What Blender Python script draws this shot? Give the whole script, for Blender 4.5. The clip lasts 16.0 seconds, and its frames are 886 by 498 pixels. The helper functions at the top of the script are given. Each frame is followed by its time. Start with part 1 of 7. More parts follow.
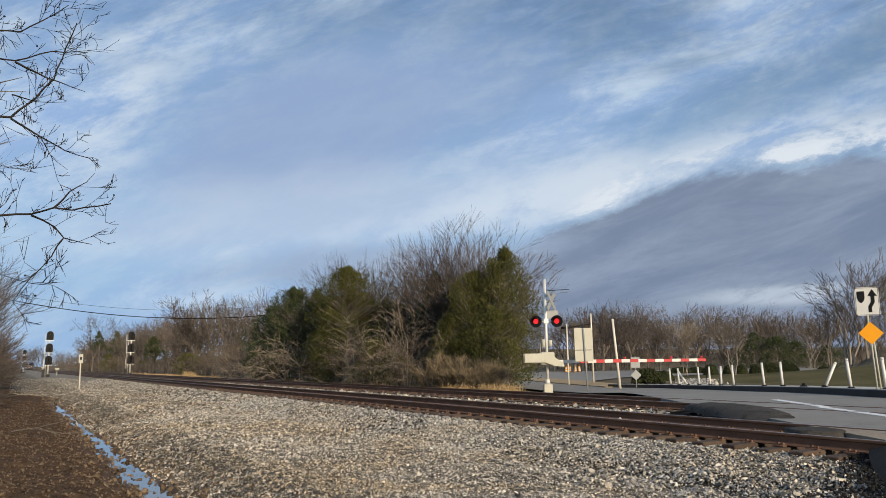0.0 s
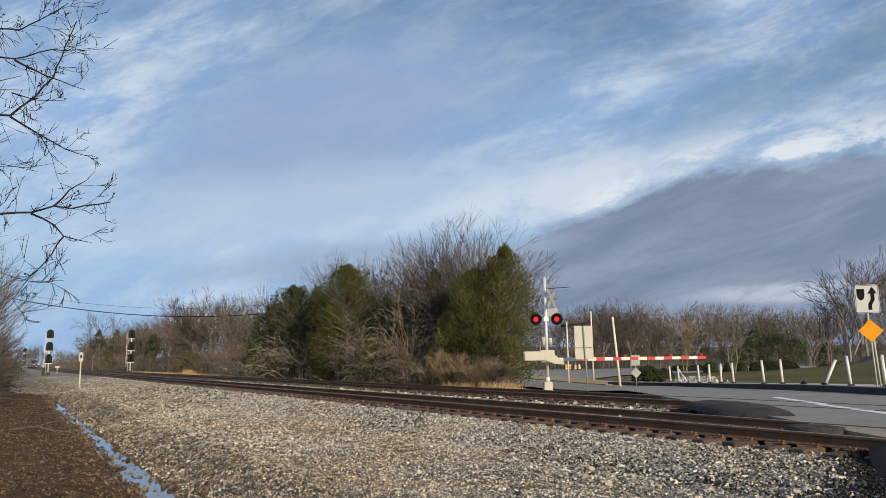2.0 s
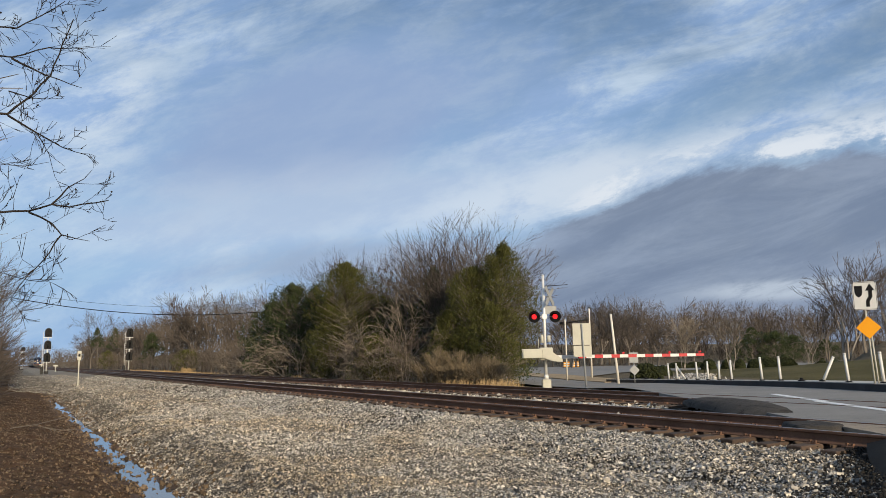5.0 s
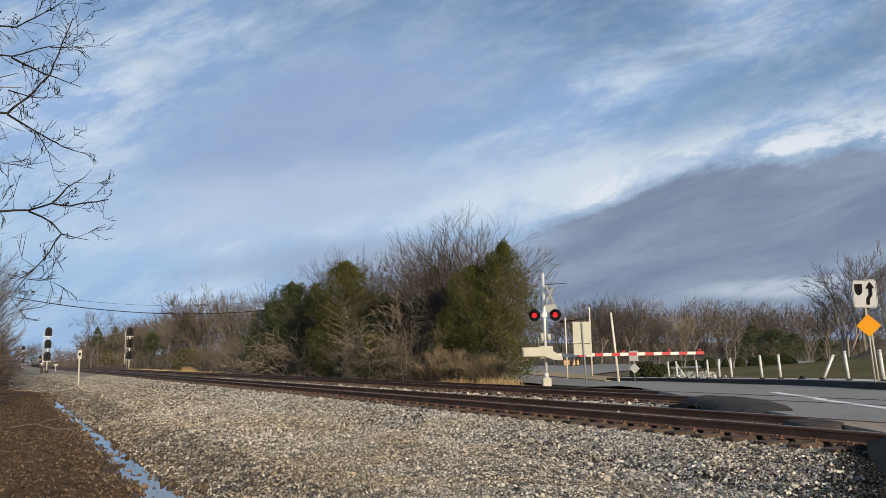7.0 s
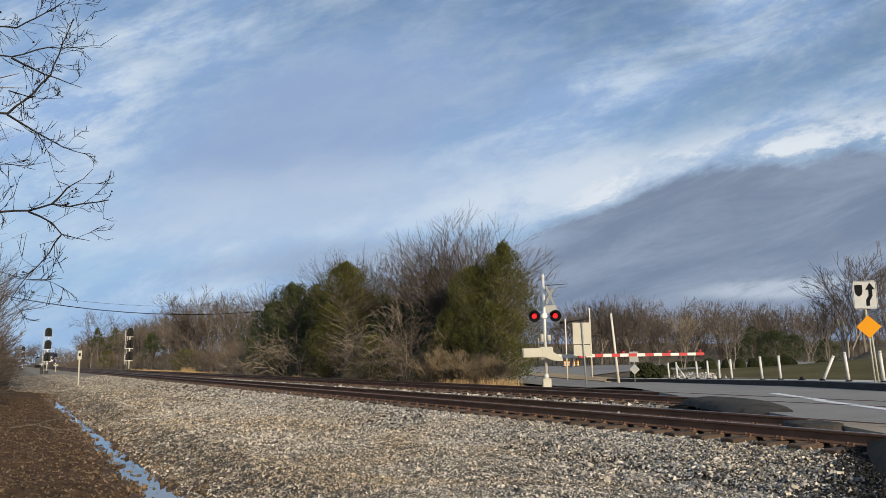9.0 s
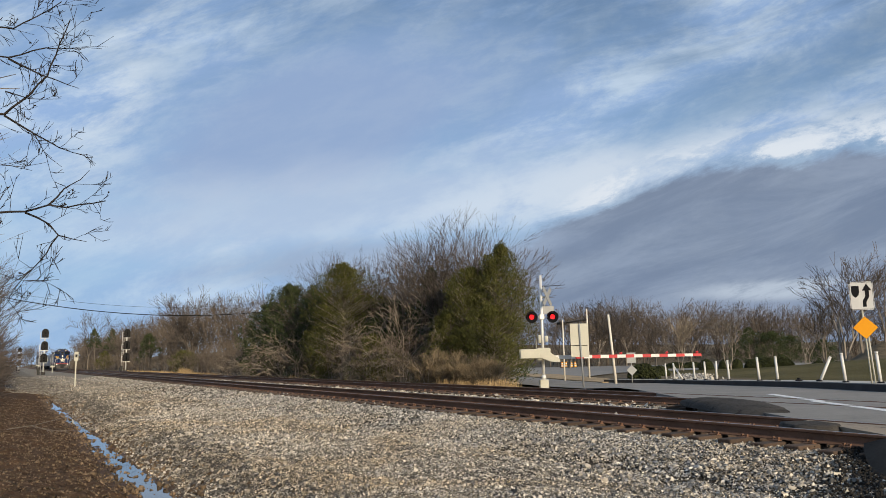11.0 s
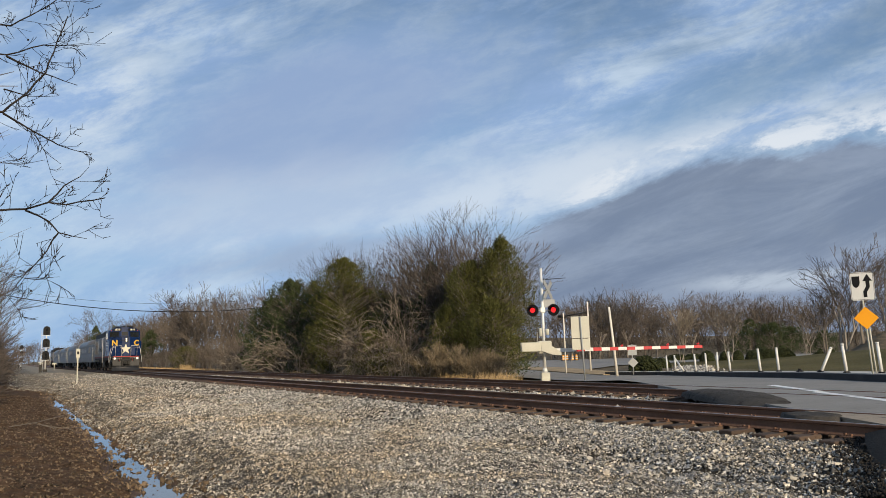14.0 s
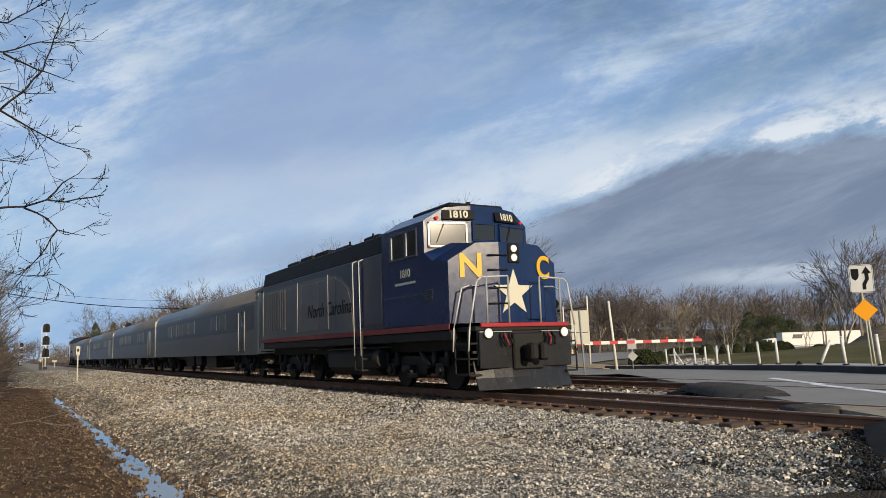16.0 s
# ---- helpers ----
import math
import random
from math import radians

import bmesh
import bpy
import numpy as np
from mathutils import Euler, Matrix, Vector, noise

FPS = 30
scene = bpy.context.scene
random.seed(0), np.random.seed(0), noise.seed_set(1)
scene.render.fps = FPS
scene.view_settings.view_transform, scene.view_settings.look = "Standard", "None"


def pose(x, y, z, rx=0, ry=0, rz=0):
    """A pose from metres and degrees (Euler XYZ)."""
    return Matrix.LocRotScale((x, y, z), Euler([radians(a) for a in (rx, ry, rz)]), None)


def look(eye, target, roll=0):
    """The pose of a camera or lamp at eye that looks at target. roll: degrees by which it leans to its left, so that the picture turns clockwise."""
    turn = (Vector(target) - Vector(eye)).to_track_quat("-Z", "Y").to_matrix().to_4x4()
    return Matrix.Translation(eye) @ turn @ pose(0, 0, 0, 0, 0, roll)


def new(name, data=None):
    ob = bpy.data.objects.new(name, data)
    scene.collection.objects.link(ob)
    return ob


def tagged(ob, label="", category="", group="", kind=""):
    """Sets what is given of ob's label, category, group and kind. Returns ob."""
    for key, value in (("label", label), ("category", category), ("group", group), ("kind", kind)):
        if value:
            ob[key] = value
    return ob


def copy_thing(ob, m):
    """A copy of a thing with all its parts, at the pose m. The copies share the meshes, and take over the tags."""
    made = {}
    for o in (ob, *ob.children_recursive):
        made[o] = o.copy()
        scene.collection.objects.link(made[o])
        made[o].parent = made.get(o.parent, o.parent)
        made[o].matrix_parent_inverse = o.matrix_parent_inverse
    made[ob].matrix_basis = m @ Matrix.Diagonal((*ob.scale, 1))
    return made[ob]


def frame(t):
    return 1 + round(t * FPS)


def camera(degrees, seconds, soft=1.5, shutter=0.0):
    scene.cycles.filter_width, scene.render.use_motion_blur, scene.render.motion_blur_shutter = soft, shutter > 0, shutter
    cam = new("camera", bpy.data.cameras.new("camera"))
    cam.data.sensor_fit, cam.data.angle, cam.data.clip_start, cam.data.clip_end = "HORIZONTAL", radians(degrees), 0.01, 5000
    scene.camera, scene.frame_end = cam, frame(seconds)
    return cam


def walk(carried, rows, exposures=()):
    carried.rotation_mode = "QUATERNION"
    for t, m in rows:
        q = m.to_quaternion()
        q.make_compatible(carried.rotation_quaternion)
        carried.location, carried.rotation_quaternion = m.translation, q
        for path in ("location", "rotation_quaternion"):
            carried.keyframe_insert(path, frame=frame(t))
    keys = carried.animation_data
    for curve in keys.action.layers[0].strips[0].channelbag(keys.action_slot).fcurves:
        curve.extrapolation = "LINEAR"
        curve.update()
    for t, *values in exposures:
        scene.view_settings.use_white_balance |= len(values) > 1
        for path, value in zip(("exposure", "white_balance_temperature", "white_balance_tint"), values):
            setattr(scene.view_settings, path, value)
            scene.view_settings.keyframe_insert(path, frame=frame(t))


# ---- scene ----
SECONDS = 16.0
cam = camera(61.13, SECONDS, soft=0.55)
EYE = (-9.643, 0.0, 1.046)
# seconds, yaw from the track's line, pitch, roll in degrees
TURNS = [
    (0, 29.594, 8.643, -0.748),
    (0.5, 29.592, 8.616, -0.745),
    (1, 29.583, 8.569, -0.747),
    (1.5, 29.576, 8.523, -0.768),
    (2, 29.593, 8.489, -0.798),
    (2.5, 29.633, 8.447, -0.829),
    (3, 29.670, 8.410, -0.846),
    (3.5, 29.709, 8.383, -0.882),
    (4, 29.717, 8.363, -0.887),
    (6.5, 29.727, 8.237, -1.013),
    (7, 29.718, 8.211, -1.007),
    (7.5, 29.692, 8.193, -1.018),
    (8, 29.673, 8.215, -0.975),
    (8.5, 29.685, 8.232, -0.963),
    (9, 29.713, 8.269, -0.963),
    (11.5, 29.936, 8.344, -0.999),
    (12, 29.929, 8.290, -1.011),
    (12.5, 29.913, 8.199, -1.075),
    (13, 29.896, 8.114, -1.183),
    (13.5, 29.880, 8.009, -1.319),
    (14, 29.879, 7.889, -1.475),
    (14.5, 29.885, 7.762, -1.659),
    (15, 29.900, 7.645, -1.782),
    (15.5, 29.919, 7.549, -1.854),
    (16, 29.929, 7.506, -1.832),
]


def aim(yaw, pitch, roll):
    a, p = radians(yaw), radians(pitch)
    way = Vector((math.sin(a) * math.cos(p), math.cos(a) * math.cos(p), math.sin(p)))
    return look(EYE, Vector(EYE) + 10 * way, roll)


walk(cam, [(t, aim(y, p, r)) for t, y, p, r in TURNS])

# ---- world, sun ----
SUN_WAY = Vector((-0.05, -0.955, 0.275)).normalized()   # towards the sun


def nodes_of(tree):
    tree.nodes.clear()
    return tree.nodes, tree.links


class Net:
    """A small helper to write node trees."""

    def __init__(self, tree):
        self.n, self.l = nodes_of(tree)

    def add(self, kind, **props):
        node = self.n.new(kind)
        for key, value in props.items():
            setattr(node, key, value)
        return node

    def put(self, node, name, value):
        if hasattr(value, "is_output"):
            self.l.new(value, node.inputs[name])
        elif isinstance(value, bpy.types.Node):
            self.l.new(value.outputs[0], node.inputs[name])
        else:
            node.inputs[name].default_value = value
        return node

    def math(self, op, a, b=0.0, clamp=False):
        node = self.add("ShaderNodeMath", operation=op, use_clamp=clamp)
        self.put(node, 0, a)
        self.put(node, 1, b)
        return node.outputs[0]

    def noise(self, vec, scale, detail=4.0, rough=0.55, distort=0.0):
        node = self.add("ShaderNodeTexNoise")
        if vec is not None:
            self.put(node, "Vector", vec)
        node.inputs["Scale"].default_value = scale
        node.inputs["Detail"].default_value = detail
        node.inputs["Roughness"].default_value = rough
        node.inputs["Distortion"].default_value = distort
        return node.outputs["Fac"]

    def ramp(self, fac, stops):
        node = self.add("ShaderNodeValToRGB")
        self.put(node, "Fac", fac)
        el = node.color_ramp.elements
        while len(el) < len(stops):
            el.new(0.5)
        for e, (pos, col) in zip(el, stops):
            e.position = pos
            e.color = (*col, 1) if isinstance(col, tuple) else (col, col, col, 1)
        return node.outputs["Color"]

    def mix(self, fac, a, b, mode="MIX"):
        node = self.add("ShaderNodeMixRGB", blend_type=mode)
        for i, v in enumerate((fac, a, b)):
            if isinstance(v, tuple):
                v = (*v, 1)
            self.put(node, i, v)
        return node.outputs[0]

    def span(self, v, lo, hi):
        node = self.add("ShaderNodeMapRange", interpolation_type="SMOOTHSTEP")
        self.put(node, 0, v)
        self.put(node, 1, lo)
        self.put(node, 2, hi)
        return node.outputs[0]


def make_world():
    world = bpy.data.worlds.new("world")
    scene.world = world
    world.use_nodes = True
    k = Net(world.node_tree)
    sky = k.add("ShaderNodeTexSky", sky_type="NISHITA", sun_disc=False)
    sky.sun_elevation = math.asin(SUN_WAY.z)
    sky.sun_rotation = math.atan2(SUN_WAY.x, SUN_WAY.y)
    sky.altitude, sky.air_density, sky.dust_density, sky.ozone_density = 200, 1.0, 0.6, 2.0
    coord = k.add("ShaderNodeTexCoord").outputs["Generated"]

    def along(v):
        node = k.add("ShaderNodeVectorMath", operation="DOT_PRODUCT")
        k.put(node, 0, coord)
        node.inputs[1].default_value = v
        return node.outputs["Value"]

    # cloud forms over the far side of the tracks: u to the right, v upwards, on a plane before the sky
    yaw = radians(29.8)
    ahead = k.math("MAXIMUM", along((math.sin(yaw), math.cos(yaw), 0)), 0.08)
    u = k.math("DIVIDE", along((math.cos(yaw), -math.sin(yaw), 0)), ahead)
    up = along((0, 0, 1))
    v = k.math("DIVIDE", up, ahead)

    def place(turn, sx, sy, ox=0.0, oy=0.0):
        c, s = math.cos(radians(turn)), math.sin(radians(turn))
        a = k.math("ADD", k.math("MULTIPLY", u, c * sx), k.math("MULTIPLY", v, s * sx))
        b = k.math("ADD", k.math("MULTIPLY", u, -s * sy), k.math("MULTIPLY", v, c * sy))
        node = k.add("ShaderNodeCombineXYZ")
        k.put(node, 0, k.math("ADD", a, ox))
        k.put(node, 1, k.math("ADD", b, oy))
        return node.outputs[0]

    def blob(cu, cv, ru, rv, turn, soft, wob):
        """1 inside a ragged ellipse, 0 outside."""
        c, s = math.cos(radians(turn)), math.sin(radians(turn))
        du, dv = k.math("SUBTRACT", u, cu), k.math("SUBTRACT", v, cv)
        a = k.math("DIVIDE", k.math("ADD", k.math("MULTIPLY", du, c), k.math("MULTIPLY", dv, s)), ru)
        b = k.math("DIVIDE", k.math("ADD", k.math("MULTIPLY", du, -s), k.math("MULTIPLY", dv, c)), rv)
        d = k.math("SQRT", k.math("ADD", k.math("MULTIPLY", a, a), k.math("MULTIPLY", b, b)))
        d = k.math("ADD", d, k.math("MULTIPLY", k.math("SUBTRACT", wob, 0.5), 1.3))
        return k.span(d, 1.0 + soft, 1.0 - soft)

    wob = k.noise(place(12, 1.6, 3.2, 2.0, 1.0), 1.7, 6, 0.6, 0.3)
    streak = k.noise(place(17, 1.6, 8.0, 1.2, 4.4), 1.9, 9, 0.68, 0.35)
    puff = k.noise(place(17, 3.0, 7.0, 5.2, 0.4), 2.6, 8, 0.68, 0.2)
    veil = k.noise(place(8, 1.0, 2.4, 3.1, 0.7), 1.3, 6, 0.58, 0.5)
    low_haze = k.span(v, 0.45, 0.0)
    # cover of thin white cloud
    cover = k.span(k.math("ADD", k.math("MULTIPLY", veil, 0.6), k.math("MULTIPLY", streak, 0.5)), 0.34, 0.72)
    white = k.mix(k.span(puff, 0.38, 0.66), (0.315, 0.465, 0.74), (0.60, 0.72, 0.86))
    lilac = blob(-0.14, 0.335, 0.27, 0.13, 18, 0.6, wob)
    pale = blob(-0.05, 0.215, 0.55, 0.055, 6, 0.7, wob)
    bright = blob(0.12, 0.215, 0.22, 0.03, 14, 0.8, wob)
    blue1 = blob(0.40, 0.345, 0.30, 0.034, 26, 0.8, puff)
    blue2 = blob(0.57, 0.42, 0.14, 0.035, 26, 0.8, wob)
    # the grey bank: all below a rising edge, thin at its near end
    along_edge = k.math("DIVIDE", k.math("ADD", u, 0.5), 1.5)
    edge = k.ramp(along_edge, [(0.0, 0.10), (0.15, 0.128), (0.30, 0.150), (0.40, 0.160), (0.495, 0.216), (0.60, 0.258), (0.74, 0.280), (1.0, 0.30)])
    ragged = k.math("ADD", k.math("MULTIPLY", k.math("SUBTRACT", puff, 0.5), 0.055), k.math("MULTIPLY", k.math("SUBTRACT", streak, 0.5), 0.05))
    over = k.math("ADD", k.math("SUBTRACT", v, edge), ragged)
    bank = k.math("MULTIPLY", k.span(over, 0.012, -0.016), k.math("MULTIPLY", k.span(u, -0.02, 0.11), 0.94))
    fringe = k.math("MULTIPLY", k.math("MULTIPLY", k.span(over, -0.006, 0.012), k.span(over, 0.105, 0.02)), k.span(u, 0.02, 0.22))
    bank2 = blob(-0.11, 0.133, 0.21, 0.028, 4, 0.5, wob)
    slit = k.math("MULTIPLY", blob(0.44, 0.084, 0.11, 0.012, 2, 0.6, wob), k.span(streak, 0.45, 0.60))
    wisp = k.math("MULTIPLY", blob(-0.45, 0.36, 0.045, 0.16, -18, 0.9, wob), k.span(puff, 0.35, 0.65))
    tint = k.mix(k.math("MULTIPLY", lilac, 0.9), white, (0.295, 0.40, 0.61))
    tint = k.mix(k.math("MULTIPLY", pale, 0.55), tint, (0.62, 0.69, 0.80))
    tint = k.mix(k.math("MULTIPLY", bright, k.span(puff, 0.3, 0.62)), tint, (0.70, 0.77, 0.86))
    tint = k.mix(k.math("MULTIPLY", fringe, k.span(puff, 0.32, 0.6)), tint, (0.76, 0.81, 0.87))
    grey = k.mix(k.span(streak, 0.35, 0.68), (0.165, 0.20, 0.285), (0.27, 0.315, 0.41))
    tint = k.mix(bank, tint, grey)
    tint = k.mix(k.math("MULTIPLY", bank2, 0.85), tint, (0.33, 0.40, 0.54))
    tint = k.mix(k.math("MAXIMUM", k.math("MULTIPLY", slit, 0.5), k.math("MULTIPLY", wisp, 0.6)), tint, (0.72, 0.79, 0.86))
    # cover: thin everywhere, thick in the banks, open in the blue lanes and low on the near side
    open_sky = k.math("MAXIMUM", k.math("MAXIMUM", blue1, blue2), k.math("MULTIPLY", k.span(u, -0.30, -0.5), k.span(v, 0.26, 0.16)))
    thick = k.math("MAXIMUM", k.math("MAXIMUM", lilac, k.math("MAXIMUM", bank, k.math("MULTIPLY", bank2, 0.8))), k.math("MAXIMUM", k.math("MULTIPLY", pale, 0.8), k.math("MAXIMUM", k.math("MULTIPLY", bright, 0.7), k.math("MULTIPLY", fringe, k.span(puff, 0.3, 0.6)))))
    cover = k.math("MULTIPLY", cover, k.math("SUBTRACT", 1.0, k.math("MULTIPLY", open_sky, 0.66)))
    cover = k.math("MAXIMUM", k.math("ADD", k.math("MULTIPLY", cover, 0.85), 0.08), k.math("MULTIPLY", thick, 0.93))
    cover = k.math("MAXIMUM", cover, k.math("MAXIMUM", k.math("MULTIPLY", slit, 0.5), k.math("MULTIPLY", wisp, 0.6)))
    # the air near the horizon
    air = k.mix(low_haze, sky, (2.7, 4.3, 6.6))
    clear = k.add("ShaderNodeBackground")
    k.put(clear, "Color", air)
    clear.inputs["Strength"].default_value = 0.11
    cloud = k.add("ShaderNodeBackground")
    k.put(cloud, "Color", tint)
    cloud.inputs["Strength"].default_value = 1.0
    mixed = k.add("ShaderNodeMixShader")
    k.put(mixed, 0, cover)
    k.put(mixed, 1, clear)
    k.put(mixed, 2, cloud)
    out = k.add("ShaderNodeOutputWorld")
    k.put(out, 0, mixed)


make_world()
sun = new("sun", bpy.data.lights.new("sun", "SUN"))
sun.data.energy, sun.data.angle, sun.data.color = 5.0, radians(0.6), (1.0, 0.82, 0.58)
sun.matrix_world = look(SUN_WAY * 100, (0, 0, 0))

# ---- materials ----
def material(name, colour, rough=0.7, metal=0.0, scale=6.0, vary=0.25, bump=0.15, bump_scale=None, spots=None, random_amount=0.0, specular=0.4):
    """A surface with colour variation at two scales, fine relief, optional stains and object-to-object variation."""
    m = bpy.data.materials.new(name)
    m.use_nodes = True
    k = Net(m.node_tree)
    bsdf = k.add("ShaderNodeBsdfPrincipled")
    coord = k.add("ShaderNodeTexCoord").outputs["Object"]
    broad = k.noise(coord, scale * 0.22, 4, 0.6)
    fine = k.noise(coord, scale * 4.0, 5, 0.65)
    both = k.math("ADD", k.math("MULTIPLY", broad, 0.6), k.math("MULTIPLY", fine, 0.4))
    dark = tuple(c * (1 - vary) for c in colour)
    light = tuple(min(1.0, c * (1 + vary)) for c in colour)
    col = k.ramp(both, [(0.32, dark), (0.68, light)])
    if spots:
        mask = k.span(k.noise(coord, scale * 0.9, 6, 0.7, 0.6), spots[1], spots[1] + 0.12)
        col = k.mix(mask, col, spots[0])
    if random_amount:
        info = k.add("ShaderNodeObjectInfo")
        hsv = k.add("ShaderNodeHueSaturation")
        k.put(hsv, "Value", k.math("ADD", k.math("MULTIPLY", info.outputs["Random"], random_amount), 1 - random_amount / 2))
        k.put(hsv, "Color", col)
        col = hsv.outputs[0]
    k.put(bsdf, "Base Color", col)
    k.put(bsdf, "Roughness", k.math("ADD", k.math("MULTIPLY", fine, 0.2), max(0.02, rough - 0.1)))
    bsdf.inputs["Metallic"].default_value = metal
    bsdf.inputs["Specular IOR Level"].default_value = specular
    if bump:
        b = k.add("ShaderNodeBump")
        b.inputs["Strength"].default_value = bump
        b.inputs["Distance"].default_value = 0.02
        k.put(b, "Height", k.noise(coord, bump_scale or scale * 5, 5, 0.6))
        k.put(bsdf, "Normal", b)
    out = k.add("ShaderNodeOutputMaterial")
    k.put(out, 0, bsdf)
    return m


def glowing(name, colour, strength):
    m = bpy.data.materials.new(name)
    m.use_nodes = True
    b = m.node_tree.nodes["Principled BSDF"]
    b.inputs["Base Color"].default_value = (*colour, 1)
    b.inputs["Emission Color"].default_value = (*colour, 1)
    b.inputs["Emission Strength"].default_value = strength
    b.inputs["Roughness"].default_value = 0.3
    return m


def pane(name, colour, rough):
    """Glass before a dark inside."""
    m = bpy.data.materials.new(name)
    m.use_nodes = True
    b = m.node_tree.nodes["Principled BSDF"]
    b.inputs["Base Color"].default_value = (*colour, 1)
    b.inputs["Roughness"].default_value = rough
    b.inputs["Specular IOR Level"].default_value = 0.6
    return m


def leafy(name, dark, light, vary_scale=0.5, single=0.65):
    """Foliage, stones or twigs in one mesh: each piece has its own shade."""
    m = bpy.data.materials.new(name)
    m.use_nodes = True
    k = Net(m.node_tree)
    bsdf = k.add("ShaderNodeBsdfPrincipled")
    geo = k.add("ShaderNodeNewGeometry")
    coord = k.add("ShaderNodeTexCoord").outputs["Object"]
    f = k.math("ADD", k.math("MULTIPLY", geo.outputs["Random Per Island"], single), k.math("MULTIPLY", k.noise(coord, vary_scale, 4), 1.05 - single))
    k.put(bsdf, "Base Color", k.ramp(f, [(0.15, dark), (0.9, light)]))
    bsdf.inputs["Roughness"].default_value = 0.85
    bsdf.inputs["Specular IOR Level"].default_value = 0.2
    out = k.add("ShaderNodeOutputMaterial")
    k.put(out, 0, bsdf)
    return m


def stones(name, stops, tan):
    """Loose stones in one mesh: each its own shade, dusty in patches, darker in patches towards the ditch."""
    m = bpy.data.materials.new(name)
    m.use_nodes = True
    k = Net(m.node_tree)
    bsdf = k.add("ShaderNodeBsdfPrincipled")
    geo = k.add("ShaderNodeNewGeometry")
    coord = k.add("ShaderNodeTexCoord").outputs["Object"]
    sep = k.add("ShaderNodeSeparateXYZ")
    k.put(sep, 0, coord)
    x = sep.outputs[0]
    patch = k.noise(coord, 0.45, 5, 0.62, 0.6)
    f = k.math("ADD", k.math("MULTIPLY", geo.outputs["Random Per Island"], 0.72), k.math("MULTIPLY", patch, 0.36))
    col = k.ramp(f, stops)
    dust = k.math("MULTIPLY", k.span(k.noise(coord, 0.3, 5, 0.6, 0.8), 0.42, 0.64), tan)
    col = k.mix(dust, col, k.mix(1.0, col, (1.0, 0.86, 0.66), "MULTIPLY"))
    xw = k.math("ADD", x, k.math("MULTIPLY", k.math("SUBTRACT", k.noise(coord, 0.6, 5, 0.6), 0.5), 2.2))
    ditch_dark = k.math("MULTIPLY", k.span(xw, -5.5, -6.6), k.span(k.noise(coord, 0.8, 5, 0.65), 0.36, 0.55))
    col = k.mix(k.math("MULTIPLY", ditch_dark, 0.55), col, (0.085, 0.074, 0.060))
    k.put(bsdf, "Base Color", col)
    bsdf.inputs["Roughness"].default_value = 0.85
    bsdf.inputs["Specular IOR Level"].default_value = 0.25
    out = k.add("ShaderNodeOutputMaterial")
    k.put(out, 0, bsdf)
    return m


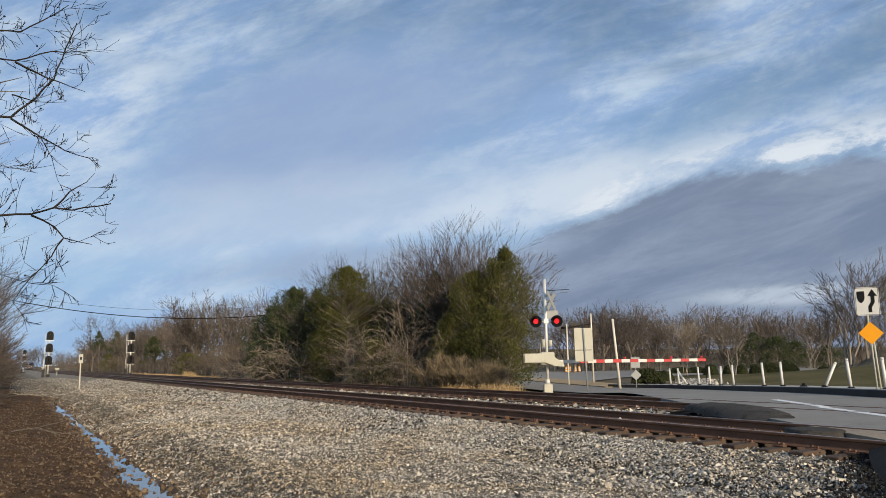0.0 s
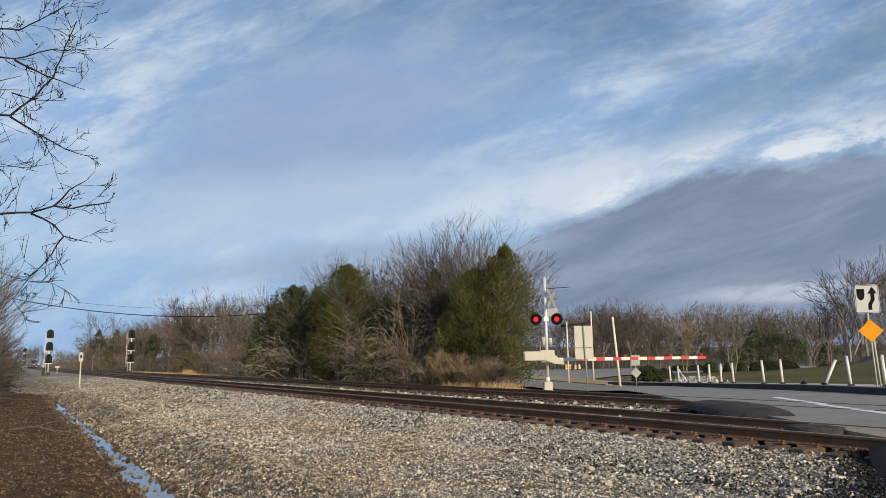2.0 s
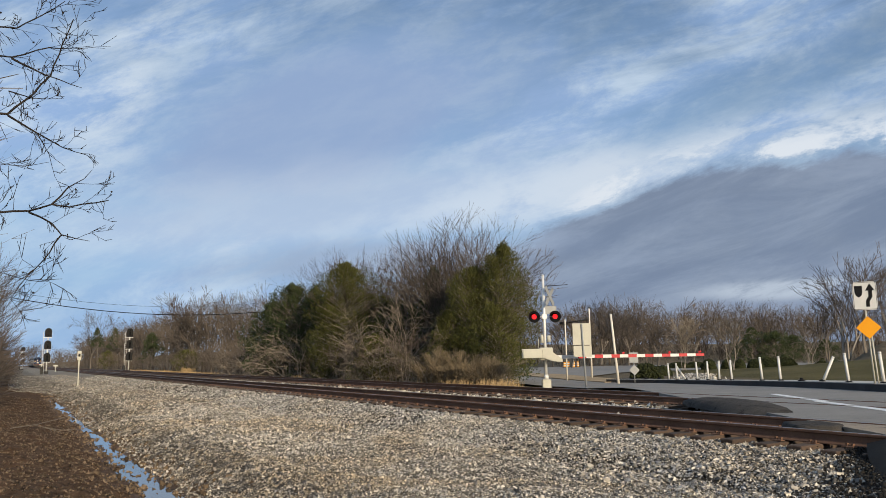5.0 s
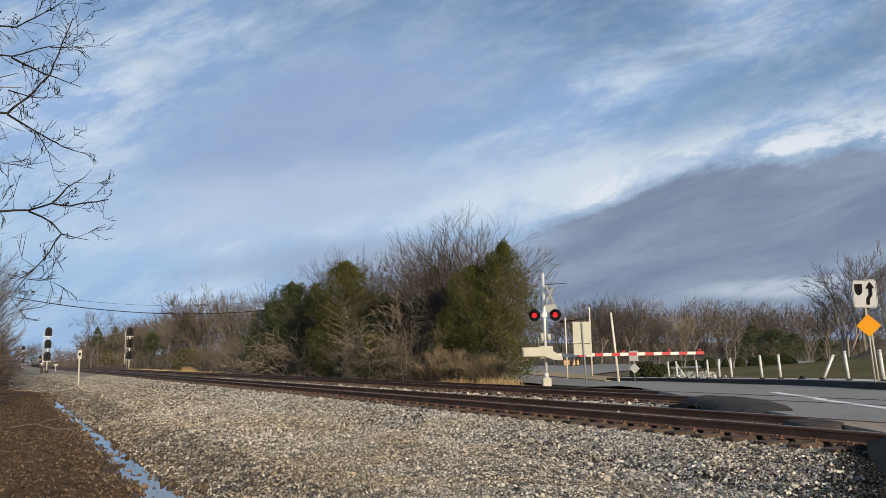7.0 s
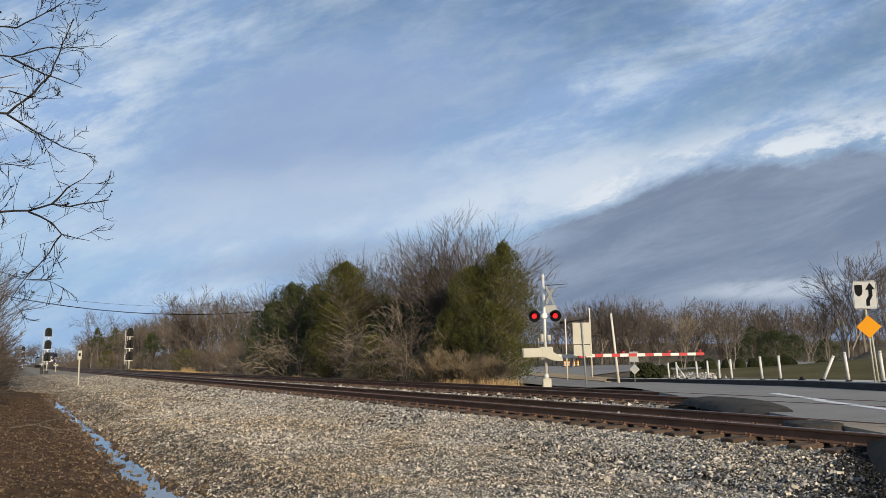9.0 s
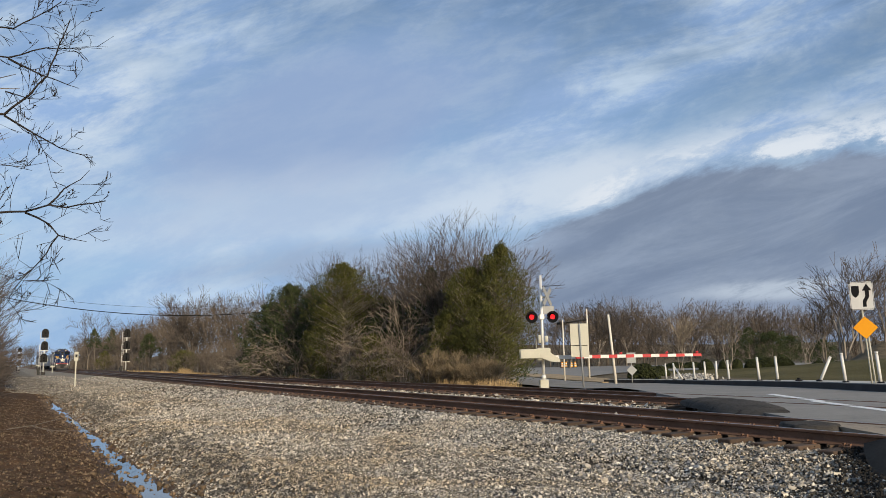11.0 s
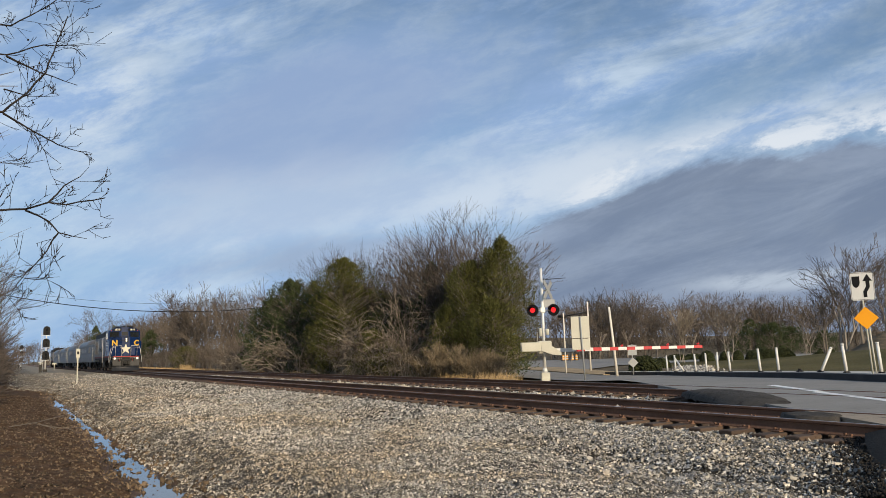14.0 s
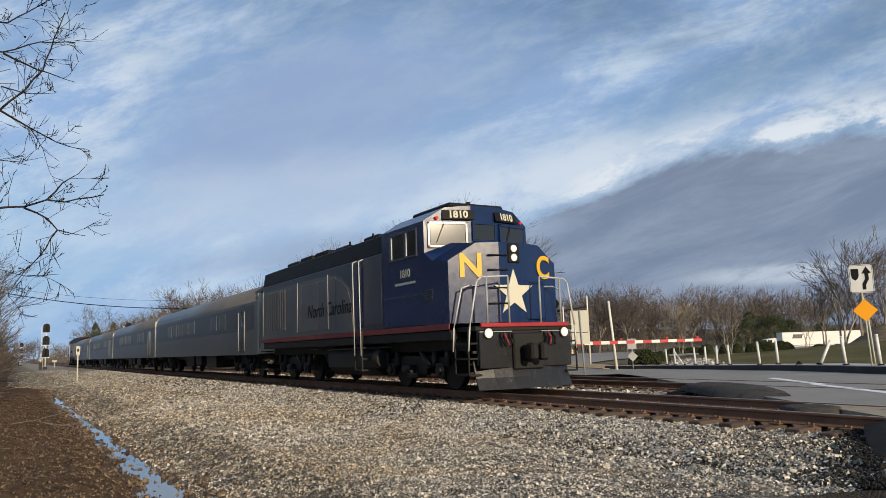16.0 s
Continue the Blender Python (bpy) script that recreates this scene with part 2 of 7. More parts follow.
def ground_material():
    m = bpy.data.materials.new("ground")
    m.use_nodes = True
    k = Net(m.node_tree)
    bsdf = k.add("ShaderNodeBsdfPrincipled")
    coord = k.add("ShaderNodeTexCoord").outputs["Object"]
    sep = k.add("ShaderNodeSeparateXYZ")
    k.put(sep, 0, coord)
    x, y, z = sep.outputs
    wob = k.math("MULTIPLY", k.math("SUBTRACT", k.noise(coord, 0.6, 5, 0.6), 0.5), 2.2)
    xw = k.math("ADD", x, wob)
    cells = k.add("ShaderNodeTexVoronoi", feature="F1")
    k.put(cells, "Vector", coord)
    cells.inputs["Scale"].default_value = 36.0
    edge = cells.outputs["Distance"]
    stone = k.ramp(cells.outputs["Color"], [(0.2, (0.08, 0.072, 0.059)), (0.5, (0.20, 0.180, 0.148)), (0.85, (0.42, 0.385, 0.32))])
    # cell edges are darkened, shade painted between the stones
    stone = k.mix(k.span(edge, 0.35, 0.75), stone, (0.05, 0.045, 0.04))
    patch = k.noise(coord, 0.35, 5, 0.6, 0.5)
    stone = k.mix(k.math("MULTIPLY", k.span(patch, 0.45, 0.7), 0.45), stone, (0.32, 0.265, 0.19))
    stone = k.mix(k.math("MULTIPLY", k.span(y, 26, 60), 0.75), stone, k.ramp(k.noise(coord, 2.5, 6, 0.7), [(0.3, (0.17, 0.15, 0.118)), (0.7, (0.37, 0.33, 0.265))]))
    ditch_dark = k.math("MULTIPLY", k.span(xw, -5.6, -6.6), k.span(k.noise(coord, 0.8, 5, 0.65), 0.36, 0.55))
    stone = k.mix(k.math("MULTIPLY", ditch_dark, 0.6), stone, (0.085, 0.072, 0.056))
    dirt = k.ramp(k.noise(coord, 7.0, 8, 0.75), [(0.3, (0.030, 0.017, 0.009)), (0.55, (0.105, 0.062, 0.034)), (0.8, (0.24, 0.155, 0.09))])
    lawn = k.ramp(k.math("ADD", k.math("MULTIPLY", k.noise(coord, 0.12, 4), 0.6), k.math("MULTIPLY", k.noise(coord, 6.0, 6, 0.7), 0.4)),
                  [(0.35, (0.058, 0.056, 0.020)), (0.6, (0.140, 0.115, 0.050))])
    straw = k.ramp(k.noise(coord, 3.0, 6, 0.7), [(0.3, (0.20, 0.14, 0.07)), (0.7, (0.45, 0.33, 0.18))])
    near_side = k.span(k.math("ADD", xw, k.math("MULTIPLY", k.span(y, 46, 66), 2.4)), -7.4, -6.7)
    # dark near bed paints the shade in the gaps between loose stones
    shaded_bed = k.mix(k.span(y, 44, 62), (0.045, 0.039, 0.031), stone)
    stone = k.mix(k.span(x, -3.4, -2.6), stone, shaded_bed)
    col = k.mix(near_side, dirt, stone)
    col = k.mix(k.span(xw, 8.2, 9.2), col, straw)
    side = k.math("SUBTRACT", k.math("MULTIPLY", k.math("ADD", x, 9.64), 0.8695), k.math("MULTIPLY", y, 0.494))
    brown = k.ramp(k.noise(coord, 1.2, 7, 0.7), [(0.3, (0.075, 0.06, 0.042)), (0.7, (0.21, 0.17, 0.11))])
    col = k.mix(k.span(xw, 17.5, 19.5), col, brown)
    deep = k.math("ADD", k.math("MULTIPLY", k.math("ADD", x, 9.64), 0.494), k.math("MULTIPLY", y, 0.8695))
    leafy_bank = k.span(k.math("DIVIDE", k.math("ADD", side, wob), k.math("MAXIMUM", deep, 1.0)), 0.50, 0.545)
    grassy = k.math("MULTIPLY", k.span(k.math("ADD", side, wob), 20.5, 23.5), k.span(deep, 150, 110))
    col = k.mix(k.math("MULTIPLY", grassy, k.span(x, 17.5, 19.5)), col, k.mix(k.math("MULTIPLY", leafy_bank, k.span(deep, 62, 78)), lawn, brown))
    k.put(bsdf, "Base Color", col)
    wet = k.span(z, -0.80, -0.98)
    k.put(bsdf, "Roughness", k.math("SUBTRACT", 0.95, k.math("MULTIPLY", wet, 0.5)))
    bsdf.inputs["Specular IOR Level"].default_value = 0.12
    b = k.add("ShaderNodeBump")
    b.inputs["Strength"].default_value = 0.8
    b.inputs["Distance"].default_value = 0.04
    k.put(b, "Height", k.math("SUBTRACT", k.noise(coord, 9.0, 6, 0.7), k.math("MULTIPLY", edge, k.math("MULTIPLY", near_side, 0.8))))
    k.put(bsdf, "Normal", b)
    out = k.add("ShaderNodeOutputMaterial")
    k.put(out, 0, bsdf)
    return m


def water_material():
    m = bpy.data.materials.new("water")
    m.use_nodes = True
    k = Net(m.node_tree)
    bsdf = k.add("ShaderNodeBsdfPrincipled")
    bsdf.inputs["Base Color"].default_value = (0.03, 0.03, 0.028, 1)
    bsdf.inputs["Roughness"].default_value = 0.04
    bsdf.inputs["Specular IOR Level"].default_value = 1.0
    bsdf.inputs["Metallic"].default_value = 0.0
    bsdf.inputs["IOR"].default_value = 1.6
    out = k.add("ShaderNodeOutputMaterial")
    k.put(out, 0, bsdf)
    return m


M_GROUND = ground_material()
M_WATER = water_material()
M_STONE = stones("ballast_stone", [(0.10, (0.026, 0.025, 0.022)), (0.40, (0.20, 0.190, 0.171)), (0.86, (0.65, 0.615, 0.55))], 0.35)
M_SLAB = material("dirty_asphalt", (0.30, 0.245, 0.18), 0.92, 0, 2.5, 0.3, 0.5, 45, ((0.11, 0.09, 0.07), 0.55))
M_GRAVEL = stones("tan_gravel", [(0.10, (0.034, 0.031, 0.026)), (0.40, (0.215, 0.198, 0.168)), (0.86, (0.66, 0.61, 0.53))], 0.6)
M_ASPHALT = material("asphalt", (0.225, 0.212, 0.19), 0.9, 0, 3.0, 0.22, 0.35, 60, ((0.15, 0.145, 0.14), 0.58))
M_PATCH = material("fresh_asphalt", (0.026, 0.0245, 0.0225), 0.95, 0, 4.0, 0.45, 0.9, 40, ((0.055, 0.05, 0.043), 0.6), specular=0.15)
M_HUMP = material("worn_asphalt_hump", (0.062, 0.056, 0.049), 0.95, 0, 2.5, 0.45, 0.9, 40, ((0.022, 0.020, 0.018), 0.52), specular=0.15)
M_VERGE = material("dry_verge", (0.34, 0.25, 0.14), 0.95, 0, 4.0, 0.35, 0.6, 30, ((0.20, 0.16, 0.09), 0.55))
M_PAINT = material("road_paint", (0.72, 0.72, 0.70), 0.7, 0, 6.0, 0.15, 0.1, None, ((0.3, 0.3, 0.3), 0.62))
M_CONCRETE = material("concrete", (0.42, 0.40, 0.36), 0.9, 0, 5.0, 0.2, 0.25)
M_CURB = material("black_curb", (0.03, 0.03, 0.032), 0.75, 0, 6.0, 0.4, 0.3)
M_RAIL = material("rusty_rail", (0.150, 0.082, 0.052), 0.75, 0.1, 8.0, 0.35, 0.25, None, ((0.14, 0.07, 0.035), 0.58))
M_SHINE = material("worn_rail_head", (0.30, 0.27, 0.25), 0.32, 1.0, 10.0, 0.15, 0.0)
M_TIE = material("creosoted_tie", (0.062, 0.042, 0.030), 0.9, 0, 6.0, 0.4, 0.5, None, ((0.12, 0.09, 0.065), 0.62), 0.6)
M_STEEL_DARK = material("dirty_black_steel", (0.009, 0.0085, 0.008), 0.6, 0.2, 6.0, 0.4, 0.2, None, ((0.042, 0.034, 0.027), 0.62))
M_RAILING = material("worn_white_railing", (0.46, 0.46, 0.45), 0.5, 0.1, 6.0, 0.15, 0.05)
M_PLOUGH = material("scraped_plough_steel", (0.026, 0.026, 0.027), 0.32, 0.4, 3.0, 0.35, 0.12, None, ((0.10, 0.095, 0.09), 0.6))
M_SILVER = material("aluminium_paint", (0.66, 0.66, 0.64), 0.45, 0.25, 6.0, 0.15, 0.08)
M_WHITE = material("white_paint", (0.60, 0.595, 0.57), 0.5, 0, 6.0, 0.08, 0.05, None, ((0.5, 0.47, 0.42), 0.66))
M_CREAM = material("weathered_cream_paint", (0.44, 0.43, 0.36), 0.6, 0, 5.0, 0.12, 0.08, None, ((0.4, 0.37, 0.3), 0.64))
M_RED = material("red_paint", (0.42, 0.02, 0.025), 0.5, 0, 6.0, 0.15, 0.05)
M_BLACK = material("black_paint", (0.008, 0.008, 0.009), 0.6, 0, 6.0, 0.3, 0.1, specular=0.15)
M_GREYSIGN = material("sign_back_aluminium", (0.26, 0.27, 0.27), 0.5, 0.1, 6.0, 0.12, 0.05)
M_ORANGE = material("orange_sign_sheeting", (0.80, 0.33, 0.004), 0.5, 0, 6.0, 0.06, 0.03)
M_POLEWHITE = material("pale_pole", (0.62, 0.58, 0.5), 0.8, 0, 5.0, 0.15, 0.2)
M_GLASS = pane("dark_window_glass", (0.012, 0.014, 0.016), 0.10)
M_COACHGLASS = pane("dusty_coach_glass", (0.02, 0.021, 0.024), 0.32)
M_BLUE = material("blue_locomotive_paint", (0.005, 0.017, 0.066), 0.22, 0.0, 2.0, 0.2, 0.0, None, ((0.010, 0.021, 0.07), 0.58), specular=0.42)
M_NAVY = material("dirty_navy_paint", (0.022, 0.026, 0.040), 0.40, 0.0, 2.0, 0.3, 0.02, None, ((0.042, 0.040, 0.038), 0.56), specular=0.5)
M_SILLRED = material("dusty_red_bar", (0.27, 0.018, 0.022), 0.55, 0, 4.0, 0.2, 0.04, None, ((0.12, 0.03, 0.028), 0.6))
M_SIDEGREY = material("dusty_grey_body_paint", (0.092, 0.089, 0.088), 0.42, 0.0, 2.0, 0.22, 0.02, None, ((0.066, 0.062, 0.058), 0.56), specular=0.45)
M_DULLRED = material("grimy_red_stripe", (0.16, 0.022, 0.02), 0.6, 0, 3.0, 0.3, 0.05, None, ((0.06, 0.03, 0.025), 0.55))
M_CARGREY = material("dull_silver_car_side", (0.125, 0.121, 0.119), 0.40, 0.3, 1.6, 0.2, 0.04, None, ((0.13, 0.12, 0.115), 0.58))
M_STRIPE = material("dark_blue_car_band", (0.042, 0.041, 0.044), 0.38, 0.15, 2.0, 0.2, 0.03)
M_YELLOW = material("yellow_lettering", (0.58, 0.35, 0.02), 0.5, 0, 6.0, 0.06, 0.0)
M_STARCREAM = material("cream_star", (0.52, 0.50, 0.40), 0.5, 0, 6.0, 0.05, 0.0)
M_LAMP = glowing("lit_headlight", (1.0, 0.90, 0.74), 0.85)
M_REDLAMP = glowing("lit_red_lens", (1.0, 0.022, 0.026), 1.15)
M_REDDIM = glowing("dim_red_lens", (0.45, 0.02, 0.02), 0.25)
M_BARK = material("grey_bark", (0.17, 0.145, 0.12), 0.9, 0, 7.0, 0.3, 0.5)
M_BARKPALE = material("pale_bark", (0.27, 0.235, 0.195), 0.9, 0, 7.0, 0.3, 0.4)
M_TWIG = leafy("twigs", (0.040, 0.033, 0.028), (0.135, 0.113, 0.095), 0.6)
M_TWIGRED = leafy("reddish_twigs", (0.046, 0.036, 0.030), (0.150, 0.118, 0.097), 0.4)
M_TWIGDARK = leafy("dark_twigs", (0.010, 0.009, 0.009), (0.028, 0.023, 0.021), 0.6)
M_CEDAR = leafy("cedar_green", (0.014, 0.019, 0.006), (0.128, 0.128, 0.037), 1.6, 0.4)
M_PINE = leafy("dark_evergreen", (0.014, 0.026, 0.012), (0.078, 0.096, 0.040), 1.3, 0.35)
M_HEDGE = leafy("clipped_hedge", (0.010, 0.015, 0.006), (0.045, 0.052, 0.018), 0.8)
M_PALETWIG = leafy("pale_twigs", (0.095, 0.080, 0.064), (0.27, 0.23, 0.185), 0.6)
M_BRUSH = leafy("brown_brush", (0.075, 0.058, 0.036), (0.24, 0.19, 0.125), 0.5)
M_FARTWIG = leafy("distant_twigs", (0.038, 0.031, 0.026), (0.135, 0.110, 0.088), 0.15)
M_FARPALE = leafy("distant_grey_twigs", (0.046, 0.038, 0.031), (0.175, 0.145, 0.117), 0.15)
M_STRAW = leafy("dry_grass", (0.24, 0.16, 0.07), (0.60, 0.44, 0.24), 0.8)
M_LITTER = leafy("dead_leaves", (0.028, 0.019, 0.012), (0.26, 0.185, 0.115), 0.8)


# ---- mesh helpers ----
def part(name, bm, mat, parent, label=""):
    """Links a bmesh as one mesh object under a thing or a part."""
    me = bpy.data.meshes.new(name)
    bm.normal_update()
    bm.to_mesh(me)
    bm.free()
    for one in (mat if isinstance(mat, (list, tuple)) else [mat]):
        me.materials.append(one)
    ob = new(name, me)
    if parent is not None:
        ob.parent = parent
    return tagged(ob, label)


def thing(name, at, label, category, group="", kind=""):
    ob = new(name)
    ob.matrix_basis = at if isinstance(at, Matrix) else Matrix.Translation(at)
    return tagged(ob, label, category, group, kind)


def box(bm, x0, x1, y0, y1, z0, z1, bevel=0.0, m=None, index=0):
    made = bmesh.ops.create_cube(bm, size=1.0)["verts"]
    for v in made:
        v.co = Vector(((x0 + x1) / 2 + v.co.x * (x1 - x0), (y0 + y1) / 2 + v.co.y * (y1 - y0), (z0 + z1) / 2 + v.co.z * (z1 - z0)))
    faces = list({f for v in made for f in v.link_faces})
    for f in faces:
        f.material_index = index
    if m is not None:
        bmesh.ops.transform(bm, matrix=m, verts=made)
    if bevel:
        edges = list({e for f in faces for e in f.edges})
        bmesh.ops.bevel(bm, geom=edges, offset=bevel, segments=1, affect="EDGES")
    return bm


def rod(bm, a, b, r0, r1=None, sides=8, index=0, caps=True):
    """A tapered rod from a to b."""
    a, b = Vector(a), Vector(b)
    way = b - a
    turn = way.to_track_quat("Z", "Y").to_matrix().to_4x4()
    made = bmesh.ops.create_cone(bm, cap_ends=caps, segments=sides, radius1=r0, radius2=r0 if r1 is None else r1, depth=way.length)["verts"]
    bmesh.ops.transform(bm, matrix=Matrix.Translation((a + b) / 2) @ turn, verts=made)
    for f in {f for v in made for f in v.link_faces}:
        f.material_index = index
        f.smooth = len(f.verts) == 4
    return bm


def bent(bm, pts, r, sides=7):
    """A bent tube through points."""
    for a, b in zip(pts, pts[1:]):
        rod(bm, a, b, r, r, sides)
    return bm


def prism(bm, outline, axis, lo, hi, index=0):
    """An outline in the plane across an axis, pushed from lo to hi."""
    def at(p, d):
        return {"x": (d, p[0], p[1]), "y": (p[0], d, p[1]), "z": (p[0], p[1], d)}[axis]
    a = [bm.verts.new(at(p, lo)) for p in outline]
    b = [bm.verts.new(at(p, hi)) for p in outline]
    faces = [bm.faces.new(a), bm.faces.new(b[::-1])]
    for i in range(len(outline)):
        j = (i + 1) % len(outline)
        faces.append(bm.faces.new((a[j], a[i], b[i], b[j])))
    for f in faces:
        f.material_index = index
    bmesh.ops.recalc_face_normals(bm, faces=faces)
    return bm


def mesh_of(name, verts, faces, mat, parent=None, label="", smooth=False):
    me = bpy.data.meshes.new(name)
    v, f = np.asarray(verts, np.float32), np.asarray(faces, np.int32)
    n = f.shape[1]
    me.vertices.add(len(v))
    me.vertices.foreach_set("co", v.ravel())
    me.loops.add(f.size)
    me.loops.foreach_set("vertex_index", f.ravel())
    me.polygons.add(len(f))
    me.polygons.foreach_set("loop_start", np.arange(0, f.size, n, dtype=np.int32))
    me.polygons.foreach_set("loop_total", np.full(len(f), n, np.int32))
    me.update(calc_edges=True)
    me.validate()
    if smooth:
        me.polygons.foreach_set("use_smooth", np.ones(len(f), bool))
    me.materials.append(mat)
    ob = new(name, me)
    if parent is not None:
        ob.parent = parent
    return tagged(ob, label)


# ---- ground ----
PROFILE_X = [-400, -60, -30, -16, -12.5, -11, -9.6, -8.6, -8.05, -7.5, -7.0, -6.3, -5.0, -2.6, -1.6, -0.9, 7.4, 8.2, 9.6, 400]
PROFILE_Z = [3.0, 2.0, 1.4, 0.7, 0.1, -0.3, -0.56, -0.72, -0.90, -1.02, -0.86, -0.60, -0.52, -0.48, -0.34, -0.245, -0.24, -0.3, -0.5, -0.5]
AHEAD = (0.494, 0.8695)


def road_z(x, y):
    """The road falls gently away from the crossing, along its own line."""
    x, y = np.asarray(x, float), np.asarray(y, float)
    fall = np.interp(0.45 * x + 0.893 * y, [14, 17.5, 21, 24.5, 30, 35, 39.7, 46], [-0.03, -0.08, -0.13, -0.20, -0.35, -0.47, -0.57, -0.62])
    k = smoothstep(7.4, 11.5, x)
    return -0.012 * (1 - k) + fall * k


def smoothstep(a, b, v):
    t = np.clip((v - a) / (b - a), 0, 1)
    return t * t * (3 - 2 * t)


def ground_z(x, y):
    x, y = np.asarray(x, float), np.asarray(y, float)
    z = np.interp(x, PROFILE_X, PROFILE_Z)
    # the ditch runs out along the service strip
    z = z + 0.42 * smoothstep(46, 64, y) * np.exp(-((x + 7.6) / 0.95) ** 2)
    far = smoothstep(7.8, 9.6, x)
    z = z * (1 - far) + far * (road_z(x, y) - 0.10)
    deep = (x + 9.64) * AHEAD[0] + y * AHEAD[1]
    side = (x + 9.64) * AHEAD[1] - y * AHEAD[0]
    # grassy berm beyond the kerb, lower land behind it
    z = z + 1.25 * smoothstep(22.5, 40, side) * np.exp(-((deep - 62) / 17.0) ** 2)
    # leaf-covered bank under the trees at the end of the lawn
    z = z + 2.7 * smoothstep(0.515, 0.59, side / np.maximum(deep, 1.0)) * np.exp(-((deep - 88) / 9.0) ** 2)
    # wooded rises in the distance
    z = z + 7.5 * smoothstep(225, 300, deep) * smoothstep(5, 40, side) + 7.0 * smoothstep(40, 80, x) * smoothstep(0, -30, side)
    z = z - 1.5 * smoothstep(85, 135, deep) * smoothstep(30, 60, side)
    return z


def small_rise(p, x):
    if x < -6:
        return 0.07 * noise.noise(p * 0.6) + 0.07 * noise.noise(p * 2.2) + 0.06 * noise.noise(p * 5.0)
    return 0.06 * noise.noise(p * 0.6) + 0.05 * noise.noise(p * 2.2) + 0.012 * noise.noise(p * 5.0)


def build_ground():
    xs = np.unique(np.concatenate([np.linspace(-2500, -60, 14), np.linspace(-60, -12, 30), np.linspace(-12, -8.7, 24), np.linspace(-8.7, -6.3, 34),
                                   np.linspace(-6.3, -0.5, 44), np.linspace(-0.5, 8, 22), np.linspace(8, 90, 70), np.linspace(90, 3000, 16)]))
    ys = np.unique(np.concatenate([np.linspace(-2000, -30, 12), np.linspace(-30, 4, 18), np.linspace(4, 45, 230), np.linspace(45, 120, 150), np.linspace(120, 400, 30), np.linspace(400, 4000, 14)]))
    gx, gy = np.meshgrid(xs, ys, indexing="xy")
    gz = ground_z(gx, gy)
    rnd = np.random.default_rng(3)
    rough = np.zeros_like(gz)
    for i, (x, y) in enumerate(zip(gx.ravel(), gy.ravel())):
        if -14 < x < -0.6 and 2 < y < 120:
            p = Vector((x * 1.6, y * 1.1, 0))
            rough.flat[i] = small_rise(p, x)
    gz = gz + rough * np.clip((-0.6 - gx) / 1.5, 0, 1)
    verts = np.stack([gx, gy, gz], -1).reshape(-1, 3)
    nx, ny = len(xs), len(ys)
    i = np.arange(nx * ny).reshape(ny, nx)
    faces = np.stack([i[:-1, :-1], i[:-1, 1:], i[1:, 1:], i[1:, :-1]], -1).reshape(-1, 4)
    ob = mesh_of("ground", verts, faces, M_GROUND, smooth=True)
    tagged(ob, "gravel, brown dirt and dry grass beside the railway", "ground", kind="structure")


build_ground()


def build_water():
    verts = [(-8.3, 4, -0.955), (-6.6, 4, -0.955), (-6.6, 50, -0.955), (-8.3, 50, -0.955)]
    ob = mesh_of("water", verts, [(0, 1, 2, 3)], M_WATER)
    tagged(ob, "shallow standing water in a muddy ditch", "water", kind="structure")


build_water()

# ---- railway ----
RAILS = (0.0, 1.505, 4.9, 6.405)


def rail_profile():
    half = [(0.072, -0.172), (0.072, -0.160), (0.020, -0.145), (0.010, -0.130), (0.010, -0.050), (0.034, -0.038), (0.036, -0.012), (0.030, -0.002), (0.0, 0.0)]
    return half + [(-x, z) for x, z in half[-2::-1]]


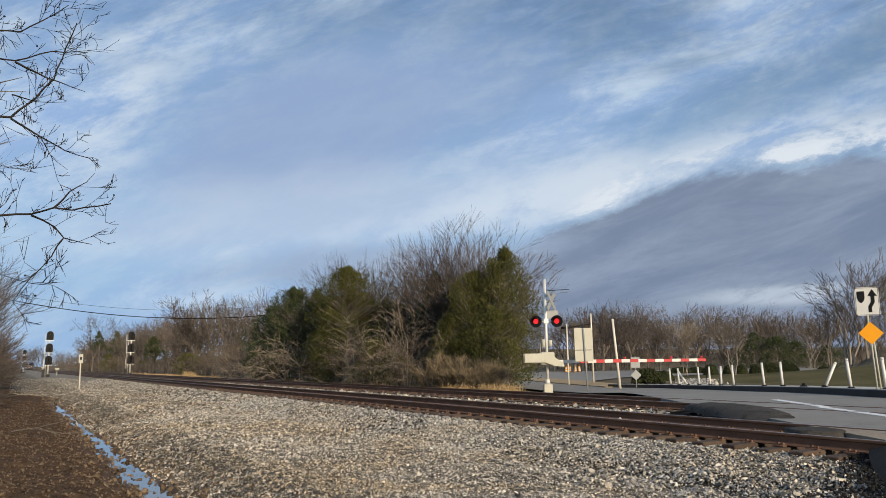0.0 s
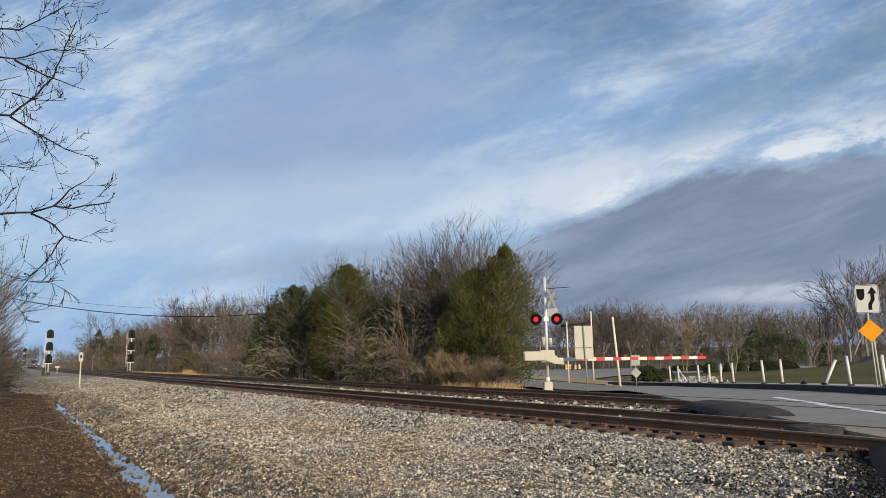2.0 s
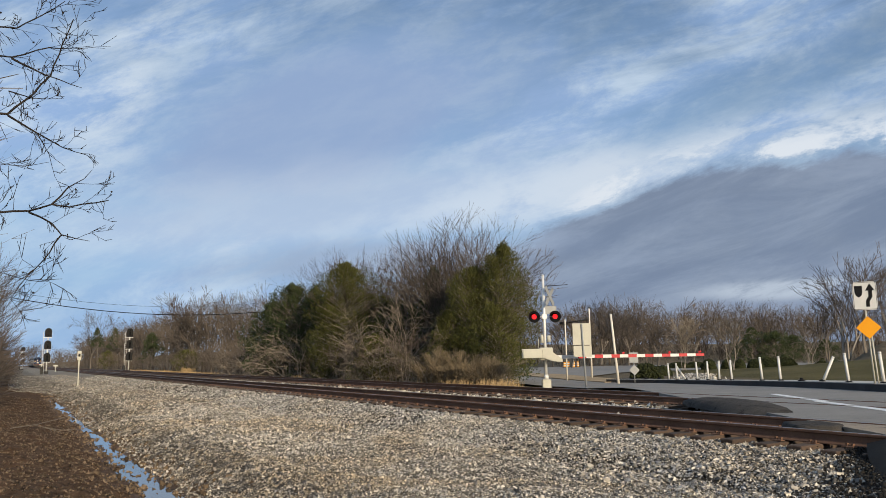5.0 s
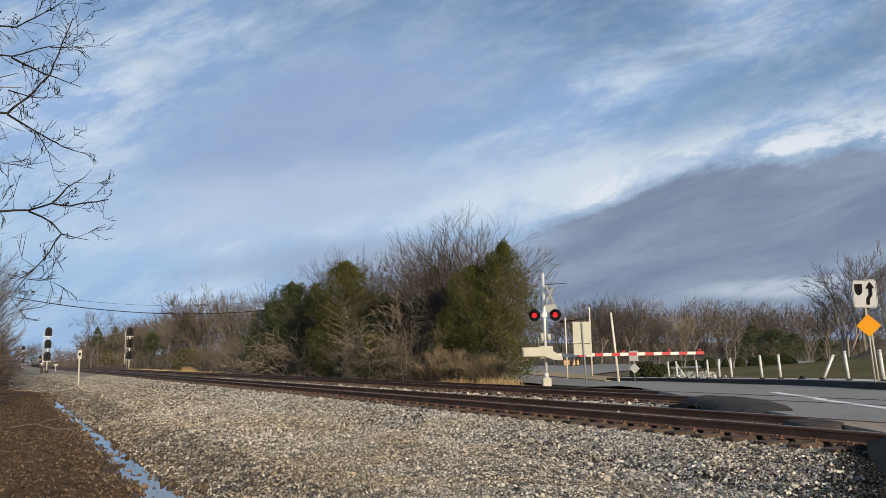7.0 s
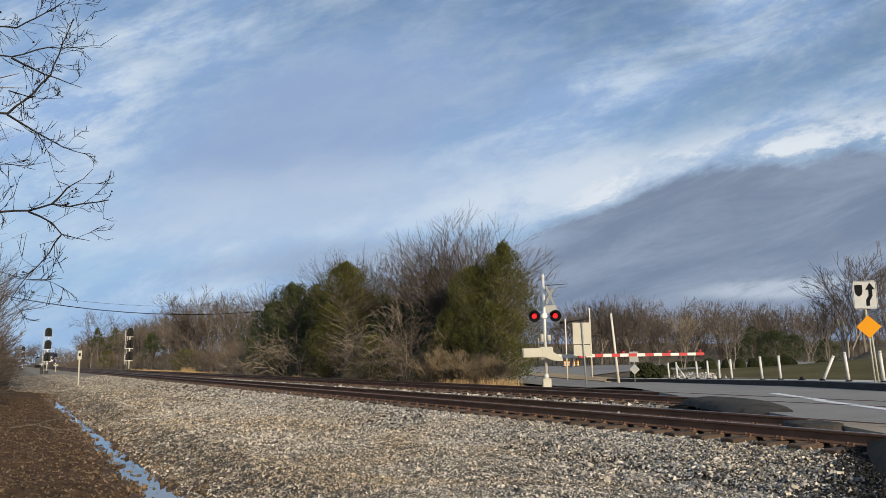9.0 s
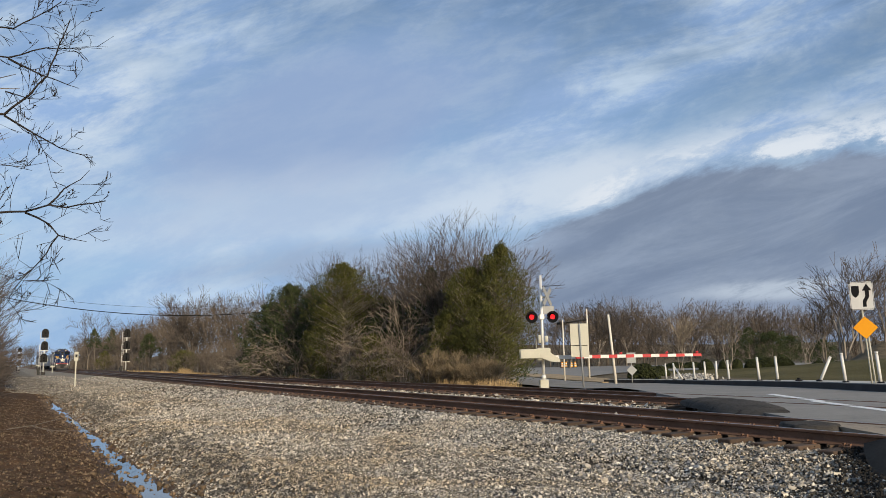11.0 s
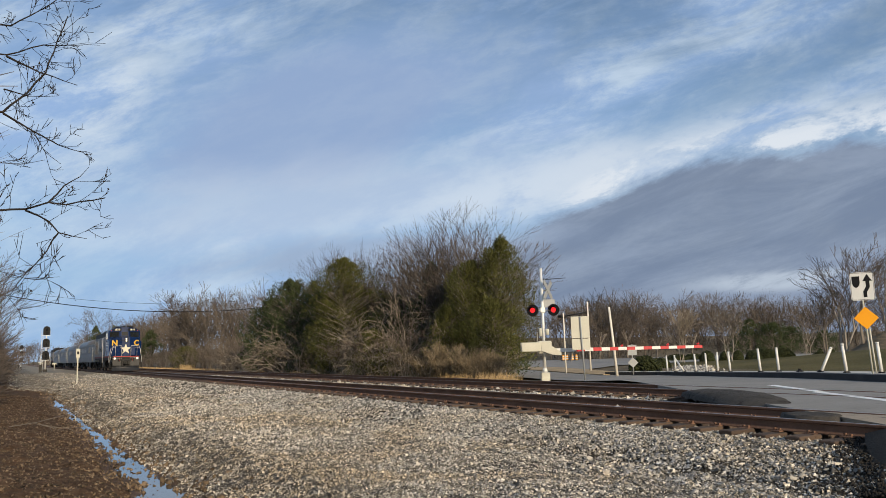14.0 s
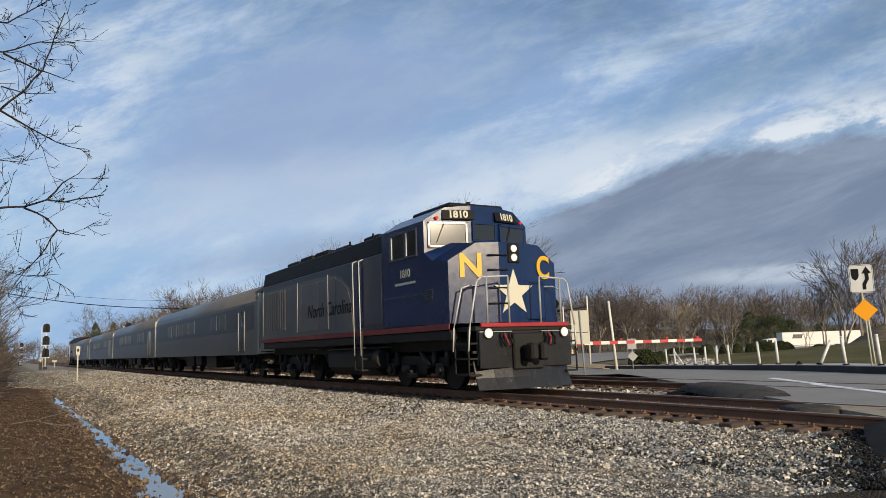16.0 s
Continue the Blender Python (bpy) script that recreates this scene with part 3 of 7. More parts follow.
def build_tracks():
    for n, x0 in enumerate((RAILS[0], RAILS[2])):
        track = thing("railway_track", (x0, 0, 0), "straight railway track with rusty rails on wooden ties", "railway track", "parallel railway tracks", "structure")
        for dx in (0.0, 1.505):
            bm = bmesh.new()
            prism(bm, [(dx + x, z) for x, z in rail_profile()], "y", -80, 1500)
            for f in bm.faces:
                if f.normal.z > 0.55 and f.calc_center_median().z > -0.02:
                    f.material_index = 1
            part("rail", bm, [M_RAIL, M_SHINE], track)
        # ties one by one near the crossing, joined beyond
        bm = bmesh.new()
        box(bm, -0.55, 2.05, -0.115, 0.115, -0.36, -0.178, 0.012)
        me = bpy.data.meshes.new("tie")
        bm.to_mesh(me)
        bm.free()
        me.materials.append(M_TIE)
        rng = random.Random(5 + n)
        for i in range(120):
            ob = new("tie", me)
            ob.parent = track
            ob.matrix_basis = pose(rng.uniform(-0.05, 0.05), 4.0 + 0.53 * i + rng.uniform(-0.03, 0.03), rng.uniform(-0.012, 0.006), 0, 0, rng.uniform(-0.8, 0.8))
        v, f = [], []
        cube = [(sx, sy, sz) for sz in (-0.36, -0.178) for sy in (-0.115, 0.115) for sx in (-0.55, 2.05)]
        quads = [(0, 1, 5, 4), (1, 3, 7, 5), (3, 2, 6, 7), (2, 0, 4, 6), (4, 5, 7, 6)]
        for i in range(760):
            y = 4.0 + 0.53 * (120 + i)
            b = len(v)
            v += [(x, y + yy, z) for x, yy, z in cube]
            f += [tuple(b + q for q in quad) for quad in quads]
        tagged(mesh_of("far_ties", v, f, M_TIE, track), kind="stuff")
        # spikes and anchors on both sides of each rail
        bm = bmesh.new()
        for i in range(75):
            y = 4.0 + 0.53 * i
            for dx in (0.0, 1.505):
                for s in (-1, 1):
                    box(bm, dx + s * 0.085 - 0.018, dx + s * 0.085 + 0.018, y - 0.05, y - 0.02, -0.18, -0.135)
                    box(bm, dx + s * 0.085 - 0.018, dx + s * 0.085 + 0.018, y + 0.03, y + 0.06, -0.18, -0.130)
                    box(bm, dx + s * 0.12 - 0.05, dx + s * 0.12 + 0.04, y - 0.09, y + 0.09, -0.180, -0.166)
        tagged(part("spikes_and_plates", bm, M_RAIL, track), kind="stuff")


build_tracks()


# ---- road and crossing ----
def flat(name, outline, z, mat, label, category, thick=0.06, zs=None):
    bm = bmesh.new()
    top = [bm.verts.new((x, y, zs[i] if zs else z)) for i, (x, y) in enumerate(outline)]
    low = [bm.verts.new((x, y, (zs[i] if zs else z) - thick)) for i, (x, y) in enumerate(outline)]
    bm.faces.new(top)
    for i in range(len(top)):
        j = (i + 1) % len(top)
        bm.faces.new((top[j], top[i], low[i], low[j]))
    bmesh.ops.triangulate(bm, faces=[f for f in bm.faces if len(f.verts) > 4])
    bmesh.ops.recalc_face_normals(bm, faces=bm.faces[:])
    ob = part(name, bm, mat, None)
    return tagged(ob, label, category, kind="structure")


def build_road():
    # between and beside the rails the road is level with the rail heads
    def left(x):
        return 5.4 + (x + 0.05) * 1.63
    for a, b in ((0.11, 1.40), (1.60, 4.80), (5.0, 6.30), (6.50, 7.4)):
        flat("road", [(a, left(a)), (b, left(b)), (b, -60), (a, -60)], -0.012, M_SLAB if b < 2 else M_ASPHALT, "worn grey asphalt road across the tracks", "road", 0.3)
    # the road beyond: rows of left edge and right edge
    rows = [((7.404, -60), (60, -60)), ((7.404, -20), (50, -40)), ((7.404, 2), (30, -10)), ((7.404, 10), (12, 6)), ((7.404, 17.5), (14.6, 13.5)), ((9.2, 20.4), (16.5, 17.5)), ((11.2, 24.6), (20.5, 21.5)), ((13.4, 28.6), (24, 28)),
            ((15.5, 33), (26.5, 34)), ((19.5, 42), (27.5, 41)), ((24, 54), (33, 50)), ((28, 66), (44, 58)), ((31, 80), (70, 62)), ((34, 98), (100, 70)), ((40, 112), (110, 88))]
    bm = bmesh.new()
    grid = []
    for (ax, ay), (bx, by) in rows:
        line = []
        for i in range(9):
            x, y = ax + (bx - ax) * i / 8, ay + (by - ay) * i / 8
            line.append(bm.verts.new((x, y, max(float(road_z(x, y)), float(ground_z(x, y)) + 0.02) - 0.004)))
        grid.append(line)
    for p, q in zip(grid, grid[1:]):
        for i in range(8):
            bm.faces.new((p[i], p[i + 1], q[i + 1], q[i]))
    bmesh.ops.recalc_face_normals(bm, faces=bm.faces[:])
    for f in bm.faces:
        f.smooth = True
    tagged(part("road", bm, M_ASPHALT, None), "grey asphalt road leading away past the crossing gate", "road", kind="structure")
    # black asphalt ramp on the near side of the tracks
    bm = bmesh.new()
    cols = []
    for i in range(9):
        x = -0.085 - 3.6 * i / 8
        edge = 5.55 - 0.25 * i - 0.02 * i * i
        z = -0.012 - 0.62 * (i / 8) ** 1.3
        cols.append([bm.verts.new((x, y, z - (0.10 if j == 0 else 0))) for j, y in enumerate((edge + 0.35, edge, edge - 1.2, -12))])
    for p, q in zip(cols, cols[1:]):
        for j in range(3):
            bm.faces.new((p[j], p[j + 1], q[j + 1], q[j]))
    bmesh.ops.recalc_face_normals(bm, faces=bm.faces[:])
    for f in bm.faces:
        f.smooth = True
    tagged(part("road", bm, M_PATCH, None), "black asphalt ramp up to the tracks", "road", kind="structure")
    # fresh asphalt humped beside the far track and at the rail's end of the crossing
    for cx, cy, w, h, turn, rise in ((3.5, 10.9, 0.75, 2.5, -30, 0.09), (0.74, 7.2, 0.40, 0.55, -30, 0.03)):
        bm = bmesh.new()
        rings = []
        for k, (r, z) in enumerate(((1.0, -0.06), (0.9, 0.02), (0.65, rise), (0.3, rise * 1.1))):
            ring = []
            for i in range(36):
                a = 2 * math.pi * i / 36
                p = Vector((math.cos(a), math.sin(a), 0)) * r
                p *= 1 + 0.14 * noise.noise(Vector((math.cos(a) * 1.8 + cx, math.sin(a) * 1.8, k * 0.3)))
                ring.append(bm.verts.new((p.x * w, p.y * h, z + 0.012 * noise.noise(p * 6))))
            rings.append(ring)
        for p, q in zip(rings, rings[1:]):
            for i in range(36):
                bm.faces.new((p[i], p[(i + 1) % 36], q[(i + 1) % 36], q[i]))
        bm.faces.new(rings[-1])
        for f in bm.faces:
            f.smooth = True
        bmesh.ops.transform(bm, matrix=pose(cx, cy, -0.015, 0, 0, turn), verts=bm.verts[:])
        tagged(part("asphalt_patch", bm, M_HUMP, None), "dark worn asphalt patch beside the rails", "road", kind="structure")
    # painted edge lines
    for a, b in (((7.7, 13.1), (5.9, 10.5)), ((5.75, 10.5), (2.6, 5.6))):
        w = Vector((0.10, -0.06))
        flat("road_line", [(a[0] - w.x, a[1] - w.y), (a[0] + w.x, a[1] + w.y), (b[0] + w.x, b[1] + w.y), (b[0] - w.x, b[1] - w.y)], -0.006, M_PAINT, "worn white painted road line", "road marking", 0.003)
    # kerb with a black face and a concrete top behind it
    line = [(22.9, 36.6), (23.1, 34.2), (23.15, 32.4), (22.3, 30.6), (21.2, 28.5), (19.7, 25.8), (18.6, 24.1), (15.95, 20.1), (13.95, 16.35), (12.95, 14.75), (12.05, 13.3), (10.6, 10.2), (9.2, 7.0)]
    bm, bm2 = bmesh.new(), bmesh.new()
    for tgt, o0, o1, z0, z1 in ((bm, 0.0, 0.30, -0.25, 0.185), (bm2, 0.302, 1.7, -0.25, 0.20)):
        prev = None
        for (x, y) in line:
            base = float(road_z(x, y))
            ring = [tgt.verts.new((x + o * 0.893, y - o * 0.45, base + z)) for o, z in ((o0, z0), (o0 + 0.03, z1), (o1, z1), (o1, z0))]
            if prev:
                for i in range(3):
                    tgt.faces.new((prev[i], prev[i + 1], ring[i + 1], ring[i]))
            else:
                tgt.faces.new(ring)
            prev = ring
        bmesh.ops.recalc_face_normals(tgt, faces=tgt.faces[:])
    tagged(part("curb", bm, M_CURB, None), "black-faced kerb along the road edge", "curb", kind="structure")
    tagged(part("pavement", bm2, M_CONCRETE, None), "pale concrete strip behind the kerb", "pavement", kind="structure")
    # dry verge between the two arms of the road
    verge = [(22.6, 36.4), (23.6, 38.5), (26.5, 46.0), (31.5, 58.0), (36.5, 66.0), (36.0, 58.0), (30.5, 46.5), (26.4, 38.0), (24.6, 35.2)]
    flat("verge", verge, 0.0, M_VERGE, "tan verge of dry grass beside the road", "verge", 0.1, [float(road_z(x, y)) + 0.05 for x, y in verge])
    # the further road on which the lorry drives
    bm = bmesh.new()
    prev = None
    for i in range(21):
        s = -60 + 8 * i
        c = Vector((120.3, 98.8)) + Vector((0.8695, -0.494)) * s
        n = Vector((0.494, 0.8695)) * 4
        row = [bm.verts.new((c.x + q * n.x, c.y + q * n.y, -2.06)) for q in (-1, 1)]
        if prev:
            bm.faces.new((prev[0], row[0], row[1], prev[1]))
        prev = row
    bmesh.ops.recalc_face_normals(bm, faces=bm.faces[:])
    tagged(part("road", bm, M_ASPHALT, None), "distant asphalt road behind the grassy berm", "road", kind="structure")


build_road()


# ---- writing ----
def words(text, size, mat, parent, m, label="", thick=0.006, bold=0.0, shear=0.0, width=None):
    cu = bpy.data.curves.new("lettering", "FONT")
    cu.body, cu.size, cu.align_x, cu.align_y, cu.extrude, cu.offset, cu.shear = text, size, "CENTER", "CENTER", thick, bold, shear
    tmp = new("lettering", cu)
    me = bpy.data.meshes.new_from_object(tmp.evaluated_get(bpy.context.evaluated_depsgraph_get()))
    bpy.data.objects.remove(tmp)
    bm = bmesh.new()
    bm.from_mesh(me)
    bmesh.ops.remove_doubles(bm, verts=bm.verts[:], dist=0.0005)
    bmesh.ops.transform(bm, matrix=m, verts=bm.verts[:])
    bm.verts.ensure_lookup_table()
    left, rows = set(bm.verts), []
    while left:
        stack, group = [left.pop()], []
        while stack:
            v = stack.pop()
            group.append(v)
            for e in v.link_edges:
                w = e.other_vert(v)
                if w in left:
                    left.discard(w)
                    stack.append(w)
        rows.append(group)
    for group in sorted(rows, key=lambda g: min((v.co.x, v.co.y) for v in g)):
        order = {v: i for i, v in enumerate(group)}
        letter = bmesh.new()
        made = [letter.verts.new(v.co) for v in group]
        for f in {f for v in group for f in v.link_faces}:
            letter.faces.new([made[order[v]] for v in f.verts])
        bmesh.ops.recalc_face_normals(letter, faces=letter.faces[:])
        part("letter", letter, mat, parent, label)
    bm.free()
    bpy.data.meshes.remove(me)


def facing(x, y, z, rz=0.0):
    """Lettering upright on a wall whose outside looks to -y, turned about z."""
    return pose(x, y, z, 90, 0, rz)


# ---- crossing gate ----
def lamp_unit(parent, at, lens, turn):
    """A round flasher: backing disc, housing, hood and lens."""
    bm = bmesh.new()
    rod(bm, (0, 0.02, 0), (0, -0.01, 0), 0.29, 0.29, 24)
    back = part("backing_disc", bm, M_BLACK, parent)
    back.matrix_basis = pose(*at, 0, 0, turn)
    bm = bmesh.new()
    rod(bm, (0, 0.2, 0), (0, 0.03, 0), 0.13, 0.19, 16)
    part("housing", bm, M_BLACK, back)
    bm = bmesh.new()
    for i in range(14):
        a = radians(-20 + 220 * i / 14)
        b = radians(-20 + 220 * (i + 1) / 14)
        q = [(0.19 * math.cos(t), d, 0.19 * math.sin(t)) for t, d in ((a, -0.012), (b, -0.012))] + [(0.205 * math.cos(t), -0.30 if 0.3 < t < 2.84 else -0.16, 0.205 * math.sin(t) - 0.02) for t in (b, a)]
        bm.faces.new([bm.verts.new(p) for p in q])
    bmesh.ops.solidify(bm, geom=bm.faces[:], thickness=0.006)
    part("hood", bm, M_BLACK, back)
    bm = bmesh.new()
    rod(bm, (0, -0.012, 0), (0, -0.045, 0), 0.125, 0.09, 20)
    part("lens", bm, lens, back, "glowing red lens")


def build_gate():
    g = thing("crossing_gate", (12.95, 29.66, -0.42), "lowered red and white striped railway crossing gate with flashing red lights", "crossing gate")
    g.rotation_euler = (0, 0, radians(-29.6))
    bm = bmesh.new()
    box(bm, -0.21, 0.21, -0.21, 0.21, -0.1, 0.40, 0.03)
    part("base", bm, M_CREAM, g)
    bm = bmesh.new()
    rod(bm, (0, 0, 0.4), (0, 0, 5.45), 0.075, 0.062, 14)
    rod(bm, (0, 0, 5.45), (0, 0, 5.5), 0.075, 0.05, 14)
    rod(bm, (0, 0, 0.4), (0, 0, 0.62), 0.13, 0.1, 14)
    part("mast", bm, M_SILVER, g, "silver painted steel mast")
    # crossbuck seen from the side and behind
    cb = part("crossbuck_bracket", rod(bmesh.new(), (0, 0, 4.42), (0.28, -0.02, 4.42), 0.04, 0.04), M_SILVER, g)
    for s in (-1, 1):
        bm = bmesh.new()
        box(bm, -0.61, 0.61, -0.014, 0.014, -0.115, 0.115, 0.004)
        bmesh.ops.transform(bm, matrix=pose(0.30, -0.02 - 0.02 * s, 4.42, 0, 0, 56) @ pose(0, 0, 0, 0, 45 * s, 0), verts=bm.verts[:])
        part("crossbuck_blade", bm, M_GREYSIGN, g, "white crossbuck blade")
    bm = bmesh.new()
    box(bm, 0.05, 0.62, 0.0, 0.02, 3.55, 3.95, 0.005)
    part("sign_plate", bm, M_GREYSIGN, g, "grey plate seen from behind")
    bm = bmesh.new()
    rod(bm, (0.1, 0, 4.93), (1.2, -0.1, 4.98), 0.018, 0.014, 6)
    part("antenna_arm", bm, M_STEEL_DARK, g)
    bm = bmesh.new()
    rod(bm, (-0.62, -0.06, 3.42), (0.62, -0.06, 3.42), 0.03, 0.03, 8)
    box(bm, -0.12, 0.12, -0.12, 0.12, 3.3, 3.55, 0.02)
    arm = part("lamp_crossarm", bm, M_SILVER, g)
    lamp_unit(g, (-0.5, -0.14, 3.42), M_REDLAMP, -20)
    lamp_unit(g, (0.52, -0.14, 3.42), M_REDLAMP, -20)
    bm = bmesh.new()
    rod(bm, (-0.16, -0.1, 2.55), (-0.16, -0.1, 2.15), 0.07, 0.09, 12)
    rod(bm, (0.17, -0.1, 2.5), (0.17, -0.1, 2.2), 0.09, 0.09, 12)
    rod(bm, (-0.33, -0.1, 1.85), (-0.33, -0.1, 2.35), 0.015, 0.015, 6)
    part("bell", bm, M_CREAM, g)
    # gate mechanism, counterweight plates and arm
    bm = bmesh.new()
    box(bm, -0.34, 0.32, -0.42, -0.1, 1.32, 1.92, 0.05)
    box(bm, -0.3, 0.15, -0.5, -0.42, 1.4, 1.8, 0.03)
    part("mechanism_housing", bm, M_CREAM, g, "weathered cream mechanism housing")
    for y in (-0.52, -0.04):
        bm = bmesh.new()
        prism(bm, [(-0.2, 1.82), (0.1, 1.82), (0.75, 1.36), (0.75, 1.22), (0.3, 1.26), (-0.2, 1.45)], "y", y, y + 0.05)
        part("counterweight_arm", bm, M_CREAM, g)
        bm = bmesh.new()
        box(bm, -1.15, -0.25, y - 0.02, y + 0.06, 1.42, 1.86, 0.02)
        part("counterweight", bm, M_CREAM, g)
    n, x0, x1 = 17, 0.7, 7.62
    bm = bmesh.new()
    prism(bm, [(0.45, 1.375), (x1, 1.395), (x1, 1.525), (0.45, 1.545)], "y", -0.33, -0.285)
    ga = part("gate_arm", bm, M_WHITE, g, "white tapered arm with red stripes")
    for i in range(2, n, 2):
        a, b = x0 + (x1 - x0) * i / n, x0 + (x1 - x0) * (i + 1) / n
        bm = bmesh.new()
        h0, h1 = 0.087 - 0.02 * i / n, 0.087 - 0.02 * (i + 1) / n
        q = [(a, -0.333, 1.46 - h0), (b, -0.333, 1.46 - h1), (b, -0.333, 1.46 + h1), (a, -0.333, 1.46 + h0)]
        f1 = [bm.verts.new(p) for p in q]
        f2 = [bm.verts.new((p[0], p[1] + 0.051, p[2])) for p in q]
        fs = [bm.faces.new(f1), bm.faces.new(f2[::-1])] + [bm.faces.new((f1[j], f2[j], f2[(j + 1) % 4], f1[(j + 1) % 4])) for j in range(4)]
        bmesh.ops.recalc_face_normals(bm, faces=fs)
        part("stripe", bm, M_RED, ga, "red reflective stripe")
    for x in (3.72, 5.95, 7.42):
        bm = bmesh.new()
        rod(bm, (x - 0.05, -0.3, 1.58), (x + 0.06, -0.3, 1.62), 0.042, 0.042, 12)
        rod(bm, (x, -0.3, 1.52), (x, -0.3, 1.6), 0.03, 0.03, 6)
        part("arm_lamp", bm, M_REDDIM, ga, "small red arm lamp")
    bm = bmesh.new()
    rod(bm, (7.6, -0.3, 1.4), (7.6, -0.3, 0.35), 0.012, 0.012, 6)
    part("tip_rod", bm, M_STEEL_DARK, ga)


build_gate()


# ---- signs, posts, delineators ----
def build_back_sign():
    s = thing("traffic_sign", (13.75, 27.75, -0.42), "back of two pale sign panels on a steel post", "traffic sign")
    s.rotation_euler = (0, 0, radians(-31))
    part("post", rod(bmesh.new(), (0.05, 0, -0.1), (-0.05, 0, 3.0), 0.04, 0.04, 8), M_GREYSIGN, s)
    for z0, z1, w in ((2.0, 3.02, 0.43), (1.45, 1.97, 0.42)):
        part("sign_panel", box(bmesh.new(), -w - 0.05, w - 0.05, 0.045, 0.06, z0, z1, 0.006), M_CREAM, s)


build_back_sign()


def build_keep_right():
    s = thing("traffic_sign", (12.55, 13.32, 0.02), "white traffic sign with a curved black arrow above an orange diamond", "traffic sign")
    s.rotation_euler = (0, 0, radians(-57))
    for x in (-0.04, 0.06):
        part("post", rod(bmesh.new(), (x + 0.10, 0.05, -0.2), (x, 0.05, 3.0 if x < 0 else 1.9), 0.024, 0.024, 8), M_CREAM, s)
    bm = bmesh.new()
    box(bm, -0.40, 0.40, 0, 0.012, 2.20, 3.20, 0.0)
    fit = Matrix.Translation((0, 0, 2.27)) @ Matrix.Diagonal((0.80, 1, 0.85, 1)) @ Matrix.Translation((0, 0, -2.20))
    bmesh.ops.bevel(bm, geom=[e for e in bm.edges if abs(e.verts[0].co.y - e.verts[1].co.y) > 0.005], offset=0.05, segments=4, affect="EDGES")
    bmesh.ops.transform(bm, matrix=fit, verts=bm.verts[:])
    panel = part("sign_panel", bm, M_WHITE, s, "white rectangular panel")
    bm = bmesh.new()
    rim = [(-0.375, 2.225), (0.375, 2.225), (0.375, 3.175), (-0.375, 3.175)]
    for (a, b), (c, d) in zip(rim, rim[1:] + rim[:1]):
        box(bm, min(a, c) - 0.006, max(a, c) + 0.006, -0.004, -0.001, min(b, d) - 0.006, max(b, d) + 0.006)
    bmesh.ops.transform(bm, matrix=fit, verts=bm.verts[:])
    part("border", bm, M_BLACK, panel)
    bm = bmesh.new()
    prism(bm, [(-0.33, 3.06), (-0.07, 3.06), (-0.07, 2.83), (-0.10, 2.72), (-0.20, 2.64), (-0.30, 2.72), (-0.33, 2.83)], "y", -0.006, -0.002)
    bmesh.ops.transform(bm, matrix=fit, verts=bm.verts[:])
    part("island_symbol", bm, M_BLACK, panel)
    bm = bmesh.new()
    prism(bm, [(0.02, 2.31), (0.14, 2.31), (0.14, 2.48), (0.25, 2.66), (0.25, 2.88), (0.34, 2.88), (0.18, 3.13), (0.02, 2.88), (0.12, 2.88), (0.12, 2.68), (0.02, 2.52)], "y", -0.006, -0.002)
    bmesh.ops.transform(bm, matrix=fit, verts=bm.verts[:])
    part("arrow_symbol", bm, M_BLACK, panel)
    bm = bmesh.new()
    prism(bm, [(0.02, 1.40), (0.35, 1.74), (0.02, 2.08), (-0.31, 1.74)], "y", -0.02, -0.008)
    part("diamond_panel", bm, M_ORANGE, s, "blank orange diamond panel")


build_keep_right()


def delineator():
    d = thing("delineator_post", (0, 0, 0), "white flexible road delineator tube on a black base", "bollard", "delineator posts along the kerb")
    bm = bmesh.new()
    rod(bm, (0, 0, 0.03), (0, 0, 0.86), 0.05, 0.045, 10)
    rod(bm, (0, 0, 0.86), (0, 0, 0.93), 0.045, 0.047, 10)
    part("tube", bm, M_WHITE, d)
    bm = bmesh.new()
    rod(bm, (0, 0, -0.02), (0, 0, 0.05), 0.14, 0.08, 10)
    part("base", bm, M_BLACK, d)
    return d


def build_delineators():
    first = None
    # place, lean in degrees to the right of the view
    for x, y, lean in ((23.97, 32.33, -2), (22.87, 30.66, -2), (22.15, 29.38, -32), (21.83, 28.28, -2), (21.06, 26.89, -1), (20.29, 25.54, 1), (19.32, 24.0, -2), (16.54, 20.22, -3), (16.31, 19.21, -2), (14.46, 16.2, 27), (13.46, 14.65, -4), (12.74, 13.11, -3)):
        m = pose(x, y, float(road_z(x, y)) + 0.195, 0, 0, -30) @ pose(0, 0, 0, 0, lean, 0)
        if first is None:
            first = delineator()
            first.matrix_basis = m
        else:
            o = copy_thing(first, m)
            if abs(lean) > 10:
                tagged(o, "leaning white road delineator tube on a black base")


build_delineators()


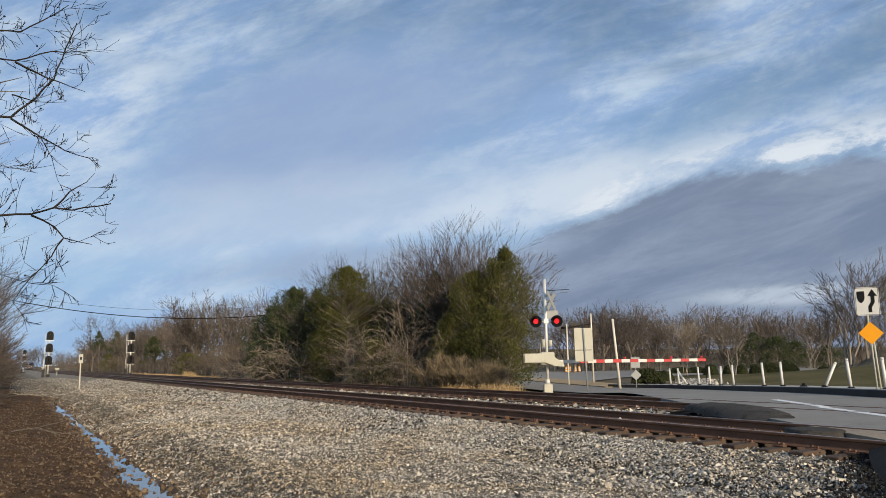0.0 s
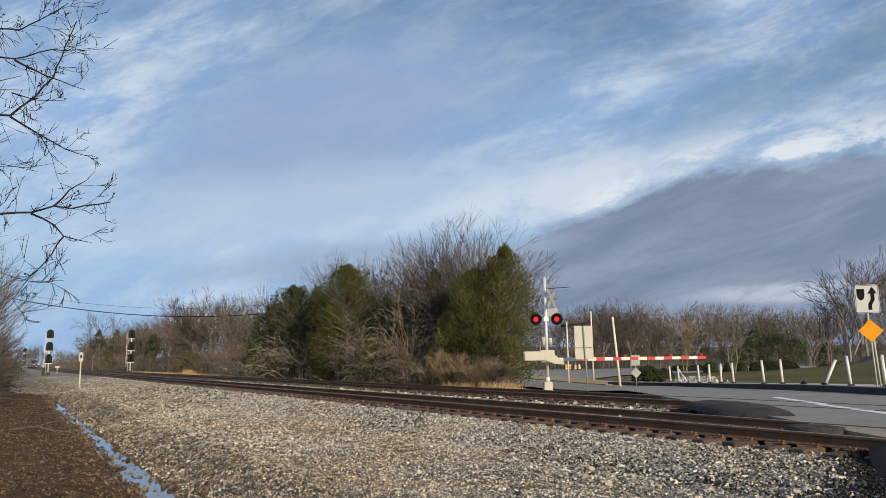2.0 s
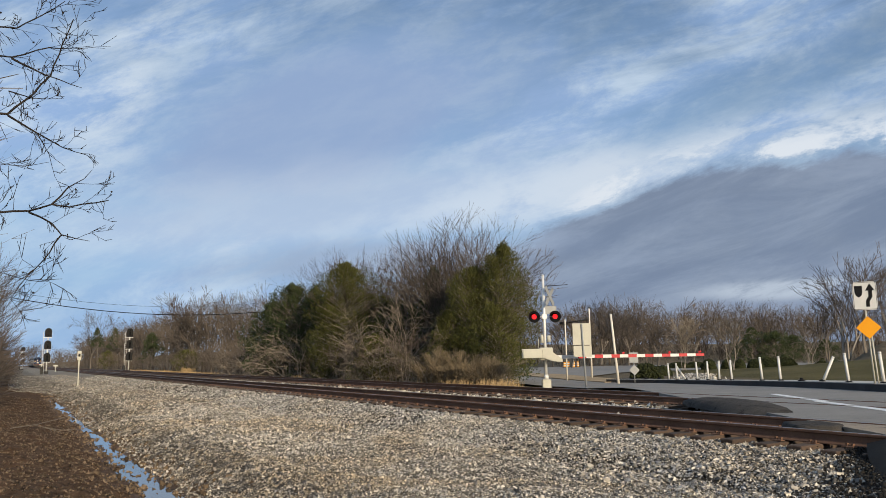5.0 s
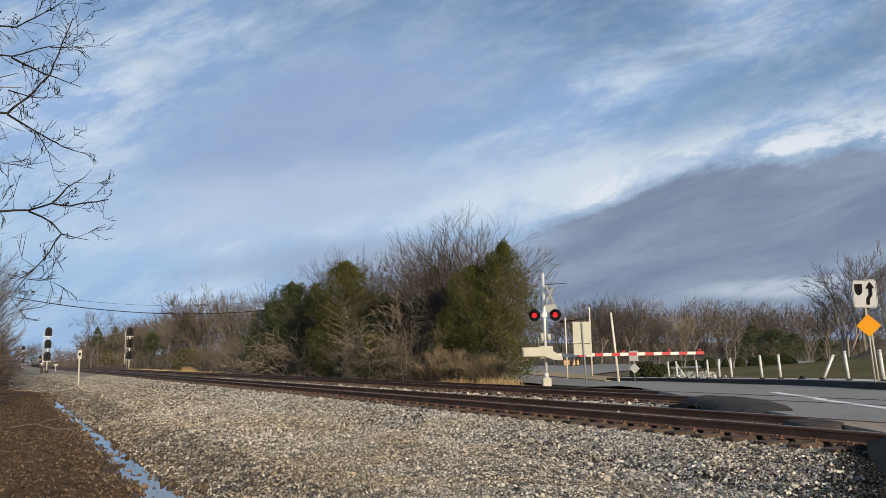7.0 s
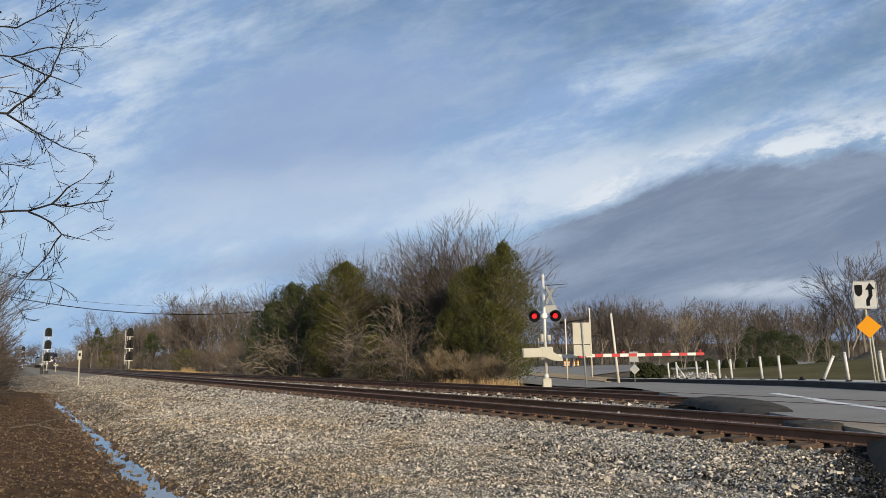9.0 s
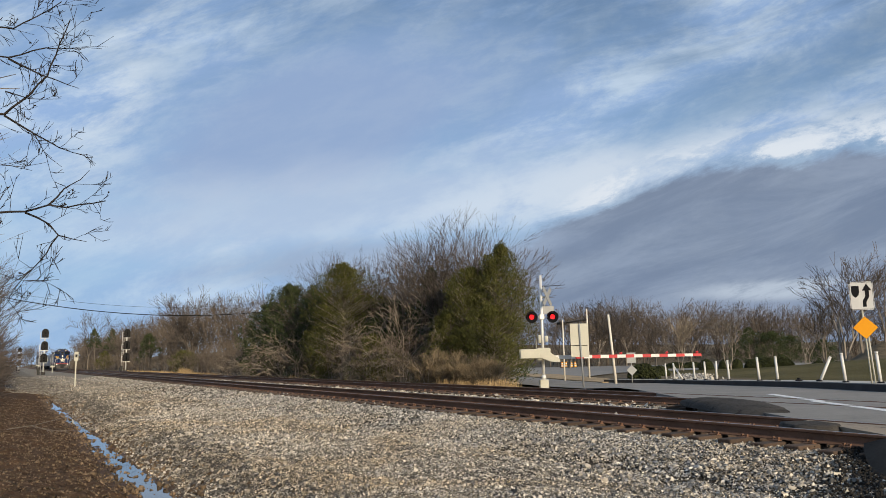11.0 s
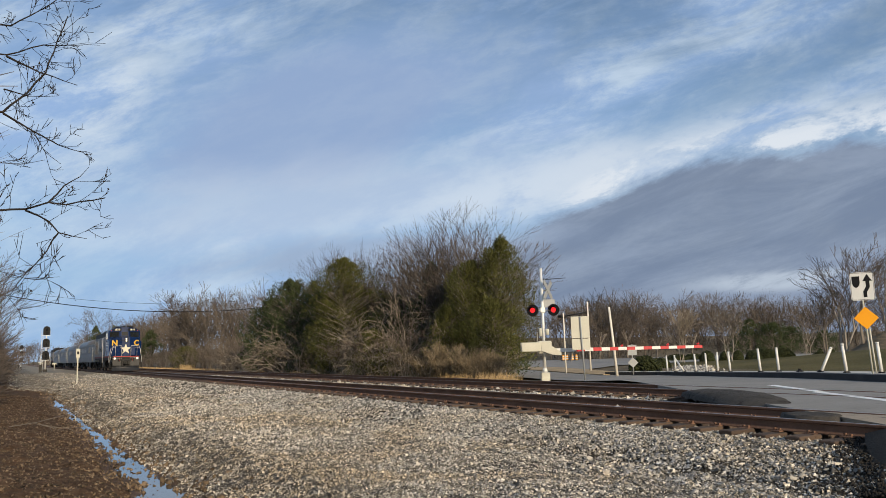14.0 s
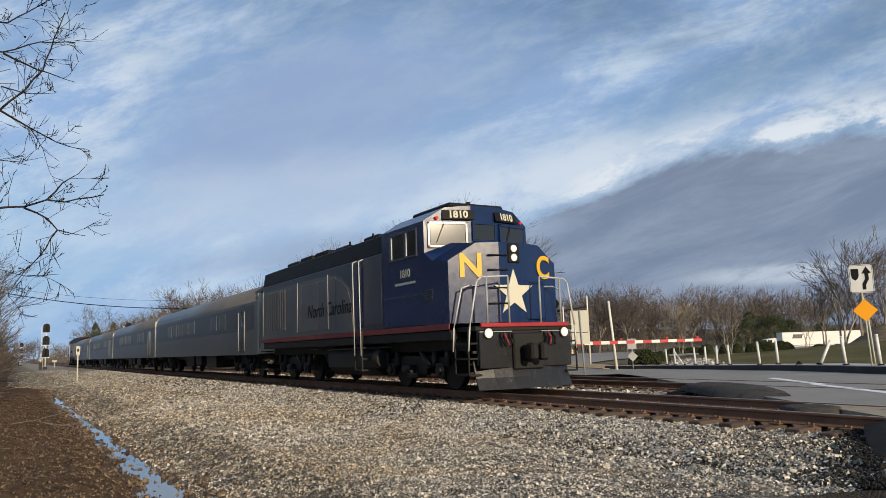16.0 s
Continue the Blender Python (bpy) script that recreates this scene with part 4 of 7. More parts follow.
def build_small_road_things():
    first = None
    for x, y in ((23.85, 34.1), (23.75, 35.0), (24.05, 33.2), (15.3, 17.6)):
        m = Matrix.Translation((x, y, float(road_z(x, y)) + 0.195))
        if first is None:
            first = thing("rubber_pad", m, "empty black rubber pad of a missing delineator", "rubber pad", "empty delineator pads")
            bm = bmesh.new()
            rod(bm, (0, 0, -0.02), (0, 0, 0.06), 0.16, 0.09, 10)
            rod(bm, (0, 0, 0.06), (0, 0, 0.12), 0.06, 0.05, 8)
            part("socket", bm, M_BLACK, first)
        else:
            copy_thing(first, m)
    first = None
    for deep, px in ((118, 996), (120, 1003), (119, 1012), (121, 1019)):
        side = (px - 784) / 1327 * deep
        x, y = -9.64 + deep * 0.494 + side * 0.8695, deep * 0.8695 - side * 0.494
        m = Matrix.Translation((x, y, float(road_z(x, y)) + 0.02))
        if first is None:
            first = thing("traffic_barrel", m, "orange and white striped road works barrel", "traffic barrel", "road works barrels")
            bm = bmesh.new()
            for i in range(5):
                rod(bm, (0, 0, 0.17 * i), (0, 0, 0.17 * i + 0.17), 0.22 - 0.012 * i, 0.21 - 0.012 * i, 14, i % 2)
            part("drum", bm, [M_ORANGE, M_WHITE], first)
            part("foot", rod(bmesh.new(), (0, 0, 0), (0, 0, 0.06), 0.42, 0.36, 14), M_BLACK, first)
        else:
            copy_thing(first, m)


build_small_road_things()


def pole(name, x, y, z0, z1, dx, r, mat, label, extra=None):
    p = thing(name, (x, y, z0), label, "pole")
    part("shaft", rod(bmesh.new(), (0, 0, -0.3), (dx, -dx * 0.57, z1 - z0), r, r * 0.75, 10), mat, p)
    if extra:
        part("bracket", extra, M_STEEL_DARK, p)
    return p


def build_poles():
    pole("utility_pole", 21.4, 33.8, -0.6, 3.5, -0.25, 0.085, M_POLEWHITE, "short leaning pale wooden pole")
    bm = bmesh.new()
    rod(bm, (0, 0, 4.5), (-1.7, 1.0, 4.2), 0.05, 0.05, 6)
    box(bm, -2.1, -1.5, 0.7, 1.1, 4.1, 4.3, 0.03)
    pole("street_lamp", 29.0, 45.0, -0.6, 4.7, 0.0, 0.07, M_POLEWHITE, "pale street lamp pole with a dark arm", bm)
    pole("utility_pole", 24.9, 42.9, -0.6, 3.7, 0.0, 0.06, M_POLEWHITE, "thin pale pole beside the road")
    s = thing("traffic_sign", (21.9, 33.0, -0.72), "small grey diamond sign and plate seen from behind", "traffic sign")
    s.rotation_euler = (0, 0, radians(-32))
    part("post", rod(bmesh.new(), (0, 0, -0.1), (0, 0, 2.0), 0.03, 0.03, 6), M_GREYSIGN, s)
    bm = bmesh.new()
    box(bm, -0.26, 0.26, -0.02, 0.0, 1.35, 1.95, 0.006)
    part("sign_panel", bm, M_GREYSIGN, s)
    bm = bmesh.new()
    prism(bm, [(0, 0.62), (0.30, 0.93), (0, 1.24), (-0.30, 0.93)], "y", -0.05, -0.035)
    part("diamond_panel", bm, M_GREYSIGN, s)
    # whistle post beside the service track
    w = thing("marker_post", (-5.26, 63.4, -0.56), "white trackside marker post with a small plate", "marker post")
    part("post", box(bmesh.new(), -0.045, 0.045, -0.045, 0.045, -0.2, 2.55, 0.01), M_CREAM, w)
    plate = part("plate", box(bmesh.new(), -0.14, 0.14, -0.085, -0.06, 1.95, 2.62, 0.01), M_CREAM, w)
    part("plate_mark", box(bmesh.new(), -0.07, 0.07, -0.092, -0.088, 2.2, 2.42), M_BLACK, plate)
    # small milepost and far marker
    for x, y, h in ((-3.6, 205.0, 1.6), (-2.0, 172.0, 1.3)):
        w = thing("milepost", (x, y, -0.3), "small white lineside post with a cross plate", "marker post", "small lineside posts")
        part("post", box(bmesh.new(), -0.06, 0.06, -0.06, 0.06, -0.2, h, 0.01), M_CREAM, w)
        part("plate", box(bmesh.new(), -0.4, 0.4, -0.09, -0.06, h - 0.25, h + 0.05, 0.01), M_CREAM, w)


build_poles()


def signal(at, label):
    s = thing("railway_signal", at, label, "railway signal", "three-head colour light signals")
    bm = bmesh.new()
    rod(bm, (0, 0, -0.5), (0, 0, 7.4), 0.12, 0.10, 10)
    part("mast", bm, M_SILVER, s)
    part("base", box(bmesh.new(), -0.3, 0.3, -0.3, 0.3, -0.6, 0.1, 0.04), M_STEEL_DARK, s)
    part("relay_box", box(bmesh.new(), -0.95, -0.5, -0.2, 0.2, -0.5, 0.9, 0.03), M_STEEL_DARK, s)
    bm = bmesh.new()
    for dx in (-0.72, -0.42):
        rod(bm, (dx, 0.25, 0.0), (dx, 0.25, 6.8), 0.03, 0.03, 6)
    for i in range(17):
        rod(bm, (-0.72, 0.25, 0.3 + 0.38 * i), (-0.42, 0.25, 0.3 + 0.38 * i), 0.018, 0.018, 6)
    part("ladder", bm, M_SILVER, s)
    for z in (1.75, 3.9, 6.05):
        bm = bmesh.new()
        box(bm, -0.75, 0.6, -0.1, 0.65, z - 0.12, z - 0.06)
        for x in (-0.75, 0.6):
            rod(bm, (x, 0.6, z - 0.1), (x, 0.6, z + 0.9), 0.025, 0.025, 6)
        rod(bm, (-0.75, 0.6, z + 0.9), (0.6, 0.6, z + 0.9), 0.025, 0.025, 6)
        part("platform", bm, M_SILVER, s)
        bm = bmesh.new()
        prism(bm, [(-0.55, z), (0.55, z)] + [(0.55 * math.cos(a), z + 1.0 + 0.55 * math.sin(a)) for a in (0, 0.5, 1.0, 1.57, 2.1, 2.6, 3.14)], "y", -0.32, -0.28)
        head = part("signal_head", bm, M_BLACK, s, "black signal head")
        for dz in (0.3, 0.72, 1.14):
            part("hood", rod(bmesh.new(), (0, -0.32, z + dz), (0, -0.75, z + dz - 0.06), 0.13, 0.15, 10, caps=False), M_BLACK, head)
            part("lens", rod(bmesh.new(), (0, -0.32, z + dz), (0, -0.34, z + dz), 0.10, 0.10, 10), M_GLASS, head)
    return s


signal((-4.4, 149.9, -0.1), "tall three-head railway signal with silver ladder beside the track")
signal((8.85, 148.9, -0.1), "tall three-head railway signal with silver ladder across the tracks")
sig = copy_thing(bpy.data.objects["railway_signal"], pose(-6.6, 300, -0.1))
tagged(sig, "distant three-head railway signal beside the track")


def build_wire():
    for n, (za, zb, sag, r) in enumerate(((9.2, 6.1, 2.2, 0.035), (9.5, 7.0, 2.2, 0.012))):
        bm = bmesh.new()
        a, b = Vector((-20, 70.5, za)), Vector((14, 67, zb))
        pts = []
        for i in range(25):
            t = i / 24
            p = a.lerp(b, t)
            p.z -= 4 * sag * t * (1 - t)
            pts.append(p)
        bent(bm, pts, r, 5)
        tagged(part("overhead_cable", bm, M_BLACK, None), "black overhead cable sagging across the tracks", "cable", "overhead cables")


build_wire()


# ---- train ----
HALF = 1.57     # half width of the bodies


def wedge_front(bm, row):
    """The three flat faces of an angled front."""
    for q in ((0, 1, 7, 8, 9), (1, 2, 6, 7), (2, 3, 4, 5, 6)):
        bm.faces.new([row[i] for i in q])


def skin(bm, rings, index=0, close=True, wedge=False):
    """Faces between rings of points."""
    rows = [[bm.verts.new(p) for p in ring] for ring in rings]
    n = len(rows[0])
    for a, b in zip(rows, rows[1:]):
        for i in range(n):
            j = (i + 1) % n
            f = bm.faces.new((a[i], a[j], b[j], b[i]))
            f.material_index = index
    if wedge:
        wedge_front(bm, rows[0])
        bm.faces.new(rows[-1][::-1])
    elif close:
        bm.faces.new(rows[0]).material_index = index
        bm.faces.new(rows[-1][::-1]).material_index = index
    bmesh.ops.recalc_face_normals(bm, faces=bm.faces[:])
    return bm


def wheelset(parent, y, r=0.5):
    bm = bmesh.new()
    for s in (-1, 1):
        rod(bm, (s * 0.69, y, r), (s * 0.80, y, r), r - 0.02, r - 0.02, 22)
        rod(bm, (s * 0.66, y, r), (s * 0.70, y, r), r + 0.02, r + 0.02, 22)
    rod(bm, (-0.7, y, r), (0.7, y, r), 0.09, 0.09, 8)
    part("wheelset", bm, M_STEEL_DARK, parent)


def bogie(parent, yc, base=2.74, r=0.5):
    for s in (-1, 1):
        bm = bmesh.new()
        a, b = sorted((s * 0.98, s * 1.12))
        prism(bm, [(yc - base / 2 - 0.55, 0.42), (yc - base / 2 - 0.45, 0.78), (yc - 0.7, 0.86), (yc + 0.7, 0.86), (yc + base / 2 + 0.45, 0.78), (yc + base / 2 + 0.55, 0.42), (yc + base / 2 + 0.15, 0.40), (yc + base / 2 - 0.3, 0.62), (yc + 0.55, 0.55), (yc + 0.45, 0.36), (yc - 0.45, 0.36), (yc - 0.55, 0.55), (yc - base / 2 + 0.3, 0.62), (yc - base / 2 - 0.15, 0.40)], "x", a, b)
        for dy in (-base / 2, base / 2):
            c, d = sorted((s * 1.12, s * 1.25))
            box(bm, c, d, yc + dy - 0.19, yc + dy + 0.19, r - 0.18, r + 0.18, 0.03)
            rod(bm, (s * 1.25, yc + dy, r), (s * 1.30, yc + dy, r), 0.13, 0.11, 12)
            for e in (-0.32, 0.32):
                rod(bm, (s * 1.17, yc + dy + e, 0.6), (s * 1.17, yc + dy + e, 0.98), 0.085, 0.085, 10)
        rod(bm, (s * 1.2, yc - 0.9, 0.62), (s * 1.2, yc - 0.35, 0.95), 0.06, 0.06, 8)
        rod(bm, (s * 1.2, yc + 0.1, 0.52), (s * 1.2, yc + 0.6, 0.52), 0.11, 0.11, 10)
        box(bm, min(s * 1.0, s * 1.28), max(s * 1.0, s * 1.28), yc - 0.28, yc + 0.28, 0.3, 0.42, 0.02)
        part("bogie_frame", bm, M_STEEL_DARK, parent)
    for dy in (-base / 2, base / 2):
        wheelset(parent, yc + dy, r)


def tube_part(name, pts, r, mat, parent, label=""):
    return part(name, bent(bmesh.new(), pts, r, 7), mat, parent, label)


def star_outline(cx, cz, r, inner=0.40):
    return [(cx + (r if i % 2 == 0 else r * inner) * math.sin(i * math.pi / 5), cz + (r if i % 2 == 0 else r * inner) * math.cos(i * math.pi / 5)) for i in range(10)]


def locomotive(label):
    L = thing("locomotive", (0.7525, 0, 0), label, "locomotive")
    H = HALF
    # cowl body behind the cab, in two tones: plating and dark roof band
    bm = bmesh.new()
    box(bm, -H, H, 3.95, 15.45, 1.60, 3.70, 0.02)
    part("body", bm, M_NAVY, L, "dirty navy blue body side")
    bm = bmesh.new()
    prism(bm, [(-H + 0.015, 3.703), (H - 0.015, 3.703), (H - 0.10, 4.22), (0.95, 4.42), (-0.95, 4.42), (-H + 0.10, 4.22)], "y", 4.0, 15.42)
    part("roof", bm, M_BLACK, L, "sooty black roof")
    for y0, y1, z1 in ((6.0, 7.1, 4.60), (8.4, 9.6, 4.58), (10.3, 11.6, 4.66), (12.0, 13.2, 4.66), (13.6, 14.8, 4.62), (4.6, 5.3, 4.55)):
        part("roof_fan", box(bmesh.new(), -0.75, 0.75, y0, y1, 4.41, z1, 0.05), M_BLACK, L)
    for y in (4.2, 5.8, 7.6, 9.9):
        part("lifting_eye", rod(bmesh.new(), (-1.0, y, 4.40), (-1.0, y, 4.55), 0.05, 0.03, 8), M_BLACK, L)
    # side panels, doors and louvres
    for s in (-1, 1):
        a, b = sorted((s * H, s * (H + 0.018)))
        part("side_panel", box(bmesh.new(), a, b, 4.05, 5.25, 1.75, 3.55, 0.006), M_NAVY, L)
        sweep = [(5.90, 1.61), (15.44, 1.61), (15.44, 3.48), (9.0, 3.50), (7.9, 3.46), (7.1, 3.34), (6.55, 3.10), (6.2, 2.72), (6.0, 2.25)]
        part("grey_side", prism(bmesh.new(), sweep, "x", min(s * H, s * (H + 0.005)), max(s * H, s * (H + 0.005))), M_SIDEGREY, L, "dusty grey side with a curved front edge")
        part("side_panel", prism(bmesh.new(), [(6.08, 1.75), (7.4, 1.75), (7.4, 3.32), (6.95, 3.2), (6.5, 2.95), (6.22, 2.5)], "x", a, b), M_SIDEGREY, L)
        for y0, y1 in ((7.45, 9.0), (9.05, 10.6), (10.65, 12.3)):
            part("side_panel", box(bmesh.new(), a, b, y0, y1, 1.75, 3.36, 0.006), M_SIDEGREY, L)
        for i in range(9):
            y = 12.5 + i * 0.27
            a, b = sorted((s * H, s * (H + 0.03)))
            part("louvre", box(bmesh.new(), a, b, y, y + 0.10, 1.9, 3.40, 0.006), M_SIDEGREY, L)
        for y0 in (4.3, 6.2, 8.0, 9.8, 11.6, 13.4):
            bm = bmesh.new()
            for i in range(8):
                box(bm, min(s * (H - 0.045 - 0.012 * i), s * (H - 0.02 - 0.012 * i)), max(s * (H - 0.045 - 0.012 * i), s * (H - 0.02 - 0.012 * i)), y0, y0 + 1.35, 3.76 + 0.055 * i, 3.785 + 0.055 * i)
            part("air_grille", bm, M_STEEL_DARK, L)
        for y in (2.1, 5.32, 5.78, 8.02, 11.0, 15.2):
            if y in (5.32, 5.78):
                tube_part("handrail", [(s * (H + 0.10), y, 0.9), (s * (H + 0.13), y, 3.62), (s * H, y, 3.68)], 0.017, M_RAILING, L, "bright vertical handrail")
            elif y > 6:
                tube_part("handrail", [(s * (H + 0.05), y, 1.75), (s * (H + 0.05), y, 3.5)], 0.012, M_GREYSIGN, L)
        # door and ladder between the tall rails
        part("side_door", box(bmesh.new(), min(s * H, s * (H + 0.012)), max(s * H, s * (H + 0.012)), 5.36, 5.74, 1.68, 3.6, 0.004), M_BLUE, L)
        bm = bmesh.new()
        for z in (0.48, 0.80, 1.12, 1.42):
            box(bm, min(s * 1.42, s * 1.66), max(s * 1.42, s * 1.66), 5.32, 5.80, z - 0.02, z + 0.02)
        for y in (5.32, 5.80):
            box(bm, min(s * 1.62, s * 1.66), max(s * 1.62, s * 1.66), y - 0.025, y + 0.025, 0.45, 1.6)
        part("step_ladder", bm, M_STEEL_DARK, L)
        # sill stripe
        part("sill_stripe", box(bmesh.new(), min(s * (H - 0.02), s * (H + 0.022)), max(s * (H - 0.02), s * (H + 0.022)), 0.40, 15.45, 1.46, 1.60, 0.006), M_DULLRED, L, "grimy red sill stripe")
        part("sill", box(bmesh.new(), min(s * 1.2, s * (H - 0.03)), max(s * 1.2, s * (H - 0.03)), 0.45, 15.4, 1.22, 1.46, 0.02), M_STEEL_DARK, L)
        tube_part("brake_pipe", [(s * 1.35, 3.9, 1.12), (s * 1.35, 8.8, 1.10), (s * 1.30, 10.5, 1.16)], 0.03, M_STEEL_DARK, L)
    # cab: nose wedge, windscreens and brow
    nose = bmesh.new()
    def nose_ring(y0, back, zt, zs):
        return [(-H, y0 + back, 1.60), (-0.38, y0, 1.60), (0.38, y0, 1.60), (H, y0 + back, 1.60), (H, y0 + back, zs), (0.92, y0 + back * 0.45, zt), (0.38, y0, zt + 0.02), (-0.38, y0, zt + 0.02), (-0.92, y0 + back * 0.45, zt), (-H, y0 + back, zs)]
    skin(nose, [nose_ring(0.0, 0.38, 3.50, 3.08), nose_ring(0.75, 0.38, 3.60, 3.16), nose_ring(1.22, 0.33, 3.66, 3.40)], wedge=True)
    part("nose", nose, M_BLUE, L, "glossy blue angled nose")
    cabb = bmesh.new()
    def cab_ring(y, zt):
        b = 0.34
        return [(-H, y + b, 1.62), (-0.38, y, 1.62), (0.38, y, 1.62), (H, y + b, 1.62), (H, y + b, zt - 0.40), (1.05, y + b * 0.5, zt - 0.06), (0.38, y, zt), (-0.38, y, zt), (-1.05, y + b * 0.5, zt - 0.06), (-H, y + b, zt - 0.40)]
    skin(cabb, [cab_ring(1.20, 4.62), cab_ring(3.66, 4.62)], wedge=True)
    part("cab", cabb, M_BLUE, L, "dark blue cab")
    part("cab_roof", box(bmesh.new(), -0.85, 0.85, 1.5, 3.5, 4.60, 4.74, 0.05), M_BLACK, L)
    for x, y in ((0.0, 1.9), (0.45, 2.3)):
        part("roof_horn", rod(bmesh.new(), (x, y, 4.72), (x, y, 4.86), 0.07, 0.06, 10), M_STEEL_DARK, L)
    for s in (-1, 1):
        # corner windscreens lie on the angled front
        ang = math.degrees(math.atan2(0.34, H - 0.38))
        m = pose(s * 0.98, 1.36, 3.86, -1.5, 0, s * ang)
        w = part("windscreen", box(bmesh.new(), -0.46, 0.46, -0.030, -0.012, -0.27, 0.27, 0.008), M_GLASS, L, "dark glass windscreen")
        w.matrix_basis = m
        rim = bmesh.new()
        for a in ((-0.52, 0.52, 0.27, 0.33), (-0.52, 0.52, -0.33, -0.27), (-0.52, -0.46, -0.33, 0.33), (0.46, 0.52, -0.33, 0.33)):
            box(rim, a[0], a[1], -0.045, -0.005, a[2], a[3], 0.006)
        part("frame", rim, M_BLUE, w)
        part("wiper", rod(bmesh.new(), (-0.1, -0.05, 0.28), (-0.30, -0.05, -0.2), 0.012, 0.008, 6), M_BLACK, w)
        # number boards
        nb = part("number_board", box(bmesh.new(), -0.42, 0.42, -0.04, 0.0, -0.13, 0.13, 0.01), M_BLACK, L, "black number board")
        nb.matrix_basis = pose(s * 0.72, 1.27, 4.36, -12, 0, s * ang)
        words("1810", 0.26, M_STARCREAM, nb, facing(0, -0.045, 0), "white numerals", 0.003, 0.008)
        part("marker_lamp", rod(bmesh.new(), (s * 1.28, 1.42, 4.28), (s * 1.28, 1.34, 4.28), 0.045, 0.035, 12), M_REDDIM, L, "small red marker lamp")
        # side windows of the cab
        a, b = sorted((s * (H - 0.01), s * (H + 0.012)))
        for y0, y1 in ((1.95, 2.55), (2.62, 3.42)):
            win = part("side_window", box(bmesh.new(), a, b, y0, y1, 3.42, 4.05, 0.004), M_GLASS, L)
            rim = bmesh.new()
            c, d = sorted((s * H, s * (H + 0.03)))
            box(rim, c, d, y0 - 0.05, y0, 3.37, 4.10)
            box(rim, c, d, y1, y1 + 0.05, 3.37, 4.10)
            box(rim, c, d, y0, y1, 4.05, 4.10)
            box(rim, c, d, y0, y1, 3.37, 3.42)
            part("frame", rim, M_NAVY, win)
            part("sash", box(bmesh.new(), min(s * (H + 0.012), s * (H + 0.026)), max(s * (H + 0.012), s * (H + 0.026)), y1 - 0.09, y1 - 0.04, 3.43, 4.04), M_SILVER, win, "bright metal sash")
        part("body_moulding", box(bmesh.new(), min(s * H, s * (H + 0.015)), max(s * H, s * (H + 0.015)), 1.3, 3.9, 2.38, 2.41), M_NAVY, L)
        ve = bmesh.new()
        for i in range(5):
            box(ve, min(s * H, s * (H + 0.02)), max(s * H, s * (H + 0.02)), 1.15, 1.55, 2.20 + 0.06 * i, 2.235 + 0.06 * i)
        part("vent", ve, M_NAVY, L)
        # lettering on the sides: number, two bars for small writing, state name
        rz = -90 if s < 0 else 90
        words("1810", 0.30, M_STARCREAM, L, facing(s * (H + 0.008), 2.62, 2.98, rz), "cream numerals", 0.003, 0.002)
        part("small_writing", box(bmesh.new(), min(s * H, s * (H + 0.008)), max(s * H, s * (H + 0.008)), 2.05, 3.2, 2.70, 2.76), M_CREAM, L)
        words("North Carolina", 0.62, M_BLACK, L, facing(s * (H + 0.024), 8.1, 2.38, rz), "dark italic lettering", 0.003, 0.004, 0.25)
    cen = part("windscreen", box(bmesh.new(), -0.31, 0.31, 1.17, 1.19, 3.74, 4.14, 0.006), M_GLASS, L, "dark glass centre windscreen")
    rim = bmesh.new()
    for a in ((-0.36, 0.36, 4.14, 4.19), (-0.36, 0.36, 3.69, 3.74), (-0.36, -0.31, 3.69, 4.19), (0.31, 0.36, 3.69, 4.19)):
        box(rim, a[0], a[1], 1.155, 1.20, a[2], a[3], 0.006)
    part("frame", rim, M_BLUE, cen)
    # headlights in a dark recess on the nose
    hl = part("headlight_housing", box(bmesh.new(), -0.13, 0.20, -0.035, 0.02, 3.02, 3.50, 0.02), M_BLACK, L)
    for z in (3.15, 3.37):
        lamp = part("headlight", rod(bmesh.new(), (0.035, -0.037, z), (0.035, -0.052, z), 0.062, 0.05, 16), M_LAMP, hl, "lit headlight")
        part("rim", rod(bmesh.new(), (0.035, -0.034, z), (0.035, -0.044, z), 0.092, 0.088, 18), M_SILVER, lamp)
    # letters and star
    ang = math.degrees(math.atan2(0.38, H - 0.38))
    for s, ch in ((-1, "N"), (1, "C")):
        words(ch, 0.78, M_YELLOW, L, facing(s * 1.06, 0.195, 2.93, s * ang), "yellow letter", 0.008, 0.022)
    part("star", prism(bmesh.new(), star_outline(0, 2.30, 0.58), "y", -0.028, -0.004), M_STARCREAM, L, "large cream star")
    # grab irons up the nose
    for z in (2.05, 2.42, 2.85, 3.2):
        tube_part("grab_iron", [(-0.66, 0.12, z), (-0.66, 0.0, z), (-0.18, -0.07, z), (-0.18, 0.0, z)], 0.016, M_STEEL_DARK, L, "dark grab iron")
    part("nose_door", box(bmesh.new(), 0.33, 0.92, -0.01, 0.16, 1.66, 2.62, 0.02), M_BLUE, L)
    # front platform, anticlimber, buffer plate and plough
    part("platform", box(bmesh.new(), -1.38, 1.38, -0.42, 0.4, 1.40, 1.50, 0.01), M_STEEL_DARK, L)
    part("anticlimber", box(bmesh.new(), -1.25, 1.25, -0.47, -0.40, 1.48, 1.575, 0.012), M_SILLRED, L, "red anticlimber bar")
    part("pilot_plate", box(bmesh.new(), -1.30, 1.30, -0.38, -0.30, 0.62, 1.42, 0.01), M_STEEL_DARK, L)
    bm = bmesh.new()
